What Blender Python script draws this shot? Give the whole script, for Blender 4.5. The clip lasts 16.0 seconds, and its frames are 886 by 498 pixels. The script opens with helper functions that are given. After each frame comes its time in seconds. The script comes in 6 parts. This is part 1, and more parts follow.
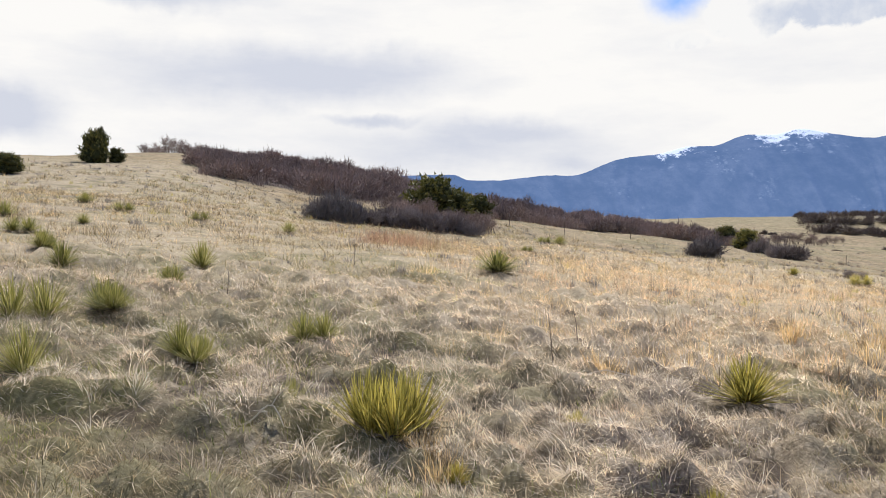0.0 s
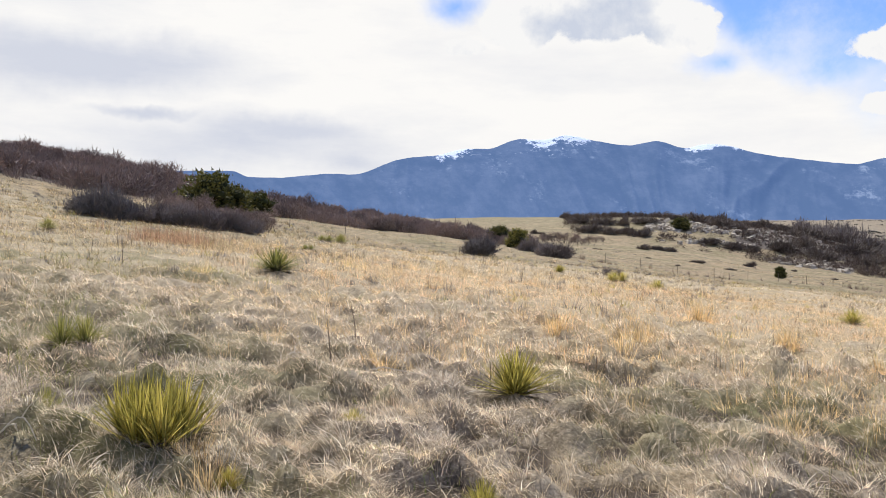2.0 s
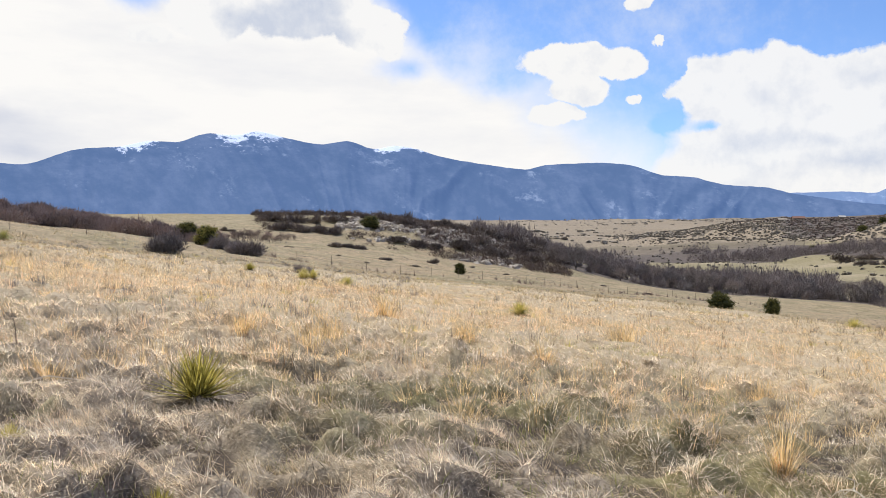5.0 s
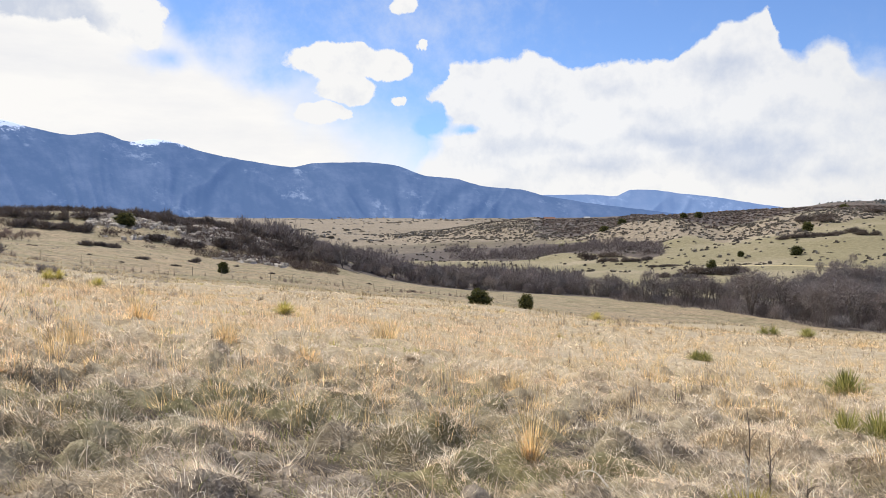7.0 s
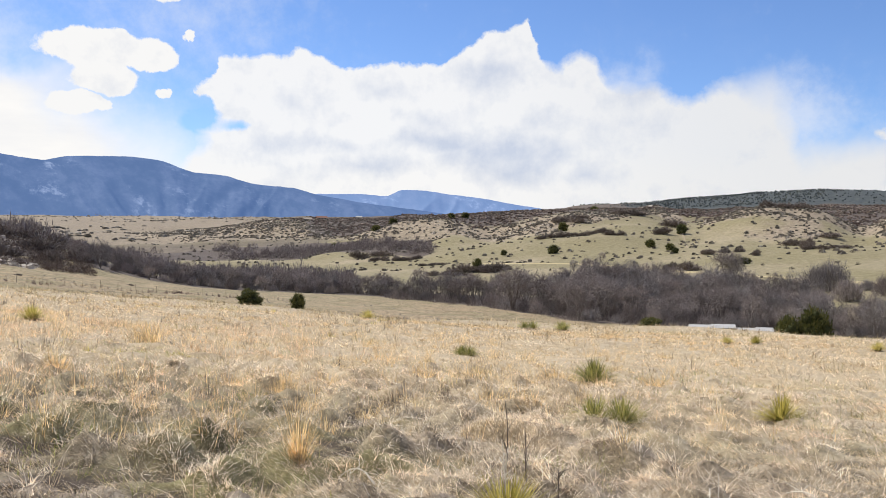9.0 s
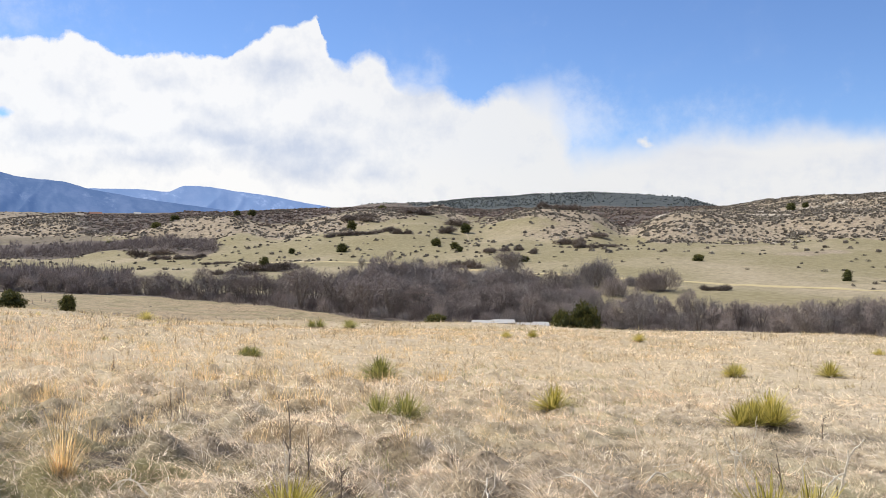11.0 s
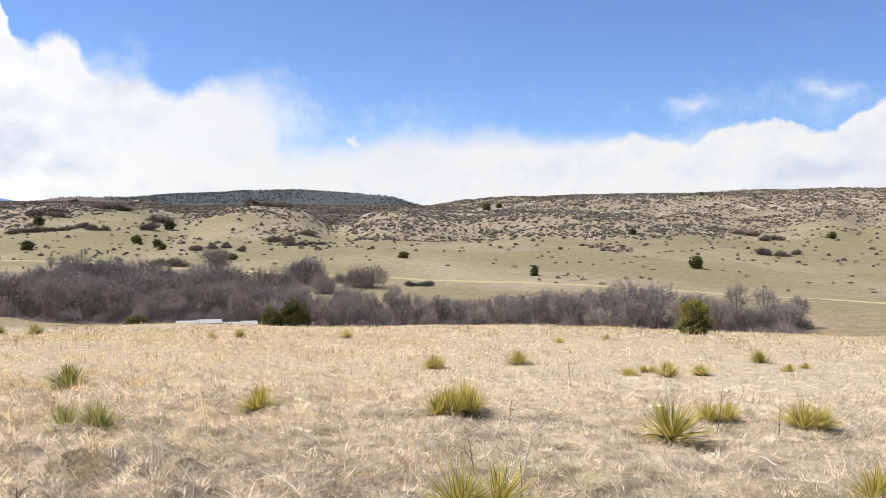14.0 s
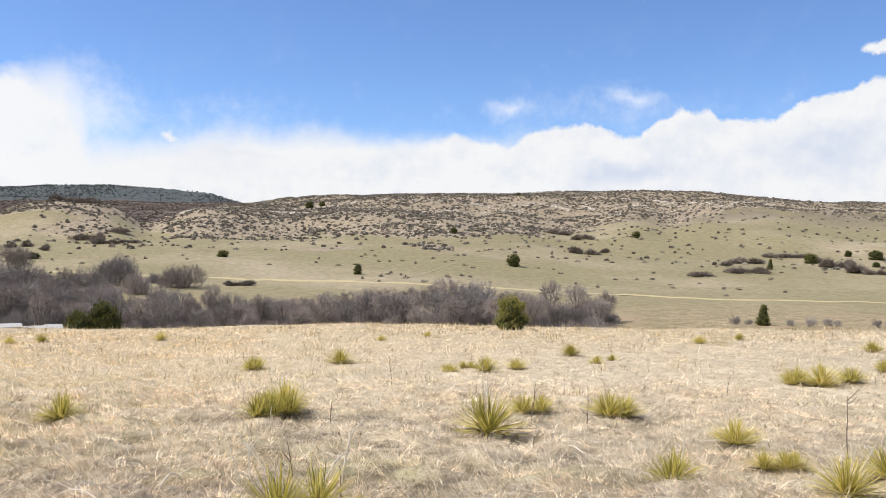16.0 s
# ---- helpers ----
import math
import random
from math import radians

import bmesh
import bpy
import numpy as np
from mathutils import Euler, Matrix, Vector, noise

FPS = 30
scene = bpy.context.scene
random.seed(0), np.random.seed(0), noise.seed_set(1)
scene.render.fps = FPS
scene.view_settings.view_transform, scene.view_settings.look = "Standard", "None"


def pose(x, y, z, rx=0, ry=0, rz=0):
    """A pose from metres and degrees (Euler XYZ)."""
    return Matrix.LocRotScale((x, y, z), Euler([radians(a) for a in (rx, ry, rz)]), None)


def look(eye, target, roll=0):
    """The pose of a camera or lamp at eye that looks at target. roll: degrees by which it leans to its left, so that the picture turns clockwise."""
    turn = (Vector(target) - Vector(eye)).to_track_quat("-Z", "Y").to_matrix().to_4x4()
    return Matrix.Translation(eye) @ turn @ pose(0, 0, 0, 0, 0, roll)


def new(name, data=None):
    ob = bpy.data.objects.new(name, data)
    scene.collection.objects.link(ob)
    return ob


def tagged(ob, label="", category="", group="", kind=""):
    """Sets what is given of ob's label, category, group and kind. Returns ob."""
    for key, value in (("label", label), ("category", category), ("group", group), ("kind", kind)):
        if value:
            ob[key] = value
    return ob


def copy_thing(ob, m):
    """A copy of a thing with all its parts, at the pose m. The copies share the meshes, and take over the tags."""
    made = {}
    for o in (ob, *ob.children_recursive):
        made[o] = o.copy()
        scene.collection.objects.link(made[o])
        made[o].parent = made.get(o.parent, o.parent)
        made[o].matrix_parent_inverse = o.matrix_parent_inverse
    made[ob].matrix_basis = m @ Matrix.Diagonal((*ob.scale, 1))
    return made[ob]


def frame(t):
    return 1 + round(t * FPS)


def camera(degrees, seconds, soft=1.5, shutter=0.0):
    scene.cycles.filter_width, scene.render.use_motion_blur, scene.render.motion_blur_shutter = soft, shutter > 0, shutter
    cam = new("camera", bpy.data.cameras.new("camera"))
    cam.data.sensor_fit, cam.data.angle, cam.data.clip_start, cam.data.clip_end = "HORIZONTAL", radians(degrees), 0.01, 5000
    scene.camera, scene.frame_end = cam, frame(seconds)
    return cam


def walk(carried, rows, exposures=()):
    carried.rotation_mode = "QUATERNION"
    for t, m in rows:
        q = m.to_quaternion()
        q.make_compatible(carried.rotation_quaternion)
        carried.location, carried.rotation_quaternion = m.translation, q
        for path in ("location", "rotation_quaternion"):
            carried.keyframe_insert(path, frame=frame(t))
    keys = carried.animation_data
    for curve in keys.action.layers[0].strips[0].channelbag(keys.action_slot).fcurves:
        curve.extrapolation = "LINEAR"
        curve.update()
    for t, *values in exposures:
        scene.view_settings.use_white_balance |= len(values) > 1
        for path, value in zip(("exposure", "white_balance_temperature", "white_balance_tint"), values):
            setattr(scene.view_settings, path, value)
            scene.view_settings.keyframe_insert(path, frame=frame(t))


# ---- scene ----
# ---- camera ----
EYE = 1.6
cam = camera(53.4, 16.0, soft=0.5)
# seconds, heading (clockwise), pitch, roll; the camera is held a little off the turning axis
TURN = [
    (0.0, 0.0, 0.02, -0.32), (0.5, 2.96, 0.01, -0.34), (1.0, 6.36, 0.01, -0.36), (1.5, 10.59, 0.0, -0.37),
    (2.0, 14.13, 0.0, -0.38), (2.5, 17.55, -0.02, -0.38), (3.0, 20.76, -0.02, -0.41), (3.5, 24.38, -0.02, -0.43),
    (4.0, 27.84, -0.02, -0.40), (4.2, 29.1, -0.02, -0.39), (6.3, 43.0, -0.01, -0.38), (6.5, 44.69, -0.01, -0.37), (7.0, 49.05, -0.01, -0.39),
    (7.5, 53.25, 0.0, -0.38), (8.0, 57.34, 0.01, -0.34), (8.2, 58.6, 0.01, -0.34), (10.3, 72.65, 0.02, -0.39), (10.5, 73.98, 0.01, -0.41),
    (11.0, 77.46, 0.01, -0.41), (11.5, 80.97, 0.0, -0.40), (12.0, 83.76, -0.01, -0.37), (12.5, 87.74, 0.0, -0.38),
    (13.0, 91.45, 0.01, -0.37), (13.5, 94.09, -0.01, -0.37), (14.0, 96.18, -0.02, -0.36), (14.5, 98.59, -0.01, -0.35),
    (15.0, 101.43, -0.01, -0.37), (15.5, 104.2, -0.02, -0.37), (16.0, 107.63, -0.04, -0.36)]


def held(heading, pitch, roll):
    a = radians(heading)
    x, y = 0.17 * math.sin(a) - 0.109 * math.cos(a), 0.17 * math.cos(a) + 0.109 * math.sin(a)
    return pose(x, y, EYE, 90 + pitch, roll, -heading)


walk(cam, [(t, held(h, p, r)) for t, h, p, r in TURN], [(0.0, 0.0), (8.0, 0.0), (11.0, 0.07), (16.0, 0.18)])

# ---- world: sky with clouds, and the sun ----
SUN_AZ, SUN_EL = 14.0, 52.0
sun = new("sun", bpy.data.lights.new("sun", "SUN"))
sun.data.energy, sun.data.angle, sun.data.color = 5.0, radians(0.8), (1.0, 0.95, 0.87)
sun.matrix_basis = look((0, 0, 0), (-math.sin(radians(SUN_AZ)) * math.cos(radians(SUN_EL)),
                                    -math.cos(radians(SUN_AZ)) * math.cos(radians(SUN_EL)), -math.sin(radians(SUN_EL))))


class Nodes:
    """Small helper round a node tree."""

    def __init__(self, tree):
        self.tree = tree
        tree.nodes.clear()

    def add(self, kind, inputs=(), **props):
        n = self.tree.nodes.new(kind)
        for k, v in props.items():
            setattr(n, k, v)
        for k, v in dict(inputs).items():
            if hasattr(v, "is_output"):
                self.tree.links.new(v, n.inputs[k])
            else:
                n.inputs[k].default_value = v
        return n

    def math(self, op, a, b=0.0, c=0.0, clamp=False):
        return self.add("ShaderNodeMath", {0: a, 1: b, 2: c}, operation=op, use_clamp=clamp).outputs[0]

    def mix(self, fac, a, b, blend="MIX"):
        n = self.add("ShaderNodeMix", {0: fac, 6: a, 7: b}, data_type="RGBA", blend_type=blend)
        return n.outputs[2]

    def step(self, v, lo, hi, a=0.0, b=1.0):
        return self.add("ShaderNodeMapRange", {0: v, 1: lo, 2: hi, 3: a, 4: b}, interpolation_type="SMOOTHSTEP").outputs[0]

    def noise(self, vec, scale, detail=4.0, rough=0.55, out=0):
        return self.add("ShaderNodeTexNoise", {"Vector": vec, "Scale": scale, "Detail": detail, "Roughness": rough}).outputs[out]

    def ramp(self, v, stops):
        n = self.add("ShaderNodeValToRGB", {0: v})
        while len(n.color_ramp.elements) < len(stops):
            n.color_ramp.elements.new(0.5)
        for e, (p, c) in zip(n.color_ramp.elements, stops):
            e.position, e.color = p, (*c, 1)
        return n.outputs[0]


world = bpy.data.worlds.new("sky")
scene.world = world
world.use_nodes = True
N = Nodes(world.node_tree)
ray = N.add("ShaderNodeTexCoord").outputs["Generated"]
xyz = N.add("ShaderNodeSeparateXYZ", {0: ray}).outputs
azim = N.math("MULTIPLY", N.math("ARCTAN2", xyz[0], xyz[1]), 57.2958)
elev = N.math("MULTIPLY", N.math("ARCSINE", xyz[2]), 57.2958)
flat = N.add("ShaderNodeCombineXYZ", {0: azim, 1: elev}).outputs[0]


def warped(amount, scale, detail=3.0):
    off = N.add("ShaderNodeVectorMath", {0: N.noise(ray, scale, detail, 0.6, 1), 1: (0.5, 0.5, 0.5)}, operation="SUBTRACT").outputs[0]
    off = N.add("ShaderNodeVectorMath", {0: off, 1: (amount, amount * 0.7, 0)}, operation="MULTIPLY").outputs[0]
    return N.add("ShaderNodeVectorMath", {0: flat, 1: off}, operation="ADD").outputs[0]


def puffs(vec, rows):
    """The largest of several rounded patches: azimuth, elevation, half-widths, weight."""
    out = None
    for a, e, ra, re, k in rows:
        at = N.add("ShaderNodeMapping", {0: vec, 1: (a, e, 0), 3: (ra, re, 1)}, vector_type="TEXTURE").outputs[0]
        v = N.math("MULTIPLY", N.add("ShaderNodeTexGradient", {0: at}, gradient_type="SPHERICAL").outputs[1], k)
        out = v if out is None else N.math("SMOOTH_MAX", out, v, 0.12)
    return out


crisp = warped(1.7, 34.0, 6.0)
loose = warped(5.0, 8.0, 5.0)
fine = N.noise(ray, 36.0, 8.0, 0.66)
broad = N.noise(ray, 9.0, 5.0, 0.6)


def skyline_of(vec, a0, a1, high, knots):
    """How far a point lies below a cloud's upper outline, in degrees: knots of azimuth and elevation."""
    part_of = N.add("ShaderNodeSeparateXYZ", {0: vec}).outputs
    along_it = N.add("ShaderNodeMapRange", {0: part_of[0], 1: a0, 2: a1}).outputs[0]
    top = N.ramp(along_it, [((a - a0) / (a1 - a0), (e / high,) * 3) for a, e in knots])
    return N.math("SUBTRACT", N.math("MULTIPLY", top, high), part_of[1])


sky = N.add("ShaderNodeTexSky", sky_type="NISHITA", sun_disc=False, sun_elevation=radians(SUN_EL), sun_rotation=radians(SUN_AZ),
            altitude=1900.0, air_density=1.0, dust_density=0.6, ozone_density=1.6).outputs[0]

# thin white overcast, thick to one side and thinning out round the sky
veil = puffs(loose, [(-40, 12, 70, 50, 4.0), (8, 6, 40, 18, 3.2), (-10, 18, 40, 16, 3.0), (30, 4, 24, 9, 1.6), (60, 2, 60, 5, 1.3),
                     (104, 2.0, 30, 6.6, 2.4), (165, 6, 30, 12, 1.5), (230, 10, 50, 22, 1.2), (-120, 10, 60, 30, 1.5)])
holes = puffs(loose, [(15.0, 15.0, 4.2, 2.0, 0.5), (30.5, 11.6, 4.0, 2.2, 0.42), (36, 17, 9, 9, 0.9), (13.0, 18.0, 5, 3, 0.5), (49.3, 7.8, 3.4, 1.2, 0.9), (37.5, 12.5, 3.0, 4.0, 0.5), (47.3, 12.6, 2.4, 3.6, 0.8)])
veil = N.math("SUBTRACT", N.math("ADD", N.math("MINIMUM", veil, 1.0), N.math("MULTIPLY", broad, 0.5)), N.math("MULTIPLY", holes, 2.0))
veil = N.step(veil, 0.2, 1.0)
veil_grey = puffs(loose, [(-5.2, 11.3, 9, 2.4, 1.2), (-10, 11.0, 17, 3.0, 1.0), (-14, 10.3, 6, 1.6, 0.8), (2, 6.4, 18, 3.2, 0.75), (-26.5, 8.2, 5, 2.4, 1.1), (-18, 15.6, 9, 1.4, 1.0), (4, 7.2, 9, 1.8, 1.0), (-4.5, 8.3, 5, 0.7, 0.9),
                          (8, 5.6, 8, 1.6, 0.7), (-10, 5.6, 8, 1.4, 0.5), (-50, 16, 18, 8, 0.7), (125, 4.2, 14, 0.8, 0.8), (106, 4.6, 9, 0.6, 0.6), (94, 5.6, 6, 0.8, 0.5)])
drawn = N.add("ShaderNodeVectorMath", {0: ray, 1: (1, 1, 4.0)}, operation="MULTIPLY").outputs[0]
streak = N.math("MULTIPLY", N.math("SUBTRACT", 0.55, N.noise(drawn, 5.0, 7.0, 0.62)), 1.3)
veil_col = N.mix(N.math("ADD", N.step(veil_grey, 0.0, 0.9, 0.0, 0.95), N.math("MULTIPLY", streak, 0.95), clamp=True), N.mix(N.step(azim, 62.0, 88.0), (9.75, 9.6, 9.4, 1), (8.1, 8.15, 8.25, 1)), (6.6, 6.9, 7.8, 1))

# heaped clouds
heap = puffs(crisp, [
    (24.5, 15.9, 5.6, 3.3, 1.4), (28.6, 14.2, 2.7, 1.9, 1.3), (30.3, 13.6, 1.5, 2.0, 1.2), (19.0, 14.3, 3.2, 2.0, 1.3), (15.6, 12.9, 2.0, 0.8, 0.9), (21.5, 17.5, 4, 2.4, 1.2),
    (42.6, 11.9, 4.3, 1.35, 1.5), (45.4, 11.7, 1.9, 1.2, 1.3), (42.6, 10.2, 2.5, 1.2, 1.3), (40.9, 8.6, 2.0, 0.9, 1.1), (42.2, 8.6, 1.0, 0.5, 0.9), (46.0, 9.5, 0.8, 0.42, 0.9), (46.4, 15.5, 1.2, 0.8, 1.0), (47.8, 13.1, 0.5, 0.45, 0.9),
    (90.2, 6.8, 1.2, 0.7, 0.3), (134.2, 11.8, 1.6, 0.8, 0.5), (146, 9, 9, 5, 1.2), (165, 10, 12, 6, 1.2), (205, 14, 16, 7, 1.2)])
heap = N.math("ADD", heap, N.math("MULTIPLY", N.math("MULTIPLY", N.math("SUBTRACT", fine, 0.5), 0.5), N.step(heap, 0.0, 0.25)))
edge = N.step(heap, 0.14, 0.30)
# the great heaped bank: crisp outline, feathered away to one side
bank = skyline_of(crisp, 45.0, 88.0, 16.0, [
    (46.6, 5.0), (47.6, 8.6), (47.9, 10.5), (49.1, 10.8), (49.6, 12.25), (51.5, 12.3), (53.4, 12.5), (54.4, 12.95), (55.7, 12.5), (57.2, 11.6), (59.4, 12.15), (63.6, 12.1),
    (64.8, 12.9), (66.4, 14.1), (68.6, 14.5), (69.25, 14.9), (69.8, 13.4), (70.4, 12.4), (71.2, 12.2), (72.3, 13.2), (73.2, 12.8), (74.3, 11.0), (77.4, 10.6), (79.5, 9.8),
    (81.2, 10.6), (84.2, 11.6), (85.3, 9.6), (86.0, 6.8)])
soft = N.math("ADD", N.step(azim, 69.4, 71.0, 0.30, 0.9), N.step(azim, 80.5, 85.0, 0.0, 2.6))
soft = N.math("ADD", soft, N.math("MULTIPLY", N.step(elev, 9.8, 7.6), N.step(azim, 54.0, 48.0, 0.0, 3.0)))
gap = N.math("MULTIPLY", puffs(crisp, [(48.3, 8.2, 2.6, 1.5, 1.0), (50.6, 7.6, 2.6, 0.9, 1.0), (46.8, 6.6, 3.4, 2.2, 1.0)]), 5.0)
bank = N.math("SUBTRACT", bank, N.math("ADD", gap, N.math("MULTIPLY", N.math("SUBTRACT", fine, 0.5), 1.1)))
edge = N.math("MAXIMUM", edge, N.math("SMOOTH_MIN", N.math("DIVIDE", bank, soft, clamp=True), 1.0, 0.3, clamp=True))
# the low far bank
far_bank = skyline_of(crisp, 84.0, 146.0, 16.0, [
    (85, 3.0), (88, 5.2), (91, 4.6), (95, 5.4), (98.9, 6.0), (100.3, 6.5), (102.5, 6.8), (106.2, 7.0), (108.4, 7.5), (109.9, 7.0), (112.0, 6.8), (113.5, 7.65), (115.6, 8.1), (117.4, 8.1), (119.1, 7.3),
    (120.3, 7.3), (121.5, 8.35), (122.7, 9.05), (123.6, 8.55), (124.4, 8.75), (124.9, 8.1), (128.4, 8.0), (129.2, 8.75), (131.9, 9.5), (134.3, 10.3), (140, 12.0), (146, 12.5)])
far_bank = N.math("SUBTRACT", far_bank, N.math("MULTIPLY", N.math("SUBTRACT", fine, 0.5), 0.9))
edge = N.math("MAXIMUM", edge, N.math("DIVIDE", far_bank, N.step(azim, 98.0, 112.0, 1.6, 0.32), clamp=True))
shade = puffs(loose, [(24.0, 14.2, 5.4, 2.1, 1.7), (25.5, 15.8, 3.4, 2.0, 1.6), (60.5, 10.2, 4.5, 1.3, 0.55), (64, 7.0, 8, 1.5, 0.8), (56, 6.7, 6, 1.2, 0.7), (73, 5.0, 6, 1.3, 0.6), (70, 8.4, 2.6, 2.2, 0.6), (66.8, 11.2, 4.0, 2.2, 0.8), (68, 5.8, 6, 2.6, 1.1), (76, 9.4, 3, 1.6, 0.6), (58, 5.4, 6, 1.4, 0.7), (77, 7.4, 4, 1.6, 0.4),
                      (63, 8.4, 5, 1.8, 0.4), (120, 5.2, 7, 1.2, 0.7), (131, 6, 6, 2.2, 0.8), (54, 9.2, 4, 1.4, 0.3), (160, 7, 12, 4, 0.8)])
lifted = N.add("ShaderNodeVectorMath", {0: ray, 1: (0.004, 0.004, 0.014)}, operation="ADD").outputs[0]
billow = N.math("MULTIPLY", N.math("SUBTRACT", N.noise(lifted, 17.0, 6.0, 0.6), N.noise(ray, 17.0, 6.0, 0.6)), 2.0)
billow = N.math("ADD", billow, N.math("MULTIPLY", N.math("SUBTRACT", 0.46, N.noise(ray, 13.0, 7.0, 0.62)), 0.9))
bands = N.math("MULTIPLY", N.math("ADD", streak, 0.12), N.step(azim, 84.0, 94.0))
shade = N.math("ADD", N.math("ADD", N.math("ADD", N.step(shade, 0.0, 0.85, 0.0, 0.9), bands), N.math("MULTIPLY", N.math("SUBTRACT", 0.46, broad), 0.7)), billow, clamp=True)
heap_col = N.mix(shade, N.mix(N.step(azim, 62.0, 88.0), (9.35, 9.3, 9.25, 1), (8.1, 8.15, 8.25, 1)), (6.1, 6.6, 7.7, 1))
wisp = N.step(N.math("ADD", puffs(loose, [(85.0, 8.0, 5, 4.6, 0.9), (75, 10.4, 4.5, 3, 0.6), (36, 12, 7, 5, 0.8), (47, 14, 16, 10, 0.5), (112, 9.2, 3, 1.0, 0.8), (119.5, 9.7, 3, 0.9, 0.8), (118, 9, 20, 2.5, 0.4), (92, 8, 14, 4, 0.4)]),
                     N.math("MULTIPLY", N.math("SUBTRACT", fine, 0.55), 0.8)), 0.08, 0.95, 0.0, 0.75)

col = N.mix(1.0, sky, (0.98, 1.16, 1.47, 1), "MULTIPLY")
col = N.mix(N.math("MULTIPLY", wisp, 0.8), col, (9.0, 9.1, 9.3, 1))
col = N.mix(veil, col, veil_col)
col = N.mix(edge, col, heap_col)
back = N.add("ShaderNodeBackground", {0: col, 1: 0.1})
N.add("ShaderNodeOutputWorld", {0: back.outputs[0]})


# ---- number helpers ----
def value_noise(x, y, seed=0):
    """Smooth noise from 0 to 1 on a unit grid."""
    xi, yi = np.floor(x), np.floor(y)
    u, v = x - xi, y - yi
    u, v = u * u * (3 - 2 * u), v * v * (3 - 2 * v)

    def h(a, b):
        s = np.sin(a * 127.1 + b * 311.7 + seed * 74.7) * 43758.5453
        return s - np.floor(s)
    return (h(xi, yi) * (1 - u) + h(xi + 1, yi) * u) * (1 - v) + (h(xi, yi + 1) * (1 - u) + h(xi + 1, yi + 1) * u) * v


def fbm(x, y, octaves=4, seed=0):
    total, amp, norm = 0.0, 1.0, 0.0
    for i in range(octaves):
        total = total + amp * value_noise(x * 2 ** i + i * 17.3, y * 2 ** i - i * 9.1, seed + i)
        norm += amp
        amp *= 0.5
    return total / norm


def ease(a, b, x):
    t = np.clip((x - a) / (b - a), 0, 1)
    return t * t * (3 - 2 * t)


def smooth_curve(xs, ys, x):
    """Monotone cubic through the knots."""
    xs, ys = np.asarray(xs, float), np.asarray(ys, float)
    h = np.diff(xs)
    d = np.diff(ys, axis=0) / h.reshape(-1, *([1] * (ys.ndim - 1)))
    m = np.zeros_like(ys)
    ok = d[1:] * d[:-1] > 0
    m[1:-1] = np.where(ok, 2 * d[1:] * d[:-1] / np.where(ok, d[1:] + d[:-1], 1), 0)
    i = np.clip(np.searchsorted(xs, x, side="right") - 1, 0, len(xs) - 2)
    shape = (-1, *([1] * (ys.ndim - 1)))
    t = np.clip((x - xs[i]) / h[i], 0, 1).reshape(shape)
    w = h[i].reshape(shape)
    return ((1 + 2 * t) * (1 - t) ** 2 * ys[i] + t * (1 - t) ** 2 * w * m[i]
            + t * t * (3 - 2 * t) * ys[i + 1] + t * t * (t - 1) * w * m[i + 1])


# ---- lie of the land: ring heights round the standpoint, set to fit the camera's view ----
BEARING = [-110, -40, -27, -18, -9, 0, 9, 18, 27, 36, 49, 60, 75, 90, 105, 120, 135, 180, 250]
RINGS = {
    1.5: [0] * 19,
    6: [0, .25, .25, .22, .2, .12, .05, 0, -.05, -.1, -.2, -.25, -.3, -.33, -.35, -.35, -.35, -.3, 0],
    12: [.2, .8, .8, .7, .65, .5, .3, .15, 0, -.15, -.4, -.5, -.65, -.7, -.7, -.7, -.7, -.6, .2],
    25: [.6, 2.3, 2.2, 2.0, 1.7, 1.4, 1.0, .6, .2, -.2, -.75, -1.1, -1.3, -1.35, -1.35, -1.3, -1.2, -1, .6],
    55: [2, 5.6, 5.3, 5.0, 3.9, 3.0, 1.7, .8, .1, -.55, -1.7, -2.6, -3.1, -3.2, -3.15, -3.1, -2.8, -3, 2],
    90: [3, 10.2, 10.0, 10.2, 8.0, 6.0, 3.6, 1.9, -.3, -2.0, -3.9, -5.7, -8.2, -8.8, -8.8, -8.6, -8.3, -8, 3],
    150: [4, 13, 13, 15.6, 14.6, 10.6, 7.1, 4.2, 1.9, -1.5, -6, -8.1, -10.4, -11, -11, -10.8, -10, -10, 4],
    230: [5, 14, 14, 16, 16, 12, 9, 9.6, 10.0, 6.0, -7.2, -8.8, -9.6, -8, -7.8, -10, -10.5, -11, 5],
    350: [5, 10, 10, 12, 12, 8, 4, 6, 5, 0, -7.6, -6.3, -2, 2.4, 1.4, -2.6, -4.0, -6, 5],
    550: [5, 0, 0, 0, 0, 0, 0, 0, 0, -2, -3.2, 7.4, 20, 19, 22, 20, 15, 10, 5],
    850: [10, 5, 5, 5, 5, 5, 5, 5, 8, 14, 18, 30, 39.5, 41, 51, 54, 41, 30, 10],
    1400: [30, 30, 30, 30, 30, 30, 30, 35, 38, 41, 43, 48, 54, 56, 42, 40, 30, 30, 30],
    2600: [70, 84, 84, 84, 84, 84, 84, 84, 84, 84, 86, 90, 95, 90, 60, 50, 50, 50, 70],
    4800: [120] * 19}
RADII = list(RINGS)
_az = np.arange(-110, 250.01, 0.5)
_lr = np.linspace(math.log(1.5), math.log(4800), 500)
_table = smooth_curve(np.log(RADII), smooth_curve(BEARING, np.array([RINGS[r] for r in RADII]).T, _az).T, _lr)
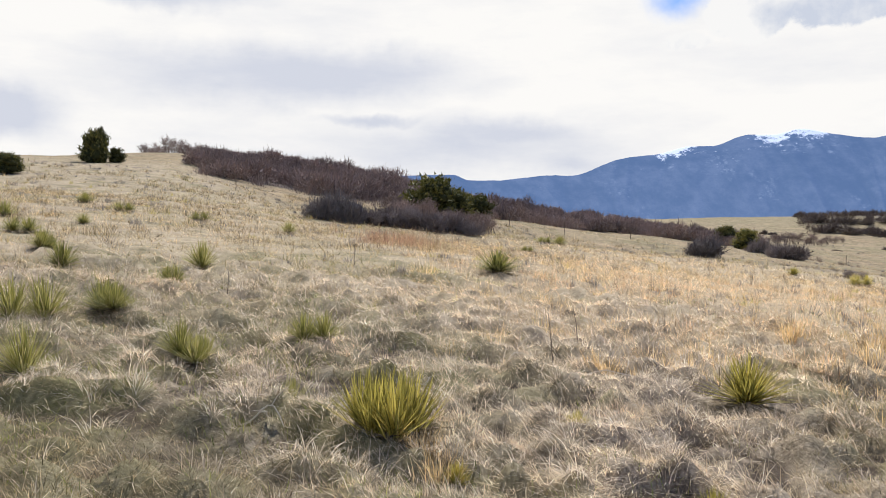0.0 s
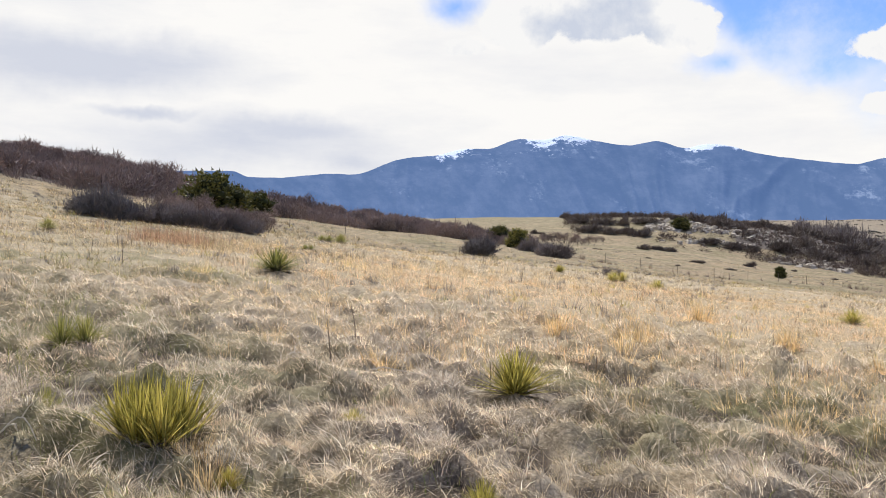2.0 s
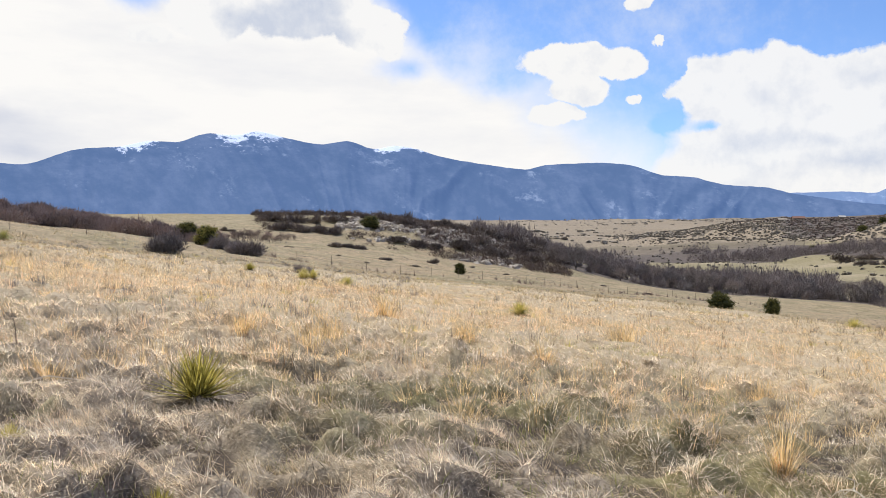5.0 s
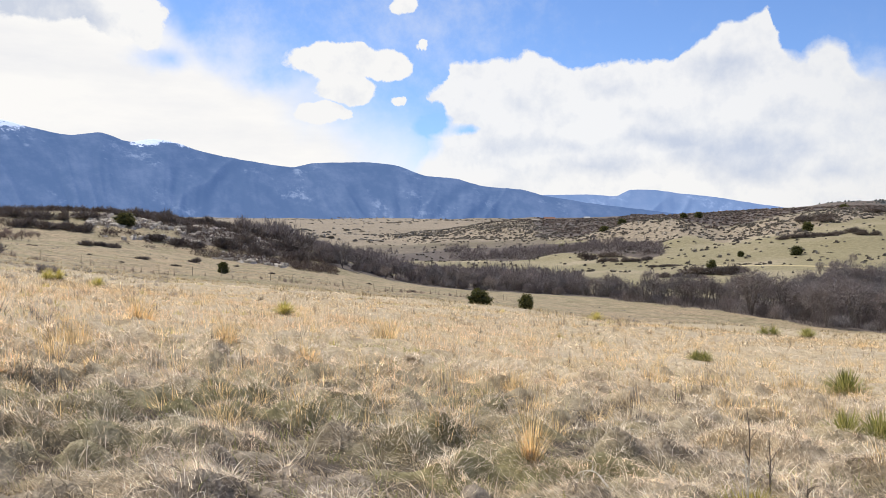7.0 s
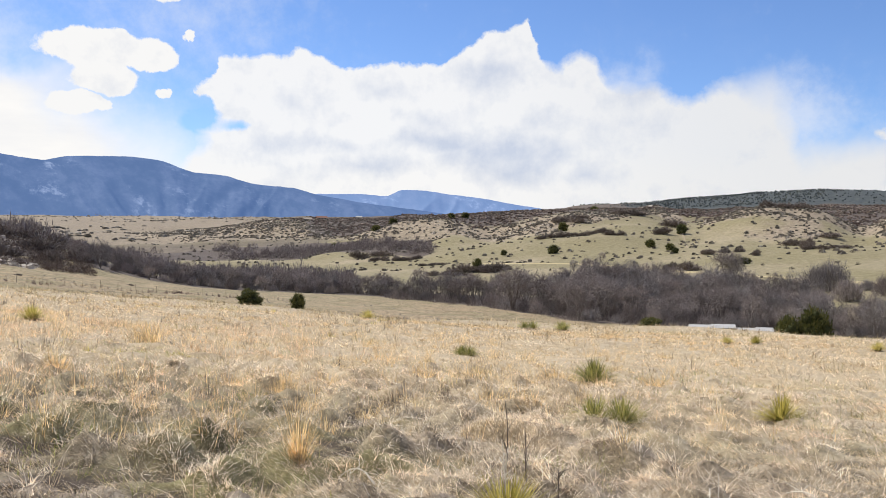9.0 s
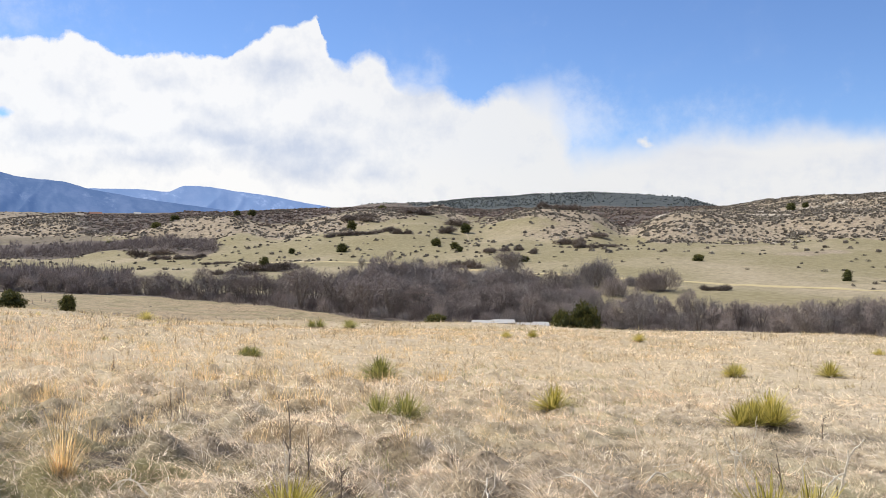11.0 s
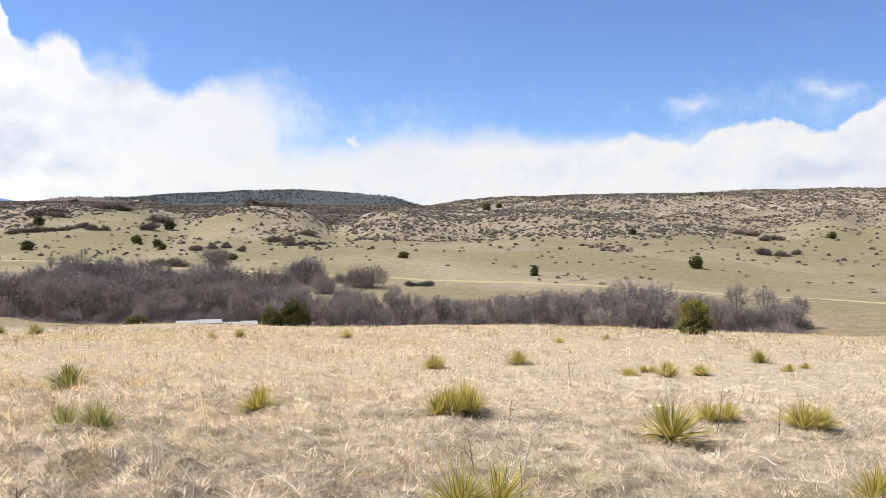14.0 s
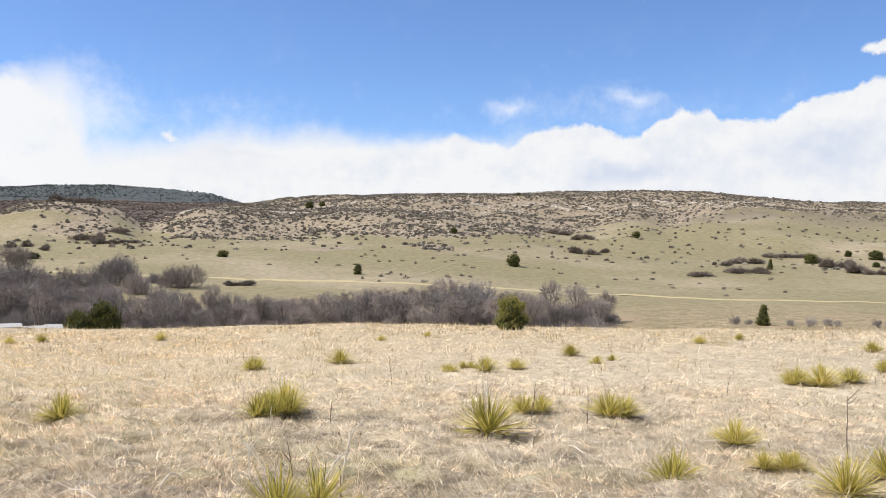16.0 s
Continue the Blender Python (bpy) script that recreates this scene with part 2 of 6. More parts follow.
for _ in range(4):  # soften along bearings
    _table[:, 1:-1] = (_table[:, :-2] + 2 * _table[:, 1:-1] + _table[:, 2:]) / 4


# bluffs and gullies on the far slopes: bearing, distance, half-width, half-depth, height
NOSES = [(53, 900, 55, 120, 8), (61.8, 640, 34, 60, 5), (67, 580, 18, 90, -5), (72.5, 620, 42, 70, 1.5), (77.2, 735, 13, 45, 4), (79.6, 560, 20, 90, -6), (84.6, 550, 34, 75, 7),
         (89.3, 540, 15, 110, -9), (93.5, 560, 30, 90, 4), (104, 470, 40, 90, 4), (110, 600, 12, 90, -4), (116, 560, 26, 110, -5), (122, 620, 14, 100, -4), (128, 600, 30, 110, 4)]


def shaded_hollows(x, y):
    """Where soil shows bare between the tussocks, darkened to paint in their shade, 0 to 1."""
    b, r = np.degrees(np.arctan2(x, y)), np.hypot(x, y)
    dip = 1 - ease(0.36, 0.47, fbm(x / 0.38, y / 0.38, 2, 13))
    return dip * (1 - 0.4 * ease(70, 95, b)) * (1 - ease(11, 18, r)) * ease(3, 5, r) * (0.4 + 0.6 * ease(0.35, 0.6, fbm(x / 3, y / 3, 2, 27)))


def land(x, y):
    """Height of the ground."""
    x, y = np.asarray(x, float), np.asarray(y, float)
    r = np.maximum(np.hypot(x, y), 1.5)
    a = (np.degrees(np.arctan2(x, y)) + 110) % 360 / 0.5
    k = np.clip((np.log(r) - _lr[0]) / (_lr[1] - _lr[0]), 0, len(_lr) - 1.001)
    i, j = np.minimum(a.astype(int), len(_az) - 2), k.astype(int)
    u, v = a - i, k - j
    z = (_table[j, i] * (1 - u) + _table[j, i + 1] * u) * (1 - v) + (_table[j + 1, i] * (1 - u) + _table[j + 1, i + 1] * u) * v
    z = z + 0.10 * (fbm(x / 1.1, y / 1.1, 3, 3) - 0.5) * ease(2, 6, r)
    z = z + 0.7 * (fbm(x / 11, y / 11, 3, 5) - 0.5) * ease(12, 45, r)
    z = z + (9.0 * (fbm(x / 70, y / 70, 4, 8) - 0.5) - 9.0 * (0.28 - np.abs(2 * fbm(x / 110, y / 110, 3, 18) - 1)).clip(0, 1)) * ease(300, 480, r)
    b = (np.degrees(np.arctan2(x, y)) + 110) % 360 - 110
    z = z + 0.54 * (np.clip(fbm(x / 0.38, y / 0.38, 2, 13) - 0.42, 0, 1) - 0.08) * (1 - 0.65 * ease(70, 95, b)) * ease(3, 6, r) * (1 - ease(16, 24, r))  # tussocks
    z = z + 18.0 * (fbm(x / 330, y / 330, 4, 9) - 0.5) * ease(900, 1500, r) * (1 - 0.6 * ease(1600, 2600, r))
    top = np.interp(b, [60, 69.5, 73.4, 76.9, 80.6, 83.4, 86.5, 89.8, 92.7, 94.4, 97], [45, 63, 69, 71.5, 78.5, 84.5, 87.5, 84.5, 78, 67, 52]) + 5.0 * (fbm(x / 60, y / 60, 3, 19) - 0.5)
    for n_az, n_r, wide, deep, high in NOSES:
        across, back = np.radians(b - n_az) * n_r, r - n_r
        z = z + high * np.exp(-(across / wide) ** 2 - (back / deep) ** 2)
    return z + (top - z) * ease(68, 73, b) * (1 - ease(94.2, 96.5, b)) * ease(1060, 1330, r) * (1 - ease(1600, 2000, r))  # flat-topped hill


# where the steep sandy faces of the far hills begin and end, by bearing
FACE = np.array([(46, 760, 900), (49, 720, 930), (52, 690, 900), (55, 700, 800), (57, 600, 650), (58.4, 545, 640), (62, 515, 655), (64.4, 540, 615), (67, 500, 595), (71, 495, 612), (73, 540, 640),
                 (75, 590, 640), (77, 650, 720), (79, 590, 650), (81, 510, 575), (82.6, 460, 600), (86, 450, 630), (88, 490, 590), (89.5, 520, 600), (91, 415, 650), (95.5, 405, 790), (99, 415, 810),
                 (102.8, 385, 810), (106.8, 362, 810), (110, 400, 810), (113.5, 458, 810), (117, 520, 810), (123, 610, 810), (128, 640, 810), (136, 650, 810)])


def sandy(a, r, x, y):
    """How far the ground is bare pale soil with dotted brush, 0 to 1."""
    lo, hi = np.interp(a, FACE[:, 0], FACE[:, 1]), np.interp(a, FACE[:, 0], FACE[:, 2])
    wob = 130 * (fbm(x / 26, y / 26, 4, 203) - 0.5)
    return ease(lo - 25, lo + 30, r + wob) * (1 - ease(hi - 25, hi + 30, r + wob)) * ease(44, 47, a) * (1 - ease(142, 150, a))


def spot(az, r):
    a = np.radians(az)
    return r * np.sin(a), r * np.cos(a)


def at(az, r, sink=0.0):
    x, y = spot(az, r)
    return Vector((float(x), float(y), float(land(x, y)) - sink))


# ---- mesh helpers ----
def mesh_from(name, verts, faces, material, smooth=False):
    """verts (n, 3); faces: arrays of triangles and quads."""
    me = bpy.data.meshes.new(name)
    groups = [np.asarray(f, np.int64) for f in faces if len(f)]
    loops = np.concatenate([f.ravel() for f in groups])
    sizes = np.concatenate([np.full(len(f), f.shape[1]) for f in groups])
    me.vertices.add(len(verts))
    me.vertices.foreach_set("co", np.ascontiguousarray(verts, np.float32).ravel())
    me.loops.add(len(loops))
    me.loops.foreach_set("vertex_index", loops.astype(np.int32))
    me.polygons.add(len(sizes))
    me.polygons.foreach_set("loop_start", np.concatenate([[0], np.cumsum(sizes)[:-1]]).astype(np.int32))
    me.polygons.foreach_set("use_smooth", np.full(len(sizes), smooth))
    me.update(calc_edges=True)
    me.validate()
    me.materials.append(material)
    return me


def part(name, me, parent=None, label=""):
    ob = new(name, me)
    ob.parent = parent
    return tagged(ob, label)


class Heap:
    """Collects pieces of one mesh."""

    def __init__(self):
        self.v, self.t, self.q, self.n = [], [], [], 0

    def add(self, verts, tris=(), quads=()):
        if len(tris):
            self.t.append(np.asarray(tris) + self.n)
        if len(quads):
            self.q.append(np.asarray(quads) + self.n)
        self.v.append(np.asarray(verts, float))
        self.n += len(verts)

    def mesh(self, name, material, smooth=False):
        faces = [np.concatenate(f) for f in (self.t, self.q) if f]
        return mesh_from(name, np.concatenate(self.v), faces, material, smooth)


# ---- materials ----
def surface(name, build, rough=0.9, translucent=0.0, bump=None):
    """A node material: build(nodes, position) gives the base colour."""
    m = bpy.data.materials.new(name)
    m.use_nodes = True
    n = Nodes(m.node_tree)
    pos = n.add("ShaderNodeNewGeometry").outputs["Position"]
    colour = build(n, pos)
    ins = {"Base Color": colour, "Roughness": rough, "Specular IOR Level": 0.25}
    if bump:
        h = n.noise(pos, bump[0], 6.0, 0.65)
        ins["Normal"] = n.add("ShaderNodeBump", {"Height": h, "Strength": bump[1], "Distance": bump[2]}).outputs[0]
    shader = n.add("ShaderNodeBsdfPrincipled", ins).outputs[0]
    if translucent:
        thin = n.add("ShaderNodeBsdfTranslucent", {0: colour}).outputs[0]
        shader = n.add("ShaderNodeMixShader", {0: translucent, 1: shader, 2: thin}).outputs[0]
    n.add("ShaderNodeOutputMaterial", {0: shader})
    return m


def island(n):
    return n.add("ShaderNodeNewGeometry").outputs["Random Per Island"]


def per_object(n):
    return n.add("ShaderNodeObjectInfo").outputs["Random"]


def blades(name, stops, patch=None, translucent=0.5):
    """Grass: every blade its own colour out of the ramp, pulled towards a second ramp in patches."""
    def build(n, pos):
        c = n.ramp(island(n), stops)
        if patch:
            c2 = n.ramp(island(n), patch[0])
            c = n.mix(n.step(n.noise(pos, patch[1], 3.0), patch[2], patch[3]), c, c2)
        age = n.noise(pos, 2.4, 3.0, 0.6)
        c = n.mix(1.0, c, n.ramp(age, [(0.32, (0.74, 0.72, 0.72)), (0.6, (1.16, 1.16, 1.16))]), "MULTIPLY")
        c = n.mix(1.0, c, n.ramp(n.noise(pos, 0.7, 4.0, 0.6), [(0.36, (0.99, 0.97, 0.97)), (0.5, (1.03, 1.0, 0.96)), (0.64, (1.08, 1.0, 0.93))]), "MULTIPLY")
        # finer noise takes the blades from dark to bright in small patches
        mottle = n.noise(pos, 8.0, 3.0, 0.6)
        return n.mix(1.0, c, n.ramp(mottle, [(0.36, (0.42, 0.405, 0.395)), (0.46, (1.06, 1.06, 1.06)), (0.60, (1.45, 1.45, 1.45))]), "MULTIPLY")
    return surface(name, build, 0.75, translucent)


def ground_colour(n, pos):
    flat_r = n.add("ShaderNodeVectorMath", {0: pos}, operation="LENGTH").outputs["Value"]
    speck = n.math("ADD", n.math("MULTIPLY", n.noise(pos, 30.0, 5.0, 0.7), 0.5), n.math("MULTIPLY", n.noise(pos, 3.6, 5.0, 0.7), 0.5))
    patchy = n.noise(pos, 0.55, 5.0, 0.6)
    wide = n.noise(pos, 0.06, 4.0, 0.6)
    straw = n.ramp(speck, [(0.33, (0.09, 0.07, 0.045)), (0.5, (0.33, 0.265, 0.18)), (0.68, (0.60, 0.50, 0.35))])
    grey = n.ramp(speck, [(0.33, (0.045, 0.036, 0.028)), (0.48, (0.25, 0.20, 0.15)), (0.66, (0.54, 0.46, 0.36))])
    near = n.mix(n.step(patchy, 0.45, 0.68), grey, straw)
    moss = n.ramp(speck, [(0.25, (0.10, 0.095, 0.035)), (0.55, (0.27, 0.25, 0.105)), (0.8, (0.50, 0.44, 0.26))])
    near = n.mix(n.math("MULTIPLY", n.step(n.noise(pos, 0.33, 4.0, 0.6), 0.50, 0.66), 0.75), near, moss)
    bleached = n.add("ShaderNodeAttribute", attribute_name="bleached").outputs["Fac"]
    near = n.mix(n.math("MULTIPLY", bleached, n.step(patchy, 0.25, 0.6, 0.45, 1.0)), near, n.ramp(speck, [(0.32, (0.17, 0.14, 0.10)), (0.5, (0.52, 0.44, 0.31)), (0.68, (0.84, 0.75, 0.565))]))
    golden = n.add("ShaderNodeAttribute", attribute_name="golden").outputs["Fac"]
    near = n.mix(n.math("MULTIPLY", golden, n.step(patchy, 0.25, 0.55, 0.35, 1.0)), near, n.ramp(speck, [(0.33, (0.17, 0.12, 0.066)), (0.5, (0.48, 0.37, 0.22)), (0.68, (0.74, 0.61, 0.40))]))
    mossy = n.add("ShaderNodeAttribute", attribute_name="mossy").outputs["Fac"]
    near = n.mix(n.math("MULTIPLY", mossy, n.step(patchy, 0.35, 0.6)), near, n.ramp(speck, [(0.25, (0.045, 0.045, 0.02)), (0.5, (0.15, 0.14, 0.06)), (0.78, (0.36, 0.32, 0.18))]))
    dry = n.ramp(speck, [(0.3, (0.20, 0.155, 0.105)), (0.5, (0.47, 0.385, 0.27)), (0.7, (0.68, 0.58, 0.43))])
    near = n.mix(n.math("MULTIPLY", n.step(flat_r, 7.5, 15.0), n.step(n.noise(pos, 0.8, 5.0, 0.65), 0.36, 0.60, 0.25, 0.85)), near, dry)
    # soil between tussocks, coloured nearly black to paint in the shade there
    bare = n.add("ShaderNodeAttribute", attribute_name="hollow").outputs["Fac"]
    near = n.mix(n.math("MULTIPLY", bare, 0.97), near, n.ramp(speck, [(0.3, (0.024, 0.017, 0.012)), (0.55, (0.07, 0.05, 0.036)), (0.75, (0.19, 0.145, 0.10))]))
    far_speck = n.noise(pos, 0.5, 6.0, 0.7)
    pale = n.ramp(far_speck, [(0.25, (0.21, 0.17, 0.11)), (0.55, (0.34, 0.285, 0.19)), (0.85, (0.44, 0.375, 0.26))])
    olive = n.ramp(far_speck, [(0.25, (0.16, 0.135, 0.072)), (0.55, (0.24, 0.207, 0.114)), (0.85, (0.35, 0.29, 0.185))])
    hill = n.mix(n.step(n.noise(pos, 0.012, 5.0, 0.6), 0.46, 0.70), olive, pale)
    soil = n.ramp(far_speck, [(0.25, (0.15, 0.12, 0.082)), (0.5, (0.27, 0.218, 0.152)), (0.75, (0.44, 0.375, 0.28))])
    sand = n.add("ShaderNodeAttribute", attribute_name="sandy").outputs["Fac"]
    hill = n.mix(n.step(n.math("ADD", sand, n.math("MULTIPLY", n.math("SUBTRACT", n.noise(pos, 0.05, 5.0, 0.7), 0.5), 1.3)), 0.3, 0.75), hill, soil)
    mid = n.mix(n.step(wide, 0.35, 0.6), straw, pale)
    mid = n.mix(1.0, mid, n.ramp(n.noise(pos, 1.3, 6.0, 0.75), [(0.36, (0.50, 0.47, 0.42)), (0.48, (0.86, 0.84, 0.80)), (0.62, (1.18, 1.17, 1.15))]), "MULTIPLY")
    mid = n.mix(1.0, mid, n.ramp(n.noise(pos, 0.22, 4.0, 0.6), [(0.38, (0.78, 0.80, 0.68)), (0.5, (0.95, 0.93, 0.88)), (0.62, (1.08, 1.02, 0.95))]), "MULTIPLY")
    c = n.mix(n.math("MULTIPLY", n.step(flat_r, 14.0, 40.0), n.math("SUBTRACT", 1.0, n.math("MULTIPLY", n.math("MAXIMUM", n.math("MAXIMUM", golden, bleached), mossy), 0.8))), near, mid)
    c = n.mix(n.step(flat_r, 150.0, 230.0), c, hill)
    scrub = n.step(n.math("ADD", n.noise(pos, 0.006, 6.0, 0.7), n.step(flat_r, 470.0, 760.0, 0.0, 0.30)), 0.58, 0.70)
    brush = n.ramp(n.noise(pos, 0.16, 6.0, 0.7), [(0.3, (0.075, 0.06, 0.05)), (0.6, (0.15, 0.12, 0.095)), (0.8, (0.26, 0.22, 0.15))])
    c = n.mix(n.math("MULTIPLY", n.math("MULTIPLY", scrub, n.math("SUBTRACT", 1.0, sand)), n.step(flat_r, 480.0, 700.0)), c, brush)
    litter = n.add("ShaderNodeAttribute", attribute_name="litter").outputs["Fac"]
    leafmould = n.ramp(n.noise(pos, 1.2, 6.0, 0.7), [(0.3, (0.06, 0.047, 0.04)), (0.6, (0.125, 0.10, 0.085)), (0.8, (0.22, 0.18, 0.14))])
    c = n.mix(n.step(n.math("ADD", litter, n.math("MULTIPLY", n.math("SUBTRACT", n.noise(pos, 0.25, 4.0), 0.5), 0.8)), 0.4, 0.6), c, leafmould)
    woods = n.add("ShaderNodeAttribute", attribute_name="forest").outputs["Fac"]
    # forest colour turned towards blue to paint in the haze
    pines = n.ramp(n.noise(pos, 0.12, 6.0, 0.75), [(0.3, (0.045, 0.056, 0.06)), (0.55, (0.07, 0.08, 0.08)), (0.75, (0.125, 0.125, 0.11))])
    return n.mix(n.step(n.math("ADD", woods, n.math("MULTIPLY", n.math("SUBTRACT", n.noise(pos, 0.02, 4.0), 0.5), 0.8)), 0.35, 0.6), c, pines)


GROUND = surface("dry_ground", ground_colour, 0.95, bump=(9.0, 0.9, 0.05))

# ---- ground: one sheet to the horizon ----
ring_r = np.unique(np.concatenate([[0.0], np.geomspace(1.0, 5, 26), np.geomspace(5, 20, 115), np.geomspace(20, 110, 80), np.geomspace(110, 1500, 105), np.geomspace(1500, 4800, 30)]))
ring_a = np.concatenate([np.arange(-34, 142, 0.55), np.arange(142, 326, 4.0)])
ga, gr = np.meshgrid(np.radians(ring_a), ring_r)
gx, gy = gr * np.sin(ga), gr * np.cos(ga)
gz = np.where(gr < 1.0, 0.0, land(gx, gy))
na, nr = len(ring_a), len(ring_r)
jj, ii = np.meshgrid(np.arange(na), np.arange(nr - 1))
quads = np.stack([ii * na + jj, (ii + 1) * na + jj, (ii + 1) * na + (jj + 1) % na, ii * na + (jj + 1) % na], -1).reshape(-1, 4)[:, ::-1]
ground = new("ground", mesh_from("ground", np.stack([gx, gy, gz], -1).reshape(-1, 3), [quads], GROUND, True))
b_deg, g_r = (np.degrees(np.arctan2(gx, gy)) + 110) % 360 - 110, np.hypot(gx, gy)


def cover(name, *bands, fade=0.6):
    """A patch mask on the ground: bands of bearing knots with inner and outer distance."""
    out = np.zeros(gx.shape)
    for knots in bands:
        a = [k[0] for k in knots]
        r0, r1 = np.interp(b_deg, a, [k[1] for k in knots]), np.interp(b_deg, a, [k[2] for k in knots])
        soft = (r1 - r0) * 0.12 + 1.5
        m = ease(0, 1, (g_r - r0 + soft) / (2 * soft)) * (1 - ease(0, 1, (g_r - r1 + soft) / (2 * soft)))
        edge_noise = (fbm(gx / 2.5, gy / 2.5, 3, 23) - 0.5) * 1.6 * fade
        out = np.maximum(out, m * ease(a[0] - fade, a[0] + fade, b_deg + edge_noise) * (1 - ease(a[-1] - fade, a[-1] + fade, b_deg + edge_noise)))
    ground.data.attributes.new(name, "FLOAT", "POINT").data.foreach_set("value", out.astype(np.float32).ravel())


cover("litter", [(60, 186, 210), (72, 150, 215), (82, 140, 240), (88, 138, 175), (100, 134, 162), (112, 134, 164), (118.5, 140, 158)], [(41, 185, 215), (50, 190, 220), (60, 187, 208)],
      [(-15.6, 74, 150), (0, 76, 125)], [(0, 78, 120), (10, 93, 128), (19, 98, 126)], [(36, 225, 290), (46, 235, 300), (58, 225, 280)], [(40, 500, 590), (50, 540, 640), (56, 520, 610), (60, 470, 560), (63, 440, 520)],
      [(32.5, 176, 228), (40, 180, 225)], [(55, 690, 960), (58, 655, 960), (62, 670, 960), (64, 630, 930), (68, 610, 920), (72, 640, 920), (77, 730, 920), (82, 610, 900), (86, 640, 900), (89, 610, 900), (92, 720, 900)])
# paler straw to the right, with its brighter lighting put into the colour
cover("bleached", [(82, 11, 64), (95, 10, 64), (145, 9, 64)], fade=14)
cover("golden", [(5, 20, 44), (20, 14, 60), (50, 12, 60), (74, 12, 60), (100, 20, 60), (125, 28, 60)], fade=9)
ground.data.attributes.new("hollow", "FLOAT", "POINT").data.foreach_set("value", shaded_hollows(gx, gy).astype(np.float32).ravel())
cover("mossy", [(-60, 3, 90), (-16, 3, 80), (-6, 3, 40), (2, 4, 12)], [(24, 8, 13), (40, 8, 15), (62, 8, 11.5)], fade=9)
patch_at = lambda a, r, wa, wr: 0.9 * np.exp(-((b_deg - a) / wa) ** 2 - ((g_r - r) / wr) ** 2)
ground.data.attributes.new("sandy", "FLOAT", "POINT").data.foreach_set("value", np.maximum(sandy(b_deg, g_r, gx, gy) + 0.8 * (1 - ease(50, 57, b_deg)) * ease(640, 720, g_r), patch_at(99.5, 336, 1.7, 9) + patch_at(101.5, 345, 1.2, 6)).astype(np.float32).ravel())
cover("forest", [(76, 1130, 1900), (96, 1130, 1900)], fade=4)
tagged(ground, "rolling dry grassland with straw, grey and olive patches", "ground", kind="structure")


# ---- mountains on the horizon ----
def airy(name, rock, forest, haze_glow, snowy):
    """Distant slopes in blue air, painted as blue base colour and emission: forest, paler rock on the ribs, snow where
    it drifts.
    """
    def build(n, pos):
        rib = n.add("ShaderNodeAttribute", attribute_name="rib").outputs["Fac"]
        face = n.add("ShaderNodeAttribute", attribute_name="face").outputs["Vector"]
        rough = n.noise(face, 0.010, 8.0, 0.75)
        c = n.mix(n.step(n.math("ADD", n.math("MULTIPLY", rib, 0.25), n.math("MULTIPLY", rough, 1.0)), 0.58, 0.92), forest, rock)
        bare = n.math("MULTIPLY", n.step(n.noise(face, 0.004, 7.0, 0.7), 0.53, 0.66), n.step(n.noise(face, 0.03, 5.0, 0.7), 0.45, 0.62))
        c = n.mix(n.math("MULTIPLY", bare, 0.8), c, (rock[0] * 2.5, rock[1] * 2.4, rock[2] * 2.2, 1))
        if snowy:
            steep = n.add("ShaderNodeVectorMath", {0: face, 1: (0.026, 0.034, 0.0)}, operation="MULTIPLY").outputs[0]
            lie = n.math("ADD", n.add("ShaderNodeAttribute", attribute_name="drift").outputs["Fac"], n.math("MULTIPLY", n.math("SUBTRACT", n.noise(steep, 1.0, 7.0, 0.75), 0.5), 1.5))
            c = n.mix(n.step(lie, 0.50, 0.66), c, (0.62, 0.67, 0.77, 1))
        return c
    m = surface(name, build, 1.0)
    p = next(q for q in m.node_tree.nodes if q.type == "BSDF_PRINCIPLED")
    p.inputs["Emission Color"].default_value, p.inputs["Emission Strength"].default_value = (*haze_glow, 1), 1.0
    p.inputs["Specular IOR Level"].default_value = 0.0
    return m


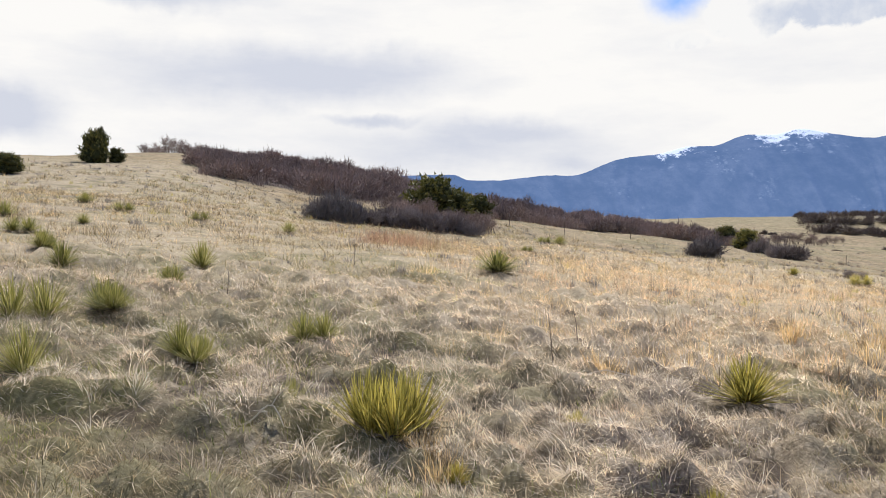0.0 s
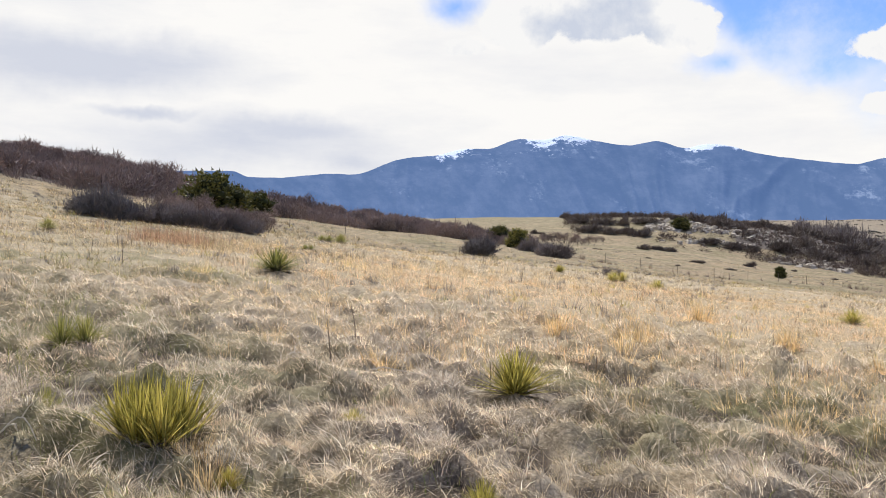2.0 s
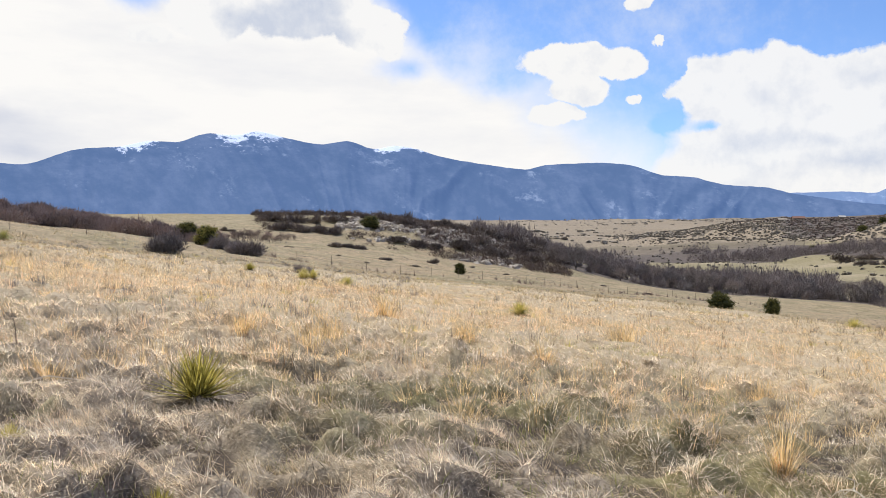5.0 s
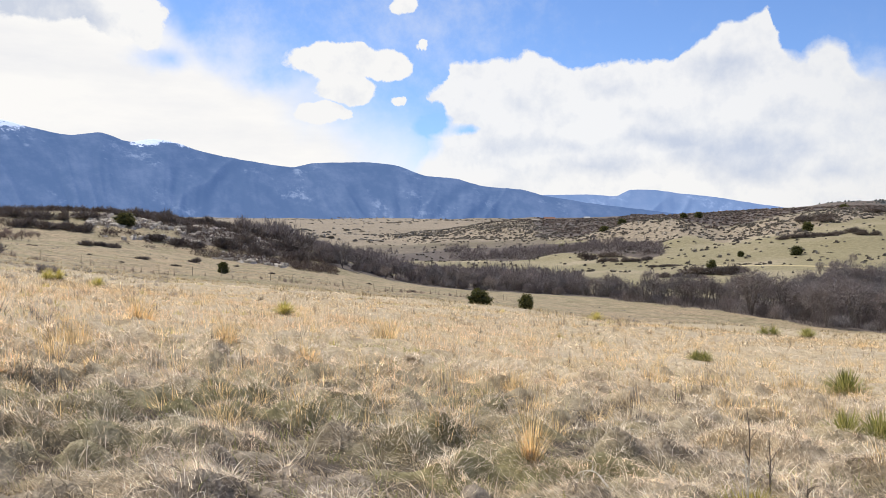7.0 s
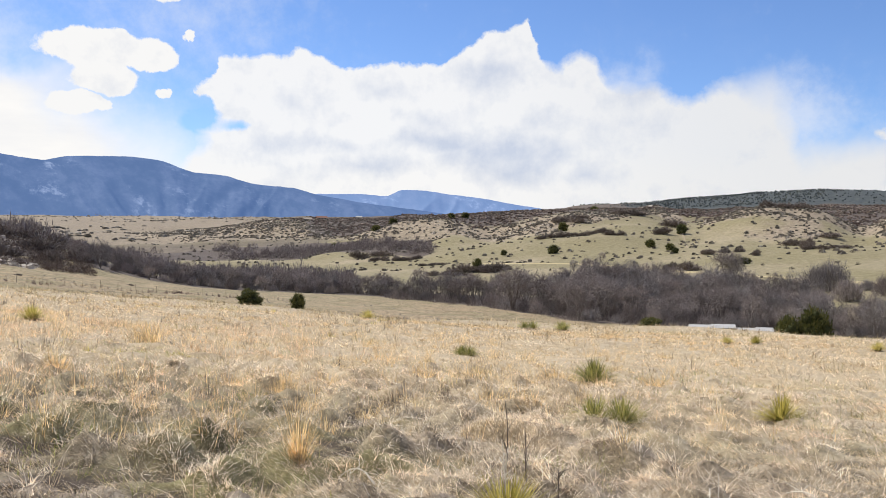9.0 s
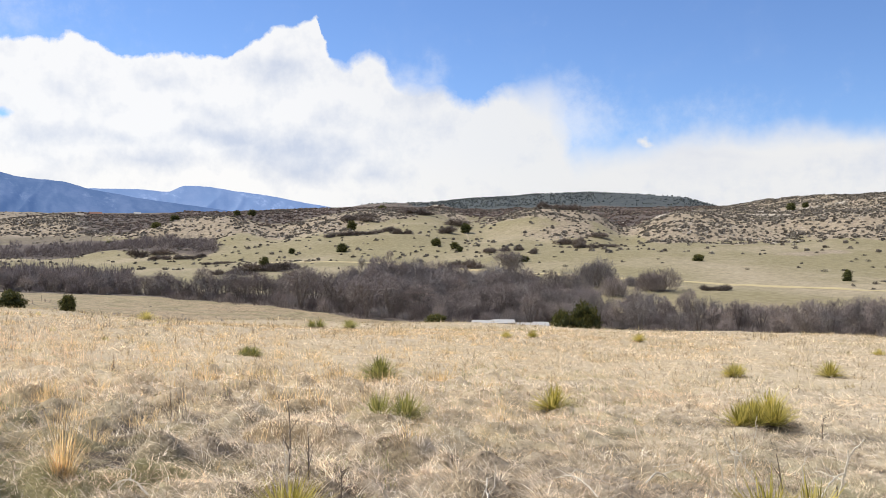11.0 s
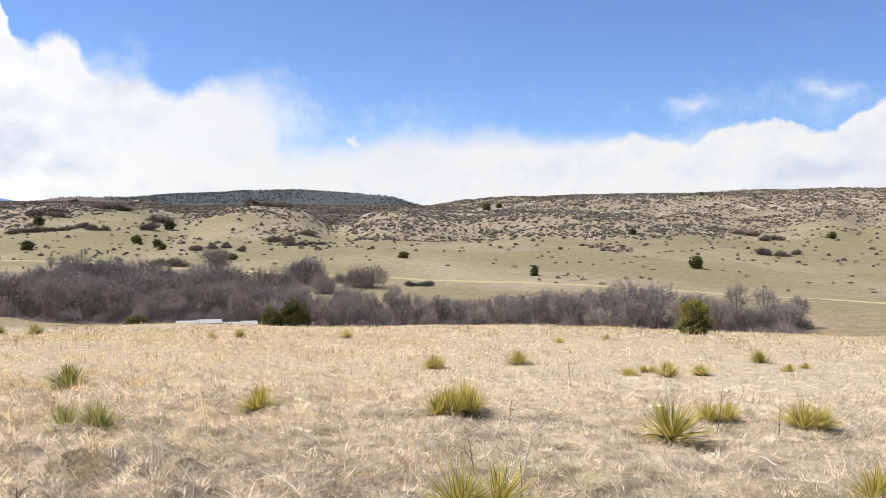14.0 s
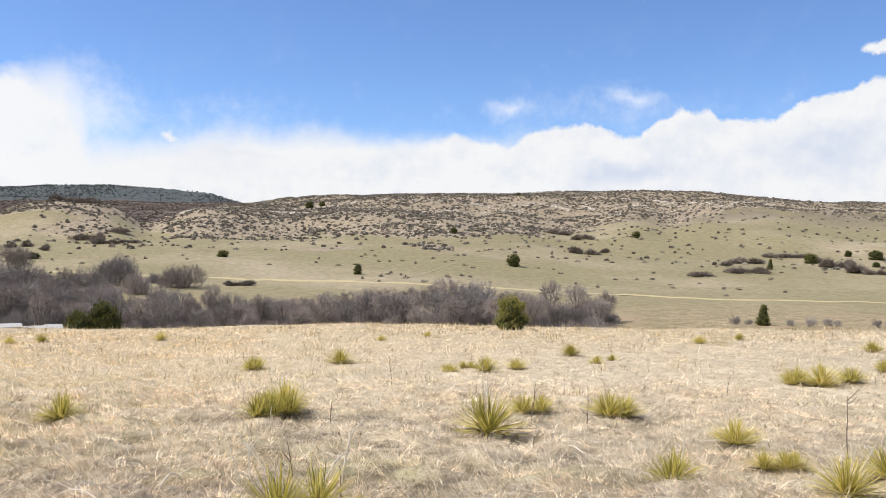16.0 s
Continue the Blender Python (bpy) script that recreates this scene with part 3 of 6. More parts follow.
def range_mesh(name, crest, r0, r1, a0, a1, mat, spur, seed, base):
    """A ridge along bearings a0 to a1, foot at r0, crest at r1, heights from the skyline knots; spurs run down from the crest."""
    az, k = np.arange(a0, a1, 0.1), np.linspace(0, 1.15, 90)
    A, K = np.meshgrid(az, k)
    top = smooth_curve([c[0] for c in crest], [c[1] for c in crest], az)
    top = top + spur * 0.10 * (fbm(az * 1.6, az * 0 + seed, 4, seed) - 0.5) + spur * 0.16 * (fbm(az * 4, az * 0 + seed, 4, seed) - 0.5)
    R = r0 + (r1 - r0) * K
    rise = np.where(K < 1, 0.35 * K + 0.65 * K ** 1.7, 1 - 1.6 * (K - 1))
    drop = 1 - K.clip(0, 1)
    warp = 1.5 * (fbm(A * 0.35, K * 0.8, 2, seed + 4) - 0.5) + 1.3 * drop * np.sin(A * 0.33 + seed)
    rib = 1 - np.abs(2 * fbm(A * 0.36 + warp, K * 0.4, 3, seed) - 1)
    rib2 = 1 - np.abs(2 * fbm(A * 1.1 + 1.6 * warp + K * 1.6, K * 0.7, 4, seed + 7) - 1)
    bulge = (4 * K.clip(0, 1) * drop) ** 0.8
    Z = base + (top[None] - base) * rise + spur * bulge * (2.4 * (rib - 0.72) + 0.9 * (rib2 - 0.72))
    x, y = R * np.sin(np.radians(A)), R * np.cos(np.radians(A))
    n0, n1 = A.shape
    j, i = np.meshgrid(np.arange(n1 - 1), np.arange(n0 - 1))
    f = np.stack([i * n1 + j, i * n1 + j + 1, (i + 1) * n1 + j + 1, (i + 1) * n1 + j], -1).reshape(-1, 4)
    ob = new(name, mesh_from(name, np.stack([x, y, Z], -1).reshape(-1, 3), [f], mat, True))
    high = K ** 11
    drift = sum(w * np.exp(-((A - c) / s) ** 2) for c, s, w in ((14.6, 1.4, 0.75), (20.6, 1.1, 0.55), (22.8, 1.1, 0.62), (30.5, 1.1, 1.3), (32.6, 0.9, 0.7), (1.5, 0.6, 0.3))) * high
    drift = drift + 0.34 * np.exp(-((A - 19) / 7.0) ** 2) * ease(0.3, 0.8, K)  # flecks below the summit
    # metres of arc and height, slanted, so the texture suits the camera's view
    lay = np.stack([np.radians(A) * r1 * 0.9 + 0.5 * Z, Z * 1.0 - 0.15 * np.radians(A) * r1, 0 * Z], -1)
    ob.data.attributes.new("face", "FLOAT_VECTOR", "POINT").data.foreach_set("vector", lay.astype(np.float32).ravel())
    for label, value in (("drift", drift), ("rib", 0.55 * rib + 0.45 * rib2)):
        ob.data.attributes.new(label, "FLOAT", "POINT").data.foreach_set("value", value.astype(np.float32).ravel())
    return ob


def skyline(r, rows):
    return [(a, EYE + r * math.tan(radians(e + 0.1))) for a, e in rows]


main_range = skyline(4100, [(-14, 4.0), (-4, 4.6), (0.6, 4.75), (1.7, 4.4), (3.2, 4.38), (7.1, 4.72), (8.1, 4.68), (11.5, 5.75), (13.7, 6.0), (15.6, 6.42), (16.9, 6.42),
                            (19.1, 7.03), (20.5, 6.98), (22.0, 7.28), (23.8, 6.91), (26.0, 6.57), (27.7, 6.8), (29.5, 6.34), (30.8, 6.55), (32.2, 6.36), (33.7, 5.9),
                            (36.9, 5.37), (39.3, 5.09), (40.6, 5.35), (44.0, 5.48), (45.9, 5.30), (48.1, 4.61), (49.6, 4.51), (51.8, 3.97), (54.0, 3.8), (55.6, 3.4), (60, 2.7), (70, 1.8)])
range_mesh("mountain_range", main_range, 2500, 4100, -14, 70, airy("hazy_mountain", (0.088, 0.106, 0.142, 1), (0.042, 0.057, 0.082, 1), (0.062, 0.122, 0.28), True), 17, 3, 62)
tagged(bpy.data.objects["mountain_range"], "hazy blue forested mountain range with snow patches", "mountains", kind="structure")
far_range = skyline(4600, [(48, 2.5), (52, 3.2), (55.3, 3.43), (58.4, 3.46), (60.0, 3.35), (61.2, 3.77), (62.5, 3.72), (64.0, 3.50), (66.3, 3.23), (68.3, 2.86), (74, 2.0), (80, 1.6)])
# paler still: more haze put into its base colours and emission
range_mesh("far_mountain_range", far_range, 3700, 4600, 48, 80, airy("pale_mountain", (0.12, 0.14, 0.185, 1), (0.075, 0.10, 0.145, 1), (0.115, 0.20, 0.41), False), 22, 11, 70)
tagged(bpy.data.objects["far_mountain_range"], "paler distant blue mountain ridge", "mountains", kind="structure")

# ---- plant materials ----
def bark(name, dark, light):
    return surface(name, lambda n, p: n.mix(n.math("ADD", n.math("MULTIPLY", n.noise(p, 6.0, 4.0), 0.6), n.math("MULTIPLY", per_object(n), 0.4)), dark, light), 0.9)


def twiggy(name, stops, spread=0.55, thin=0.0):
    """Twigs: each plant and each twig a little different."""
    def build(n, p):
        v = n.math("ADD", n.math("MULTIPLY", island(n), 1 - spread), n.math("MULTIPLY", per_object(n), spread))
        return n.ramp(v, stops)
    return surface(name, build, 0.9 if not thin else 0.55, thin)


TREE_BARK = bark("grey_bark", (0.10, 0.083, 0.075, 1), (0.27, 0.238, 0.215, 1))
TREE_TWIG = twiggy("grey_twigs", [(0.1, (0.155, 0.128, 0.122)), (0.45, (0.25, 0.213, 0.202)), (0.8, (0.38, 0.333, 0.313)), (1.0, (0.36, 0.25, 0.20))])
OAK_BARK = bark("scrub_bark", (0.07, 0.055, 0.05, 1), (0.17, 0.14, 0.125, 1))
OAK_TWIG = twiggy("scrub_twigs", [(0.1, (0.18, 0.14, 0.125)), (0.5, (0.30, 0.232, 0.205)), (0.75, (0.37, 0.265, 0.225)), (1.0, (0.45, 0.39, 0.35))])
GREY_TWIG = twiggy("silvery_twigs", [(0.1, (0.14, 0.125, 0.125)), (0.6, (0.26, 0.235, 0.23)), (1.0, (0.40, 0.365, 0.345))])
JUNIPER_LEAF = twiggy("juniper_green", [(0.1, (0.045, 0.051, 0.018)), (0.5, (0.105, 0.108, 0.03)), (0.85, (0.20, 0.185, 0.05)), (1.0, (0.30, 0.265, 0.085))], 0.3, 0.1)
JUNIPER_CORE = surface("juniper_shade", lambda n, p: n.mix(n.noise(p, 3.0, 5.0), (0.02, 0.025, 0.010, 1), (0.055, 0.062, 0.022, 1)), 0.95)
YUCCA_LEAF = twiggy("yucca_green", [(0.0, (0.15, 0.14, 0.035)), (0.35, (0.42, 0.37, 0.085)), (0.7, (0.70, 0.585, 0.16)), (1.0, (0.88, 0.79, 0.48))], 0.3, 0.45)
YUCCA_OLIVE = twiggy("yucca_olive", [(0.0, (0.11, 0.12, 0.035)), (0.35, (0.26, 0.26, 0.075)), (0.7, (0.45, 0.415, 0.13)), (1.0, (0.70, 0.62, 0.33))], 0.3, 0.4)
# dead leaves, darkened so they also stand for shade inside the plant
YUCCA_DRY = twiggy("yucca_dry", [(0.0, (0.05, 0.04, 0.028)), (0.5, (0.17, 0.13, 0.08)), (1.0, (0.40, 0.33, 0.20))], 0.2)
STALK = surface("pale_stalk", lambda n, p: n.mix(n.noise(p, 25.0, 4.0), (0.46, 0.41, 0.33, 1), (0.78, 0.72, 0.61, 1)), 0.85)
DARK_STALK = surface("weathered_stalk", lambda n, p: n.mix(n.noise(p, 25.0, 4.0), (0.09, 0.07, 0.055, 1), (0.24, 0.19, 0.15, 1)), 0.9)

rng = np.random.default_rng(7)


# ---- plant shapes ----
def tube(heap, pts, radii, sides=4, knit=None):
    """A tapered tube along pts, grown on to corner knit of the same mesh; gives its first corner."""
    first = heap.n
    pts = np.asarray(pts, float)
    d = np.gradient(pts, axis=0)
    d /= np.linalg.norm(d, axis=1)[:, None] + 1e-9
    u = np.cross(d, (0.31, 0.9, 0.3))
    u /= np.linalg.norm(u, axis=1)[:, None] + 1e-9
    w = np.cross(d, u)
    a = np.arange(sides) * 2 * np.pi / sides
    r = np.asarray(radii, float)[:, None, None]
    v = pts[:, None] + r * (np.cos(a)[None, :, None] * u[:, None] + np.sin(a)[None, :, None] * w[:, None])
    n = len(pts)
    i, j = np.meshgrid(np.arange(n - 1), np.arange(sides), indexing="ij")
    q = np.stack([i * sides + j, i * sides + (j + 1) % sides, (i + 1) * sides + (j + 1) % sides, (i + 1) * sides + j], -1).reshape(-1, 4)
    heap.add(v.reshape(-1, 3), quads=q)
    if knit is not None:
        heap.t.append(np.array([[first, first + 1, knit]]))
    return first


def slivers(heap, base, tip, width):
    """Thin pointed twigs or leaves: one triangle each."""
    base, tip = np.asarray(base, float), np.asarray(tip, float)
    d = tip - base
    side = np.cross(d, rng.normal(size=d.shape))
    side *= (np.asarray(width) / 2)[:, None] / (np.linalg.norm(side, axis=1)[:, None] + 1e-9)
    v = np.stack([base - side, base + side, tip], 1).reshape(-1, 3)
    heap.add(v, tris=np.arange(len(v)).reshape(-1, 3))


def bend(start, d, length, steps, wander, lift):
    pts, d = [np.array(start, float)], np.array(d, float)
    for _ in range(steps):
        d = d + rng.normal(size=3) * wander + np.array((0, 0, lift))
        d /= np.linalg.norm(d)
        pts.append(pts[-1] + d * length / steps)
    return np.array(pts)


def along(pts, k):
    x = k * (len(pts) - 1)
    i = min(int(x), len(pts) - 2)
    return pts[i] + (pts[i + 1] - pts[i]) * (x - i)


def any_way(lo, hi):
    a, e = rng.uniform(0, 2 * np.pi), rng.uniform(lo, hi)
    return np.array((math.cos(a) * math.cos(e), math.sin(a) * math.cos(e), math.sin(e)))


def woody(name, height, stems, limbs, boughs, twigs, lean, trunk_r, twig_len, twig_w, bark_mat, twig_mat, leafy=0, droop=0.0):
    """A leafless tree or shrub: stems, limbs and boughs as tubes in one part, the fine twigs in another."""
    wood, fine = Heap(), Heap()
    b, t, w = [], [], []
    for s in range(stems):
        d = any_way(radians(90 - lean), radians(88)) if stems > 1 else np.array((rng.normal() * .08, rng.normal() * .08, 1))
        h = height * rng.uniform(0.7, 0.95)
        foot = np.array((rng.normal(), rng.normal(), 0)) * height * (0.05 if stems < 4 else 0.09) - np.array((0, 0, 0.15))
        p = bend(foot, d, h * 0.8, 5, 0.10, 0.05)
        sides = 4 if stems < 5 else 3
        stem = tube(wood, p, np.linspace(trunk_r, trunk_r * 0.25, 6), sides, 0 if s else None)
        for li in range(limbs):
            k = rng.uniform(0.2, 1.0)
            q = bend(along(p, k), any_way(0.15, 1.0), h * rng.uniform(0.28, 0.48) * (1.15 - 0.5 * k), 2, 0.18, 0.10 - droop)
            if stems < 6:
                tube(wood, q, np.linspace(trunk_r * 0.42 * (1.2 - 0.6 * k), trunk_r * 0.1, 3), 3, stem + round(k * 5) * sides)
            else:
                b += [q[0], q[1]]
                t += [q[1] * 0.4 + q[2] * 0.6, q[2]]
                w += [trunk_r * 0.7, trunk_r * 0.5]
            for bi in range(boughs):
                z = bend(along(q, rng.uniform(0.25, 1.0)), any_way(0.0, 1.2), h * rng.uniform(0.12, 0.24), 2, 0.2, 0.08 - droop)
                b += [z[0], z[1] * 0.75 + z[0] * 0.25]
                t += [z[1] * 0.6 + z[2] * 0.4, z[2]]
                w += [trunk_r * 0.22, trunk_r * 0.16]
                for ti in range(twigs):
                    f = along(z, rng.uniform(0.1, 1.0))
                    b.append(f)
                    t.append(f + any_way(-0.3 - droop, 1.3) * twig_len * rng.uniform(0.5, 1.2))
                    w.append(twig_w * rng.uniform(0.6, 1.3))
                for ti in range(leafy):
                    f = along(z, rng.uniform(0.2, 1.0)) + rng.normal(size=3) * height * 0.03
                    b.append(f)
                    t.append(f + rng.normal(size=3) * height * 0.02)
                    w.append(height * 0.03)
    b = np.array(b)
    b[:, 2] = np.maximum(b[:, 2], 0.02)
    slivers(fine, b, np.array(t), np.array(w))
    root = new(name)
    part("trunk", wood.mesh("trunk", bark_mat), root)
    part("crown", fine.mesh("crown", twig_mat), root)
    return root


def juniper(width, height, conic, leaf=JUNIPER_LEAF, per=32, fine=0.95):
    """Crown of many small sprays over an added, uneven core coloured dark as inner shade; short trunk."""
    root = new("juniper")
    trunk, core, crown = Heap(), Heap(), Heap()
    for s in range(3):
        tube(trunk, bend((rng.normal() * .05, rng.normal() * .05, -0.1), any_way(1.1, 1.5), height * 0.6, 4, 0.12, 0.05), np.linspace(0.05, 0.02, 5) * height, 5, 0 if s else None)
    n, centres = 120, []
    while len(centres) < n:
        k = rng.uniform(0.04, 1.0)
        if conic:
            rad = 0.5 * width * (1.03 - k) ** 0.65 * min(1, 0.55 + 2.5 * k)
        else:
            rad = 0.5 * width * max(0.05, 1 - abs(k * 1.02 - 0.42) ** 2.6 / 0.30) ** 0.5
        a, q = rng.uniform(0, 2 * np.pi), math.sqrt(rng.uniform(0.12, 1.0))
        lump = 0.78 + 0.34 * math.sin(a * 3 + k * 5 + width * 9) * rng.uniform(0.4, 1)
        centres.append((math.cos(a) * rad * q * lump, math.sin(a) * rad * q * lump, k * height * (0.97 + 0.06 * math.sin(a * 5))))
    centres = np.array(centres)
    for c in centres[::2]:
        bm = bmesh.new()
        bmesh.ops.create_icosphere(bm, subdivisions=1, radius=0.12 * width * rng.uniform(0.8, 1.3))
        v = np.array([x.co for x in bm.verts]) * (0.8 + 0.4 * rng.random((len(bm.verts), 1)))
        core.add(v + c * (0.80, 0.80, 0.90), tris=[[x.index for x in f.verts] for f in bm.faces])
        bm.free()
    out = np.repeat(centres, per, 0)
    axis = np.array((0, 0, 0.35 * height))
    way = (out - axis) / (np.linalg.norm(out - axis, axis=1)[:, None] + 1e-6) * 0.6 + rng.normal(size=out.shape) * 0.6 + (0, 0, 0.55)
    way /= np.linalg.norm(way, axis=1)[:, None]
    start = out + rng.normal(size=out.shape) * 0.055 * width
    size = rng.uniform(0.05, 0.14, (len(out), 1)) * (0.35 + 0.5 * width / 3) * fine
    start[:, 2] = np.maximum(start[:, 2], 0.03)
    slivers(crown, start, start + way * size * 1.7, size[:, 0] * 0.75)
    part("trunk", trunk.mesh("trunk", OAK_BARK), root)
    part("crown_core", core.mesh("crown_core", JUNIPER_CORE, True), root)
    part("crown", crown.mesh("crown", leaf), root)
    return root


def yucca(heads, leaves, low, stalks, leaf=YUCCA_LEAF):
    """A plant 1 m across: one or several rosettes of stiff pointed leaves, with a skirt of dead ones."""
    root = new("yucca")
    ring = [np.zeros(3)] if heads == 1 else [np.array((math.cos(2.4 * i), math.sin(2.4 * i), 0)) * 0.23 * math.sqrt((i + 0.4) / heads) * 1.25 for i in range(heads)]
    reach = 0.5 if heads == 1 else 0.42 if heads == 2 else 0.33

    def rosette(n, lo, hi, length, width, sag, seed_h):
        h = Heap()
        a, e = rng.uniform(0, 2 * np.pi, n), lo + (hi - lo) * rng.random(n) ** 1.25
        L = length * rng.uniform(0.78, 1.06, n) * (1 - 0.10 * np.sin(np.maximum(e, 0)))
        d = np.stack([np.cos(a) * np.cos(e), np.sin(a) * np.cos(e), np.sin(e)], 1)
        s = np.stack([-np.sin(a), np.cos(a), 0 * a], 1)
        up = np.cross(d, s) * -1
        b = d * 0.03 + rng.normal(size=(n, 3)) * (0.03, 0.03, 0.015) + (0, 0, seed_h) + np.array(ring)[rng.integers(len(ring), size=n)]
        wob = rng.normal(size=(n, 3)) * 0.035
        rows = []
        for k, w in ((0, 0.8), (0.35, 1.0), (0.72, 0.62)):
            c = b + d * (L * k)[:, None] + wob * k - np.array((0, 0, 1)) * (sag * k * k * L)[:, None]
            rows += [c - s * width * w, c - up * width * 0.55 * w, c + s * width * w]
        tip = b + d * L[:, None] + wob - np.array((0, 0, 1)) * (sag * L)[:, None]
        v = np.stack(rows + [tip], 1)
        v[..., 2] = np.maximum(v[..., 2], 0.0)
        o = np.arange(n)[:, None] * 10
        q = np.concatenate([o + np.array(f) for f in ((0, 1, 4, 3), (1, 2, 5, 4), (3, 4, 7, 6), (4, 5, 8, 7))])
        t = np.concatenate([o + np.array(f) for f in ((6, 7, 9), (7, 8, 9))])
        h.add(v.reshape(-1, 3), tris=t, quads=q)
        return h
    part("leaf_rosette", rosette(int(leaves * 1.3), low, 1.5, reach * 1.02 / math.cos(low), 0.0066, 0.05, 0.06).mesh("leaf_rosette", leaf), root)
    part("dead_leaf_skirt", rosette(leaves // 3 + 16, -0.15, 0.45, reach * 0.86, 0.0075, 0.22, 0.05).mesh("dead_leaf_skirt", YUCCA_DRY), root, "dry brown fallen leaves round the base")
    for s in range(stalks):
        h = Heap()
        p = bend((0, 0, 0.1), any_way(1.05, 1.45), rng.uniform(0.5, 0.72), 6, 0.06, 0)
        tube(h, p, np.linspace(0.0065, 0.0035, 7), 5)
        for i in range(5):
            c = along(p, rng.uniform(0.6, 1.0))
            tube(h, [c, c + rng.normal(size=3) * 0.02 + (0, 0, 0.03), c + rng.normal(size=3) * 0.02 + (0, 0, 0.05)], [0.003, 0.006, 0.002], 4)
        part("flower_stalk", h.mesh("flower_stalk", STALK), root, "pale dead flower stalk")
    return root


used, turn_of = set(), {}


def plant(kinds, az, r, scale=1.0, label="", category="", group="", sink=0.03, tall=1.0):
    """One of the kinds, set on the ground."""
    turn_of[id(kinds[0])] = k = turn_of.get(id(kinds[0]), -1) + 1
    ob = kinds[k % len(kinds)] if k < len(kinds) else kinds[int(rng.integers(len(kinds)))]
    p = at(az, r, sink)
    spin = rng.uniform(0, 360)
    m = Matrix.Translation(p) @ Matrix.Rotation(radians(spin), 4, "Z") @ Matrix.Diagonal((scale, scale, scale * tall, 1))
    if ob.name in used:
        ob = copy_thing(ob, Matrix())
    used.add(ob.name)
    ob.matrix_basis = m
    return tagged(ob, label, category, group)


# ---- yuccas: bearing, distance, width ----
YUCCAS = [yucca(1, 230, 0.25, 0), yucca(1, 210, 0.3, 0), yucca(2, 280, 0.25, 0), yucca(1, 210, 0.15, 0)]
CLUMPS = [yucca(6, 520, 0.55, 0), yucca(4, 440, 0.4, 0)]
OLIVE_YUCCAS = [yucca(1, 220, 0.2, 0, YUCCA_OLIVE), yucca(2, 260, 0.25, 0, YUCCA_OLIVE), yucca(1, 200, 0.35, 0, YUCCA_OLIVE)]
STALKED = [yucca(1, 170, 0.1, 2), yucca(2, 190, 0.15, 1)]
near_yuccas = [(-4.4, 6.6, .70), (18.1, 8.95, .74), (3.2, 20.1, 1.05), (-9.1, 10.0, .48), (-15.5, 17.4, .66), (-16.9, 9.4, .44), (-15.5, 9.3, .46), (-10.3, 7.6, .32),
               (-25.6, 8.7, .56), (-25.1, 11.3, .72), (-20.9, 12.4, .66), (-20.6, 11.9, .5), (-17.3, 15.3, .44), (-23.5, 16.7, .6), (-24.7, 19.3, .55), (-24.0, 19.6, .45), (-25.8, 22.8, .72), (7.6, 7.2, .24),
               (15.3, 5.45, .3), (73.1, 17.2, .82), (74.1, 11.4, .72), (65.0, 22.1, .6), (84.1, 13.1, .62), (-0.1, 5.9, .2)]
left_yuccas = [(-22.3, 26.6, .48), (-26.5, 27.7, .7), (-22.2, 36.5, .76), (-19.9, 32.9, .66), (-15.5, 31.3, .6), (-10.1, 30.1, .6), (7.4, 50, .95), (6.3, 47, .8), (38.7, 26.9, .74),
               (69.3, 46, .9), (71.3, 47, 1.0), (58.8, 52, 1.0), (25.3, 42, .9), (81.4, 34.2, .5), (83.1, 36.3, .55), (89.8, 36.0, .6), (27.6, 39, .7), (21.5, 43, .6), (5.2, 38, .5)]
right_yuccas = [(95.6, 20.7, .64), (100.8, 21.4, .66), (96.1, 12.3, .74), (97.1, 12.7, .7), (113.2, 12.8, .56), (117.7, 12.3, .62), (118.6, 12.5, .54), (125.2, 10.4, .54), (127.1, 9.3, .42), (128.4, 9.35, .34),
                (128.7, 18.3, .72), (130.4, 18.2, .76), (132.0, 18.8, .62), (110.1, 19.2, .60), (112.1, 19.7, .5), (107.8, 19.1, .45), (115.6, 23.7, .55), (123.6, 29.0, .5), (117.2, 21.3, .38),
                (118.2, 22.3, .33), (133.7, 21.8, .5), (133.3, 27.8, .6), (133.6, 9.0, .6), (103.5, 31, .4), (106.5, 34, .4), (126, 33, .45), (109, 20, .35)]
for row in near_yuccas + left_yuccas:
    plant(CLUMPS if row[2] > 0.68 and row[1] < 8 else OLIVE_YUCCAS if (row[0] < 10 or 60 < row[0] < 80) and row[1] > 7.5 else YUCCAS, row[0], row[1], row[2] * 1.42, "spiky green yucca rosette in matted dry grass", "yucca", "yuccas in the meadow", tall=rng.uniform(0.8, 0.98) * (1.4 if row[1] < 7 or (row[0] < -8 and row[1] < 20) else 1))
for row in right_yuccas:
    plant(CLUMPS if row[2] > 0.7 and row[1] < 15 else YUCCAS, row[0], row[1], row[2] * 1.42, "yellow-green yucca clump on pale dry grass", "yucca", "yuccas in the meadow", tall=rng.uniform(0.76, 0.92))
for row in [(66.9, 6.35, .62), (97.1, 6.9, .72), (110.0, 10.5, .82), (121.0, 8.3, .55), (131.2, 8.3, .6)]:
    plant(STALKED, row[0], row[1], row[2] * 1.35, "yellow-green yucca with pale dead flower stalks", "yucca", "yuccas in the meadow")

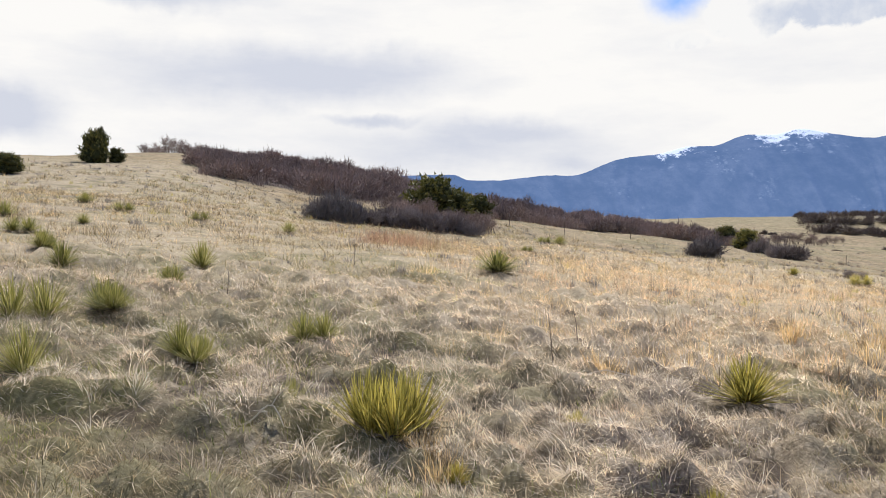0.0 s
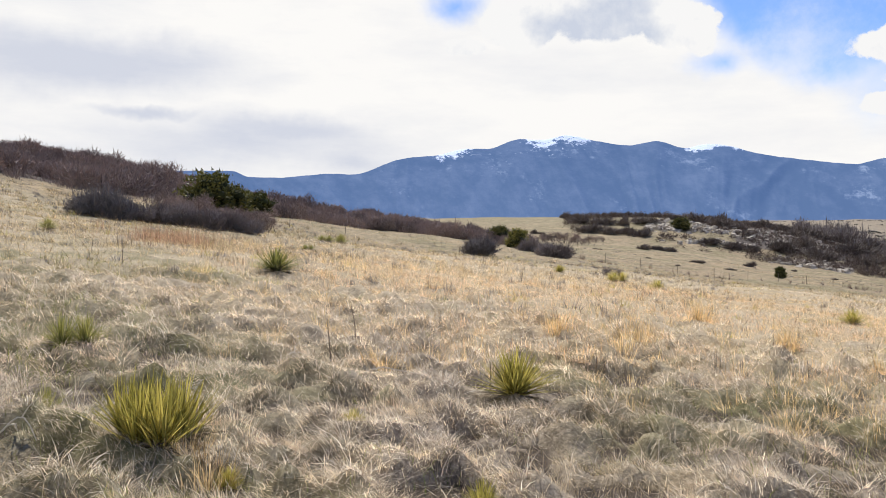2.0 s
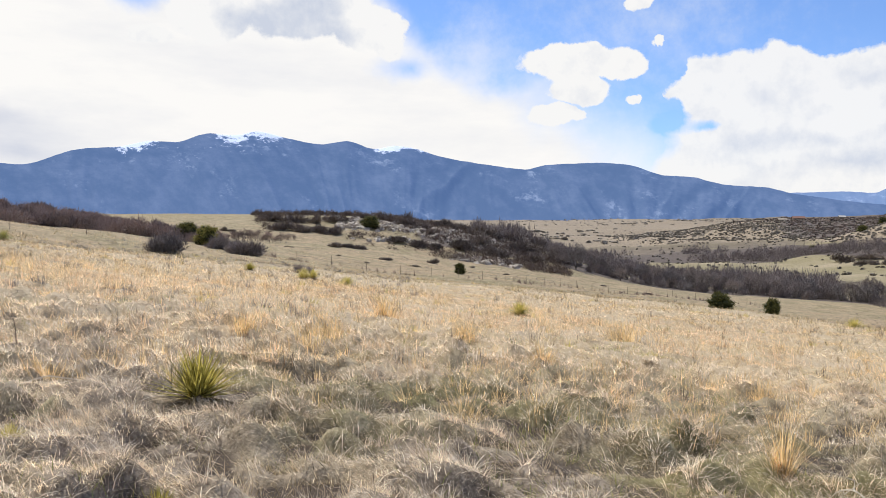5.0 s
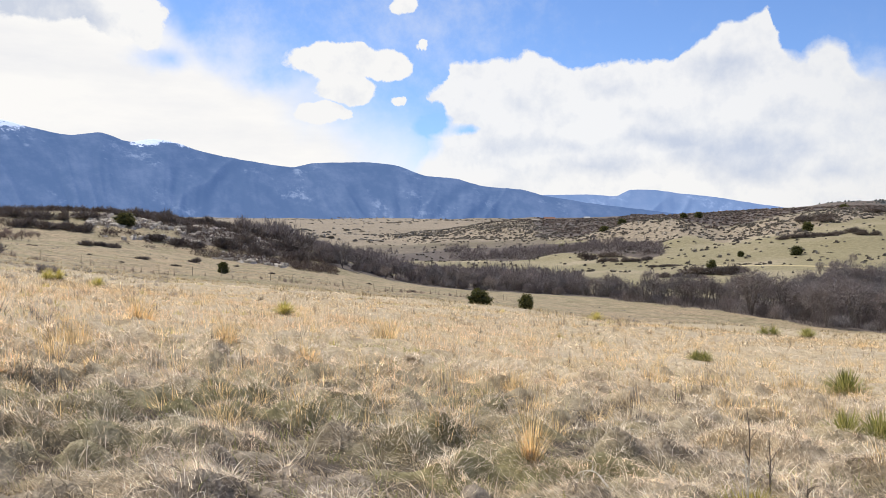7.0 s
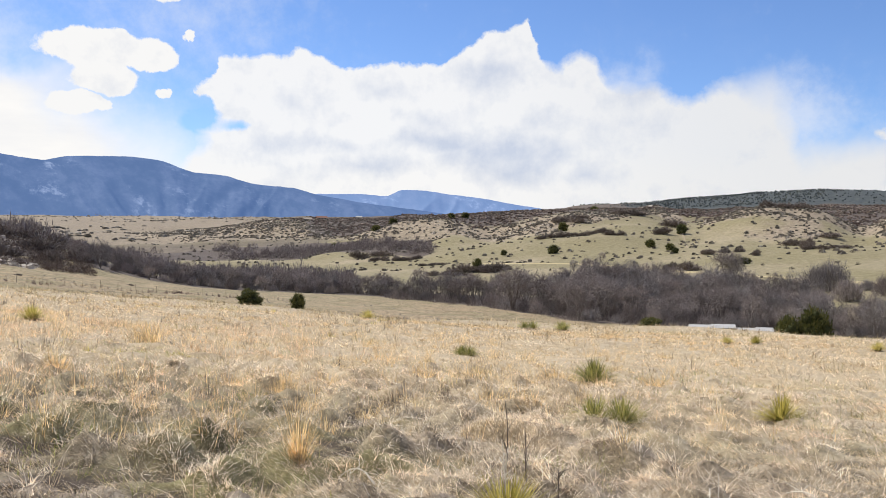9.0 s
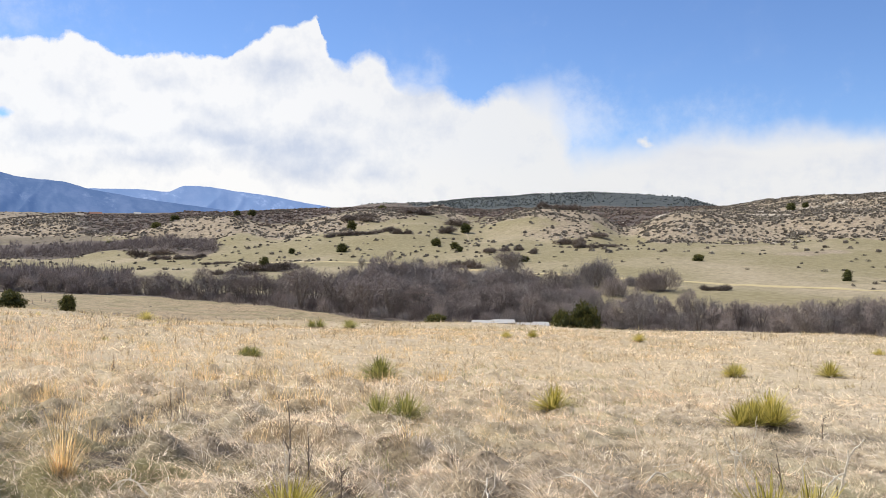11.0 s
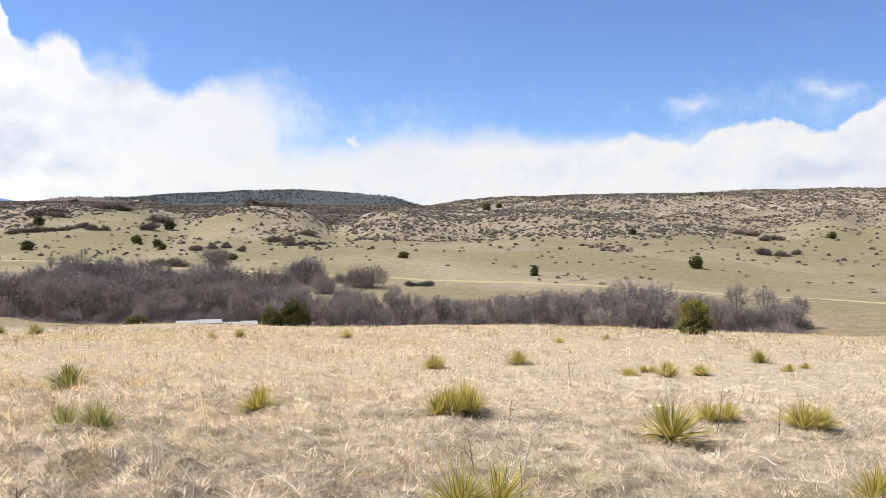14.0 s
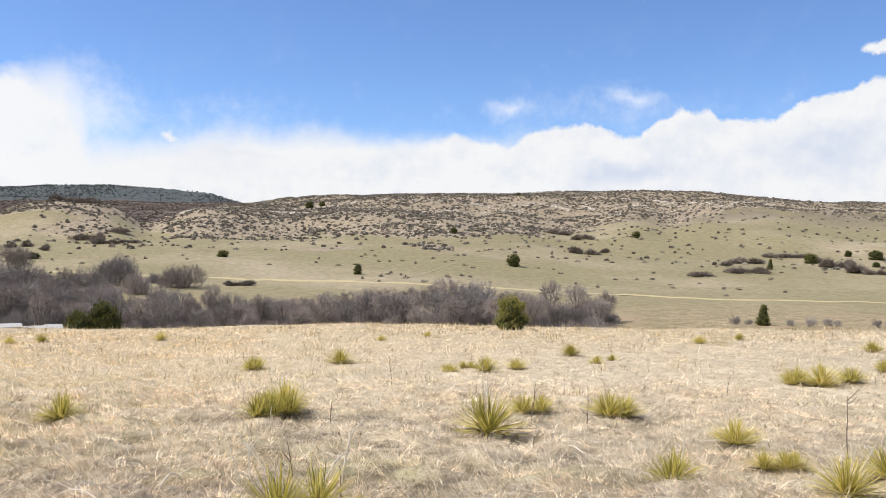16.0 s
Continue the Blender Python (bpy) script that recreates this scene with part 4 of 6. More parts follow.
# ---- junipers: bearing, distance, width, height ----
ROUND = [juniper(1.0, 0.8, False), juniper(1.0, 0.95, False)]
# brighter copy of the juniper leaf, with sunlight put into its colour
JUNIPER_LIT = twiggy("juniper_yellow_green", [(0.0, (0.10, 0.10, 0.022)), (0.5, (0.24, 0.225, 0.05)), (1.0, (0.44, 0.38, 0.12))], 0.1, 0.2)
LIT = [juniper(1.0, 0.92, False, JUNIPER_LIT, 80, 0.6)]
TALL = [juniper(1.0, 1.0, True), juniper(1.0, 1.15, True)]


def set_juniper(kinds, az, r, w, h, label):
    ob = plant(kinds, az, r, w, label, "juniper", "junipers", 0.03)
    proto = 1.07 if kinds is TALL else 0.9
    ob.matrix_basis = ob.matrix_basis @ Matrix.Diagonal((1, 1, 0.8 * h / w / proto, 1))


for row in [(-21.3, 78.0, 1.5, 3.6), (127.6, 150, 2.7, 3.6), (102.1, 256.6, 3.6, 3.7), (128, 330, 2.6, 4.0)]:
    set_juniper(TALL, *row, "dark green upright juniper tree on dry grass")
set_juniper(LIT, 111.9, 44, 1.75, 1.95, "sunlit yellow-green juniper bush at the meadow edge")
set_juniper(LIT, 18.9, 92, 2.7, 2.3, "sunlit yellow-green juniper on the slope")
for row in [(-21.6, 78.2, 2.5, 3.5), (-20.4, 79, 1.5, 1.4), (85.2, 112, 3.3, 5.0), (-11.2, 150, 4.4, 3.4), (-12.9, 152, 2.6, 2.2), (-26.4, 61, 2.2, 1.6), (-0.8, 66, 4.2, 3.4), (0.6, 68, 3.6, 2.9), (2.0, 72, 3.0, 2.3), (17.7, 102, 2.8, 2.4), (29.2, 185, 4.3, 2.9), (51.2, 100, 1.7, 2.5), (51.4, 93, 2.6, 1.9),
            (54.4, 98, 1.7, 2.1), (35.0, 113.7, 1.5, 1.8), (76.9, 60, 1.6, .9), (75.2, 98, 1.7, 1.3), (86.5, 113, 4.2, 5.6)]:
    set_juniper(ROUND, *row, "bushy dark green juniper on the slope")
for row in [(70.9, 398, 5.2, 4.2), (67.7, 406, 3.2, 3.0), (71.5, 511, 6, 5.6), (59.4, 618, 7, 5), (66.0, 338, 4, 4.4), (78.9, 470, 6, 6.2), (93.6, 306, 4.3, 2.8), (77.0, 406, 5.2, 3.8),
            (78.5, 365, 3.4, 3), (82.7, 312, 3.7, 2.6), (112.2, 299, 4.9, 4.6), (108.3, 409, 3.7, 3.7), (120.0, 441, 4.5, 3.5), (130.3, 367, 5.6, 4.7), (133.8, 400, 6.2, 4.8), (132.3, 405, 3.1, 3.2),
            (133.8, 355, 2.8, 2.6), (60.5, 640, 7, 5.5), (64.3, 660, 6, 5), (65.2, 665, 6.5, 5), (73.5, 700, 7, 5), (56.7, 560, 5, 5), (78.2, 380, 4, 3.2), (99.0, 640, 7, 7), (112.5, 690, 3.5, 3.4), (99.8, 645, 5, 5)]:
    set_juniper(ROUND, *row, "dark green juniper dotting the far hillside")

# ---- bare creek trees ----
def round_tree(height, width, forks, limbs, boughs, twigs, twig_w, twig_mat):
    """A leafless tree with a spreading, rounded crown: forked trunk, fanning limbs, fine twigs out to the crown's edge."""
    wood, fine = Heap(), Heap()
    b, t, w = [], [], []
    middle, half = np.array((0, 0, height * 0.52)), np.array((width / 2, width / 2, height * 0.48))
    lump = rng.uniform(0, 6, 3)

    def rim(d):
        d = d / np.linalg.norm(d)
        out = 0.86 + 0.16 * math.sin(3 * math.atan2(d[1], d[0]) + lump[0]) * math.cos(2 * d[2] + lump[1])
        return middle + d * half * out
    foot = tube(wood, bend((0, 0, -0.2), (rng.normal() * .05, rng.normal() * .05, 1), height * 0.2, 2, 0.08, 0.0), np.array((0.024, 0.02, 0.017)) * height, 5)
    for f in range(forks):
        a = 2 * math.pi * (f + rng.uniform(-0.3, 0.3)) / forks
        d0 = np.array((math.cos(a), math.sin(a), rng.uniform(0.5, 1.6)))
        start = np.array((math.cos(a) * 0.03 * width, math.sin(a) * 0.03 * width, height * rng.uniform(0.02, 0.14)))
        goal = rim(d0)
        stem = np.array([start, start * 0.62 + goal * 0.38 + (0, 0, 0.06 * height), start * 0.3 + goal * 0.7 + (0, 0, 0.04 * height)])
        ring = tube(wood, stem, np.array((0.015, 0.010, 0.005)) * height, 4, foot)
        for li in range(limbs):
            k = rng.uniform(0.15, 1.0)
            s0 = along(stem, k)
            d1 = d0 / np.linalg.norm(d0) + rng.normal(size=3) * 0.55
            end = s0 + (rim(d1 + (0, 0, 0.15)) - s0) * rng.uniform(0.55, 0.85)
            limb = np.array([s0, (s0 + end) / 2 + rng.normal(size=3) * 0.03 * height, end])
            tube(wood, limb, np.array((0.006, 0.0042, 0.002)) * height, 3, ring + round(k * 2) * 4)
            for bi in range(boughs):
                q0 = along(limb, rng.uniform(0.2, 1.0))
                d2 = (q0 - middle) / (np.linalg.norm(q0 - middle) + 1e-6) + rng.normal(size=3) * 0.6
                q1 = q0 + (rim(d2) - q0) * rng.uniform(0.45, 0.95)
                b += [q0]
                t += [q1]
                w += [twig_w * 1.7]
                for ti in range(twigs):
                    r0 = q0 + (q1 - q0) * rng.uniform(0.3, 1.0)
                    way = (r0 - middle) / (np.linalg.norm(r0 - middle) + 1e-6) + rng.normal(size=3) * 0.7 + (0, 0, 0.35)
                    b.append(r0)
                    t.append(r0 + way / np.linalg.norm(way) * height * rng.uniform(0.05, 0.12))
                    w.append(twig_w * rng.uniform(0.6, 1.2))
    b = np.array(b)
    b[:, 2] = np.maximum(b[:, 2], 0.05)
    slivers(fine, b, np.array(t), np.array(w))
    root = new("bare_tree")
    part("trunk", wood.mesh("trunk", TREE_BARK), root)
    part("crown", fine.mesh("crown", twig_mat), root)
    return root


BARE = [round_tree(7.6, 8.4, 6, 7, 7, 7, 0.045, TREE_TWIG), round_tree(6.8, 8.2, 6, 7, 7, 7, 0.045, TREE_TWIG), round_tree(8.2, 8.0, 5, 8, 7, 7, 0.048, GREY_TWIG),
        round_tree(6.2, 7.6, 6, 6, 7, 7, 0.042, TREE_TWIG), round_tree(7.2, 7.4, 6, 7, 7, 7, 0.045, GREY_TWIG), round_tree(8.0, 6.6, 4, 9, 7, 7, 0.045, TREE_TWIG)]
THICKET = "leafless grey-brown tree in the creek thicket"


def grove(count, az, r, lo, hi, kinds=BARE, label=THICKET, group="creek trees", ends=0.0):
    """Trees along a band: knots of bearing with inner and outer distance."""
    for i in range(count):
        a = az[0] + (az[-1] - az[0]) * (i + rng.random()) / count
        r0, r1 = np.interp(a, az, [q[0] for q in r]), np.interp(a, az, [q[1] for q in r])
        s = rng.uniform(lo, hi) * np.interp(a, [60, 68, 75, 79, 84, 90, 101, 107, 118], [0.9, 1.08, 1.08, 0.9, 0.76, 0.72, 0.76, 0.95, 0.85]) * (1 - ends * abs(2 * (a - az[0]) / (az[-1] - az[0]) - 1) ** 6)
        plant(kinds, a, r0 + (r1 - r0) * rng.random() ** 0.8, s, label, "tree", group, 0.1, rng.uniform(0.9, 1.15))


grove(150, [60, 72, 86, 100, 112, 118.5], [(186, 205), (150, 180), (140, 172), (134, 160), (134, 162), (140, 158)], 0.7, 1.15, ends=0.25)
grove(80, [71, 74, 82, 87], [(182, 210), (178, 250), (178, 235), (168, 190)], 0.85, 1.2)
grove(64, [41, 50, 60], [(185, 205), (190, 210), (187, 205)], 0.5, 0.85)

# ---- scrub oak and other brush ----
OAK = [woody("scrub_oak", 2.6, 7, 5, 4, 6, 40, 0.045, 0.42, 0.026, OAK_BARK, OAK_TWIG, 2), woody("scrub_oak", 2.2, 8, 4, 4, 6, 48, 0.04, 0.4, 0.026, OAK_BARK, OAK_TWIG, 2),
       woody("scrub_oak", 3.0, 6, 6, 4, 6, 32, 0.05, 0.45, 0.026, OAK_BARK, OAK_TWIG, 2)]
GREY_BRUSH = [woody("grey_shrub", 1.6, 11, 5, 4, 6, 62, 0.03, 0.34, 0.016, TREE_BARK, GREY_TWIG, 0), woody("grey_shrub", 1.4, 11, 5, 4, 6, 66, 0.026, 0.3, 0.016, OAK_BARK, TREE_TWIG, 0)]


def thick_shrub(name, twigs, tall, tw, lumps, bark_mat, twig_mat, inner=(0.3, 0.75)):
    """A dense leafless shrub one metre across: stems and a rounded, lumpy mass of fine twigs."""
    wood, fine = Heap(), Heap()
    for s in range(5):
        tube(wood, bend((rng.normal() * .06, rng.normal() * .06, -0.04), any_way(0.5, 1.4), tall * 0.7, 3, 0.12, 0.08), np.linspace(0.018, 0.006, 4), 3, 0 if s else None)
    c = np.stack([rng.uniform(-0.3, 0.3, lumps), rng.uniform(-0.3, 0.3, lumps), rng.uniform(0.0, 0.25, lumps) * tall], -1)
    c[0] = 0
    R = rng.uniform(0.22, 0.34, lumps)
    R[0] = 0.38
    k = rng.integers(lumps, size=twigs)
    a, e = rng.uniform(0, 2 * np.pi, twigs), np.arcsin(rng.uniform(-0.05, 1.0, twigs))
    d = np.stack([np.cos(a) * np.cos(e), np.sin(a) * np.cos(e), np.sin(e)], -1)
    shell = c[k] + d * (R[k] * rng.uniform(0.62, 1.12, twigs))[:, None] * (1, 1, tall / 0.45)
    base = c[k] + (shell - c[k]) * rng.uniform(*inner, twigs)[:, None] + rng.normal(size=(twigs, 3)) * 0.035
    tip = shell + rng.normal(size=(twigs, 3)) * 0.03 + np.array((0, 0, 0.04))
    base[:, 2], tip[:, 2] = np.maximum(base[:, 2], 0), np.maximum(tip[:, 2], 0.01)
    slivers(fine, base, tip, tw * rng.uniform(0.6, 1.4, twigs))
    root = new(name)
    part("trunk", wood.mesh("trunk", bark_mat), root)
    part("crown", fine.mesh("crown", twig_mat), root)
    return root


DENSE_OAK = [thick_shrub("scrub_oak", 1300, 0.5, 0.021, 8, OAK_BARK, OAK_TWIG, (0.55, 0.92)), thick_shrub("scrub_oak", 1200, 0.45, 0.021, 9, OAK_BARK, OAK_TWIG, (0.55, 0.92)), thick_shrub("scrub_oak", 1300, 0.55, 0.02, 7, OAK_BARK, OAK_TWIG, (0.55, 0.92))]
HILL_TWIG = twiggy("hill_brush_twigs", [(0.0, (0.10, 0.083, 0.074)), (0.5, (0.175, 0.146, 0.13)), (0.8, (0.235, 0.195, 0.168)), (1.0, (0.28, 0.225, 0.19))])
HILL_SHRUB = [thick_shrub("hill_shrub", 900, 0.45, 0.028, 7, OAK_BARK, HILL_TWIG), thick_shrub("hill_shrub", 900, 0.4, 0.028, 9, OAK_BARK, HILL_TWIG), thick_shrub("hill_shrub", 900, 0.5, 0.028, 6, OAK_BARK, HILL_TWIG)]
GREY_DOME = [thick_shrub("grey_shrub", 1700, 0.5, 0.016, 8, TREE_BARK, TREE_TWIG), thick_shrub("grey_shrub", 1700, 0.5, 0.016, 7, TREE_BARK, GREY_TWIG)]


BIG_DOME = [thick_shrub("grey_shrub_tree", 4200, 0.5, 0.0085, 10, TREE_BARK, GREY_TWIG, (0.66, 0.95)), thick_shrub("grey_shrub_tree", 4200, 0.5, 0.0085, 8, TREE_BARK, TREE_TWIG, (0.66, 0.95))]


def shrubs(kinds, rows, label, group, pieces=1):
    """Rows of bearing, distance, width and height; wide ones are several plants side by side."""
    for az, r, w, h in rows:
        n = max(1, round(w / (1.9 * h))) if pieces else 1
        for i in range(n):
            wide = w / n * (1.25 if n > 1 else 1.0) * rng.uniform(0.9, 1.12)
            off = ((i + 0.5) / n - 0.5) * w
            plant(kinds, az + math.degrees(off / r), r + rng.uniform(-0.3, 0.3) * wide, wide * 1.12, label, "shrub", group, 0.1, h / (0.56 * wide) * rng.uniform(0.8, 1.05))


def brush(count, az, r, lo, hi, low=1.0, kinds=OAK, label="leafless purple-brown scrub oak thicket on the slope", category="shrub", group="scrub oak"):
    for i in range(count):
        a = az[0] + (az[-1] - az[0]) * (i + rng.random()) / count
        r0, r1 = np.interp(a, az, [q[0] for q in r]), np.interp(a, az, [q[1] for q in r])
        plant(kinds, a, r0 + (r1 - r0) * rng.random(), rng.uniform(lo, hi), label, category, group, 0.1, low * rng.uniform(0.85, 1.1))


brush(70, [-15.6, -12, -6, 0], [(74, 150), (76, 150), (76, 140), (76, 125)], 0.6, 0.9, 0.8)
brush(130, [-15.6, -12, -6, 0], [(72, 150), (74, 150), (74, 140), (74, 125)], 3.0, 5.2, 0.85, DENSE_OAK)
brush(16, [-19, -15], [(128, 150), (120, 150)], 0.8, 1.1)
brush(40, [-0.5, 5, 10, 19], [(76, 120), (80, 124), (92, 128), (96, 126)], 0.5, 0.8, 0.85)
brush(95, [-0.5, 5, 10, 19], [(76, 120), (80, 124), (92, 128), (96, 126)], 2.6, 4.4, 0.85, DENSE_OAK)
brush(22, [-3.5, 3.0], [(50, 56), (50, 58)], 0.55, 0.85)
brush(16, [19, 24.5], [(110, 125), (150, 160)], 0.6, 0.9)
for row in [(-8.2, 43, .85), (-7.2, 44, 1.0), (-6.2, 43.5, 1.0), (16.2, 66, 1.15), (16.9, 67, 1.0), (15.7, 67, .9)]:
    plant(GREY_BRUSH[:1], *row, "rounded silvery grey leafless shrub", "shrub", "grey shrubs")
for row in [(-4.4, 43, .8), (-3.3, 43, .9), (-2.3, 43, .95), (-1.2, 43, .9), (-0.2, 43.5, .8), (.9, 44, .8), (1.7, 44, .6), (21.0, 77, 1.0), (21.8, 78, .9), (20.4, 79, .8), (24.6, 47, .5), (25.3, 48, .4)]:
    plant(GREY_BRUSH[1:], *row, "low brown leafless shrub in dry grass", "shrub", "brown shrubs")
KNOLL = "dense dark scrub brush on the knoll"
shrubs(HILL_SHRUB, [(23.6, 190, 9.9, 2.7), (24.2, 172, 7.6, 2.3), (22.3, 212, 4.8, 1.6), (25.8, 212, 9.7, 1.7), (27.9, 215, 4.8, 1.2), (25.7, 189, 2.5, 2.5), (27.1, 190, 7.4, 2.6), (26.3, 172, 6.4, 2.2), (26.9, 146, 3.3, 1.2),
                    (28.1, 150, 3.9, 1.3), (30.8, 202, 9.1, 3.0), (32.2, 198, 8.1, 2.7), (30.9, 172, 4.0, 2.0)], KNOLL, "knoll brush")
shrubs(HILL_SHRUB, [(34.4, 208, 9.7, 3.0), (32.3, 170, 3.5, 2.4), (33.4, 171, 3.0, 2.4), (35.2, 175, 7.1, 3.2), (37.3, 174, 6.5, 3.3), (36.4, 208, 9, 3.4), (38.0, 210, 9, 3.6), (39.8, 212, 9, 3.8), (37.1, 205, 6.4, 2.6), (38.7, 192, 6.7, 3.2), (40.0, 182, 6.4, 3.4), (36.2, 186, 6, 3.4),
                    (39.4, 200, 7, 3.6), (41.2, 190, 7, 3.2), (33.2, 190, 5, 2.2), (35.8, 200, 6, 2.6), (29.2, 208, 7, 1.8), (31.5, 210, 8, 1.8), (33.4, 214, 8, 1.8)], KNOLL, "knoll brush")
shrubs(HILL_SHRUB, [(30.2, 128, 2.2, 0.8), (29.0, 111, 1.0, 0.4), (32.1, 117, 1.4, 0.6), (33.3, 140, 2.1, 1.1), (20.2, 160, 2.8, 0.9), (20.9, 157, 3.0, 0.6), (24.0, 130, 1.2, 0.4), (38, 136, 1.3, 0.5), (27.2, 120, 0.9, 0.35), (35.8, 150, 1.2, 0.5),
                    (55.9, 92, 1.9, 0.5), (60.6, 82, 1.2, 0.4), (47.0, 140, 1.6, 0.6), (44.2, 150, 1.4, 0.5), (72.8, 70, 1.8, 0.5), (66.5, 84, 1.6, 0.5), (49.5, 100, 1.0, 0.4)], "small rounded dry bush on the pale slope", "slope bushes")
shrubs(GREY_DOME[:1], [(21.6, 77, 3.4, 1.75), (20.6, 80, 2.4, 1.6), (19.8, 84, 2.4, 1.6)], "rounded brown leafless shrub on the slope", "brown shrubs")
shrubs(GREY_DOME[1:], [(16.4, 66, 2.9, 1.75), (-7.5, 44, 2.3, 1.95), (-6.4, 43.5, 2.2, 2.0), (-5.4, 44.5, 2.0, 1.7)], "rounded silvery grey leafless shrub", "grey shrubs")
shrubs(GREY_DOME[:1], [(-3.6, 44, 2.2, 1.5), (-2.3, 43.5, 2.2, 1.55), (-1.0, 43.5, 2.2, 1.5), (0.4, 44, 2.2, 1.35), (1.5, 44.5, 1.8, 1.0)], "low brown leafless shrub in dry grass", "brown shrubs")
shrubs(BIG_DOME, [(87.2, 235, 11.5, 7.4), (88.5, 208, 6.8, 5.4), (91.1, 223, 10, 6.0), (89.5, 236, 4.4, 3.6)], "round leafless grey shrub tree by the track", "track shrubs", 0)
shrubs(HILL_SHRUB, [(80.6, 352, 7.1, 3.3), (83.3, 338, 3.7, 3.3), (81.9, 355, 9.2, 2.6), (77.7, 467, 10.3, 4.4), (79.3, 302, 9, 3.8), (85.5, 228, 6.6, 2.2), (83.0, 256, 6.5, 2.2), (94.6, 227, 7.5, 1.7), (86.5, 218, 2.8, 1.3), (78.2, 306, 7, 3.2),
                    (61.7, 475, 5.2, 2.1), (60.7, 435, 26, 3.0), (63.0, 369, 11.3, 1.9), (66.0, 316, 20, 4.6), (67.1, 323, 11.3, 3.8), (64, 300, 14, 2.2)], "low dark brush on the grassy valley side", "valley brush")
shrubs(HILL_SHRUB, [(85.3, 411, 9, 5), (86.3, 372, 7, 4.6), (86.6, 352, 8.9, 3.0), (88.0, 356, 8.4, 2.3), (71.9, 558, 20, 5.0), (70.5, 461, 12.8, 3.2), (72.1, 466, 17.2, 3.4), (73.6, 485, 12.5, 3.4), (74.8, 450, 11.3, 3.6),
                    (75.7, 609, 22, 5.5), (78.3, 543, 16, 6), (84.9, 551, 30, 5.5), (72, 550, 18, 5), (87.5, 440, 9, 3.5), (59.0, 463, 20, 5)], "dark brush filling the hillside gullies", "hillside brush")
shrubs(HILL_SHRUB, [(115.1, 469, 13.5, 3.6), (116.6, 440, 11.3, 3.4), (116.7, 372, 12.7, 4.2), (118.0, 383, 4.9, 2.6), (123.9, 297, 7.1, 2.8), (125.5, 343, 5.5, 2.8), (126.6, 358, 13.8, 3.4), (126.7, 312, 12.7, 3.4), (128.8, 390, 18.8, 3.0),
                    (130.5, 374, 6.0, 3.6), (131.7, 351, 13.5, 4.0), (132.6, 322, 8.1, 4.4), (133.8, 320, 7.7, 2.6)], "brown brush patches on the grassy hillside", "hillside brush")
for row in [(81.6, 262, 1.5), (82.0, 262, 1.25), (74, 330, .6), (72.2, 310, .6), (73, 312, .7)]:
    plant(BARE[3:], *row, "lone leafless grey tree by the track", "tree", "meadow trees", 0.1, 1.1)
for row in [(126.0, 150, 1.25), (126.7, 150, 0.9), (129.2, 150, 0.95), (130.2, 149, 1.25), (131.3, 152, 1.1), (131.8, 151, 0.9), (133.9, 150, 1.0), (134.4, 150, 0.8)]:
    plant(GREY_BRUSH[:1], *row, "small leafless bush below the meadow edge", "shrub", "bushes below the meadow", 0.1, 1.1)
CREEK_CROWN = [thick_shrub("creek_shrub", 1700, 0.62, 0.013, 9, TREE_BARK, TREE_TWIG, (0.6, 0.92)), thick_shrub("creek_shrub", 1700, 0.7, 0.013, 7, TREE_BARK, TREE_TWIG, (0.6, 0.92)), thick_shrub("creek_shrub", 1600, 0.55, 0.013, 10, TREE_BARK, GREY_TWIG, (0.6, 0.92))]
for i in range(160):
    a = 41 + 77.3 * (i + rng.random()) / 160
    r0 = np.interp(a, [41, 50, 60, 72, 86, 100, 112, 118.5], [186, 191, 188, 152, 142, 136, 137, 142])
    wide = rng.uniform(3.0, 5.2) * np.interp(a, [41, 60, 72, 90, 101, 107, 118], [0.7, 0.85, 1.0, 0.82, 0.85, 1.05, 0.9])
    plant(CREEK_CROWN, a, r0 + 20 * rng.random(), wide, "dense rounded leafless shrub in the creek thicket", "shrub", "creek shrubs", 0.1, rng.uniform(0.9, 1.3))

# ---- far brush, woods and rocks: too many to count ----
def domes(name, x, y, w, h, material, label, category, jag=0.35, sink=0.1, sides=6):
    """Low uneven clumps: two rings and a peak each."""
    n, m = len(x), sides
    z = land(x, y)
    a = rng.uniform(0, 2 * np.pi, (n, 1)) + np.arange(m) * 2 * np.pi / m
    rim, rim2 = rng.uniform(1 - jag, 1 + jag, (n, m)), rng.uniform(0.45, 1.0, (n, m))
    low = np.stack([x[:, None] + np.cos(a) * rim * w[:, None] / 2, y[:, None] + np.sin(a) * rim * w[:, None] / 2, np.repeat((z - sink)[:, None], m, 1)], -1)
    high = np.stack([x[:, None] + np.cos(a + 0.4) * rim2 * w[:, None] / 2, y[:, None] + np.sin(a + 0.4) * rim2 * w[:, None] / 2, z[:, None] + h[:, None] * rng.uniform(0.5, 1.0, (n, m))], -1)
    v = np.concatenate([low, high, np.stack([x, y, z + h], -1)[:, None]], 1)
    k = np.arange(m)
    q = np.stack([k, (k + 1) % m, m + (k + 1) % m, m + k], -1)
    t = np.stack([m + k, m + (k + 1) % m, np.full(m, 2 * m)], -1)
    o = np.arange(n)[:, None, None] * (2 * m + 1)
    ob = new(name, mesh_from(name, v.reshape(-1, 3), [(o + t).reshape(-1, 3), (o + q).reshape(-1, 4)], material))
    return tagged(ob, label, category, kind="stuff")


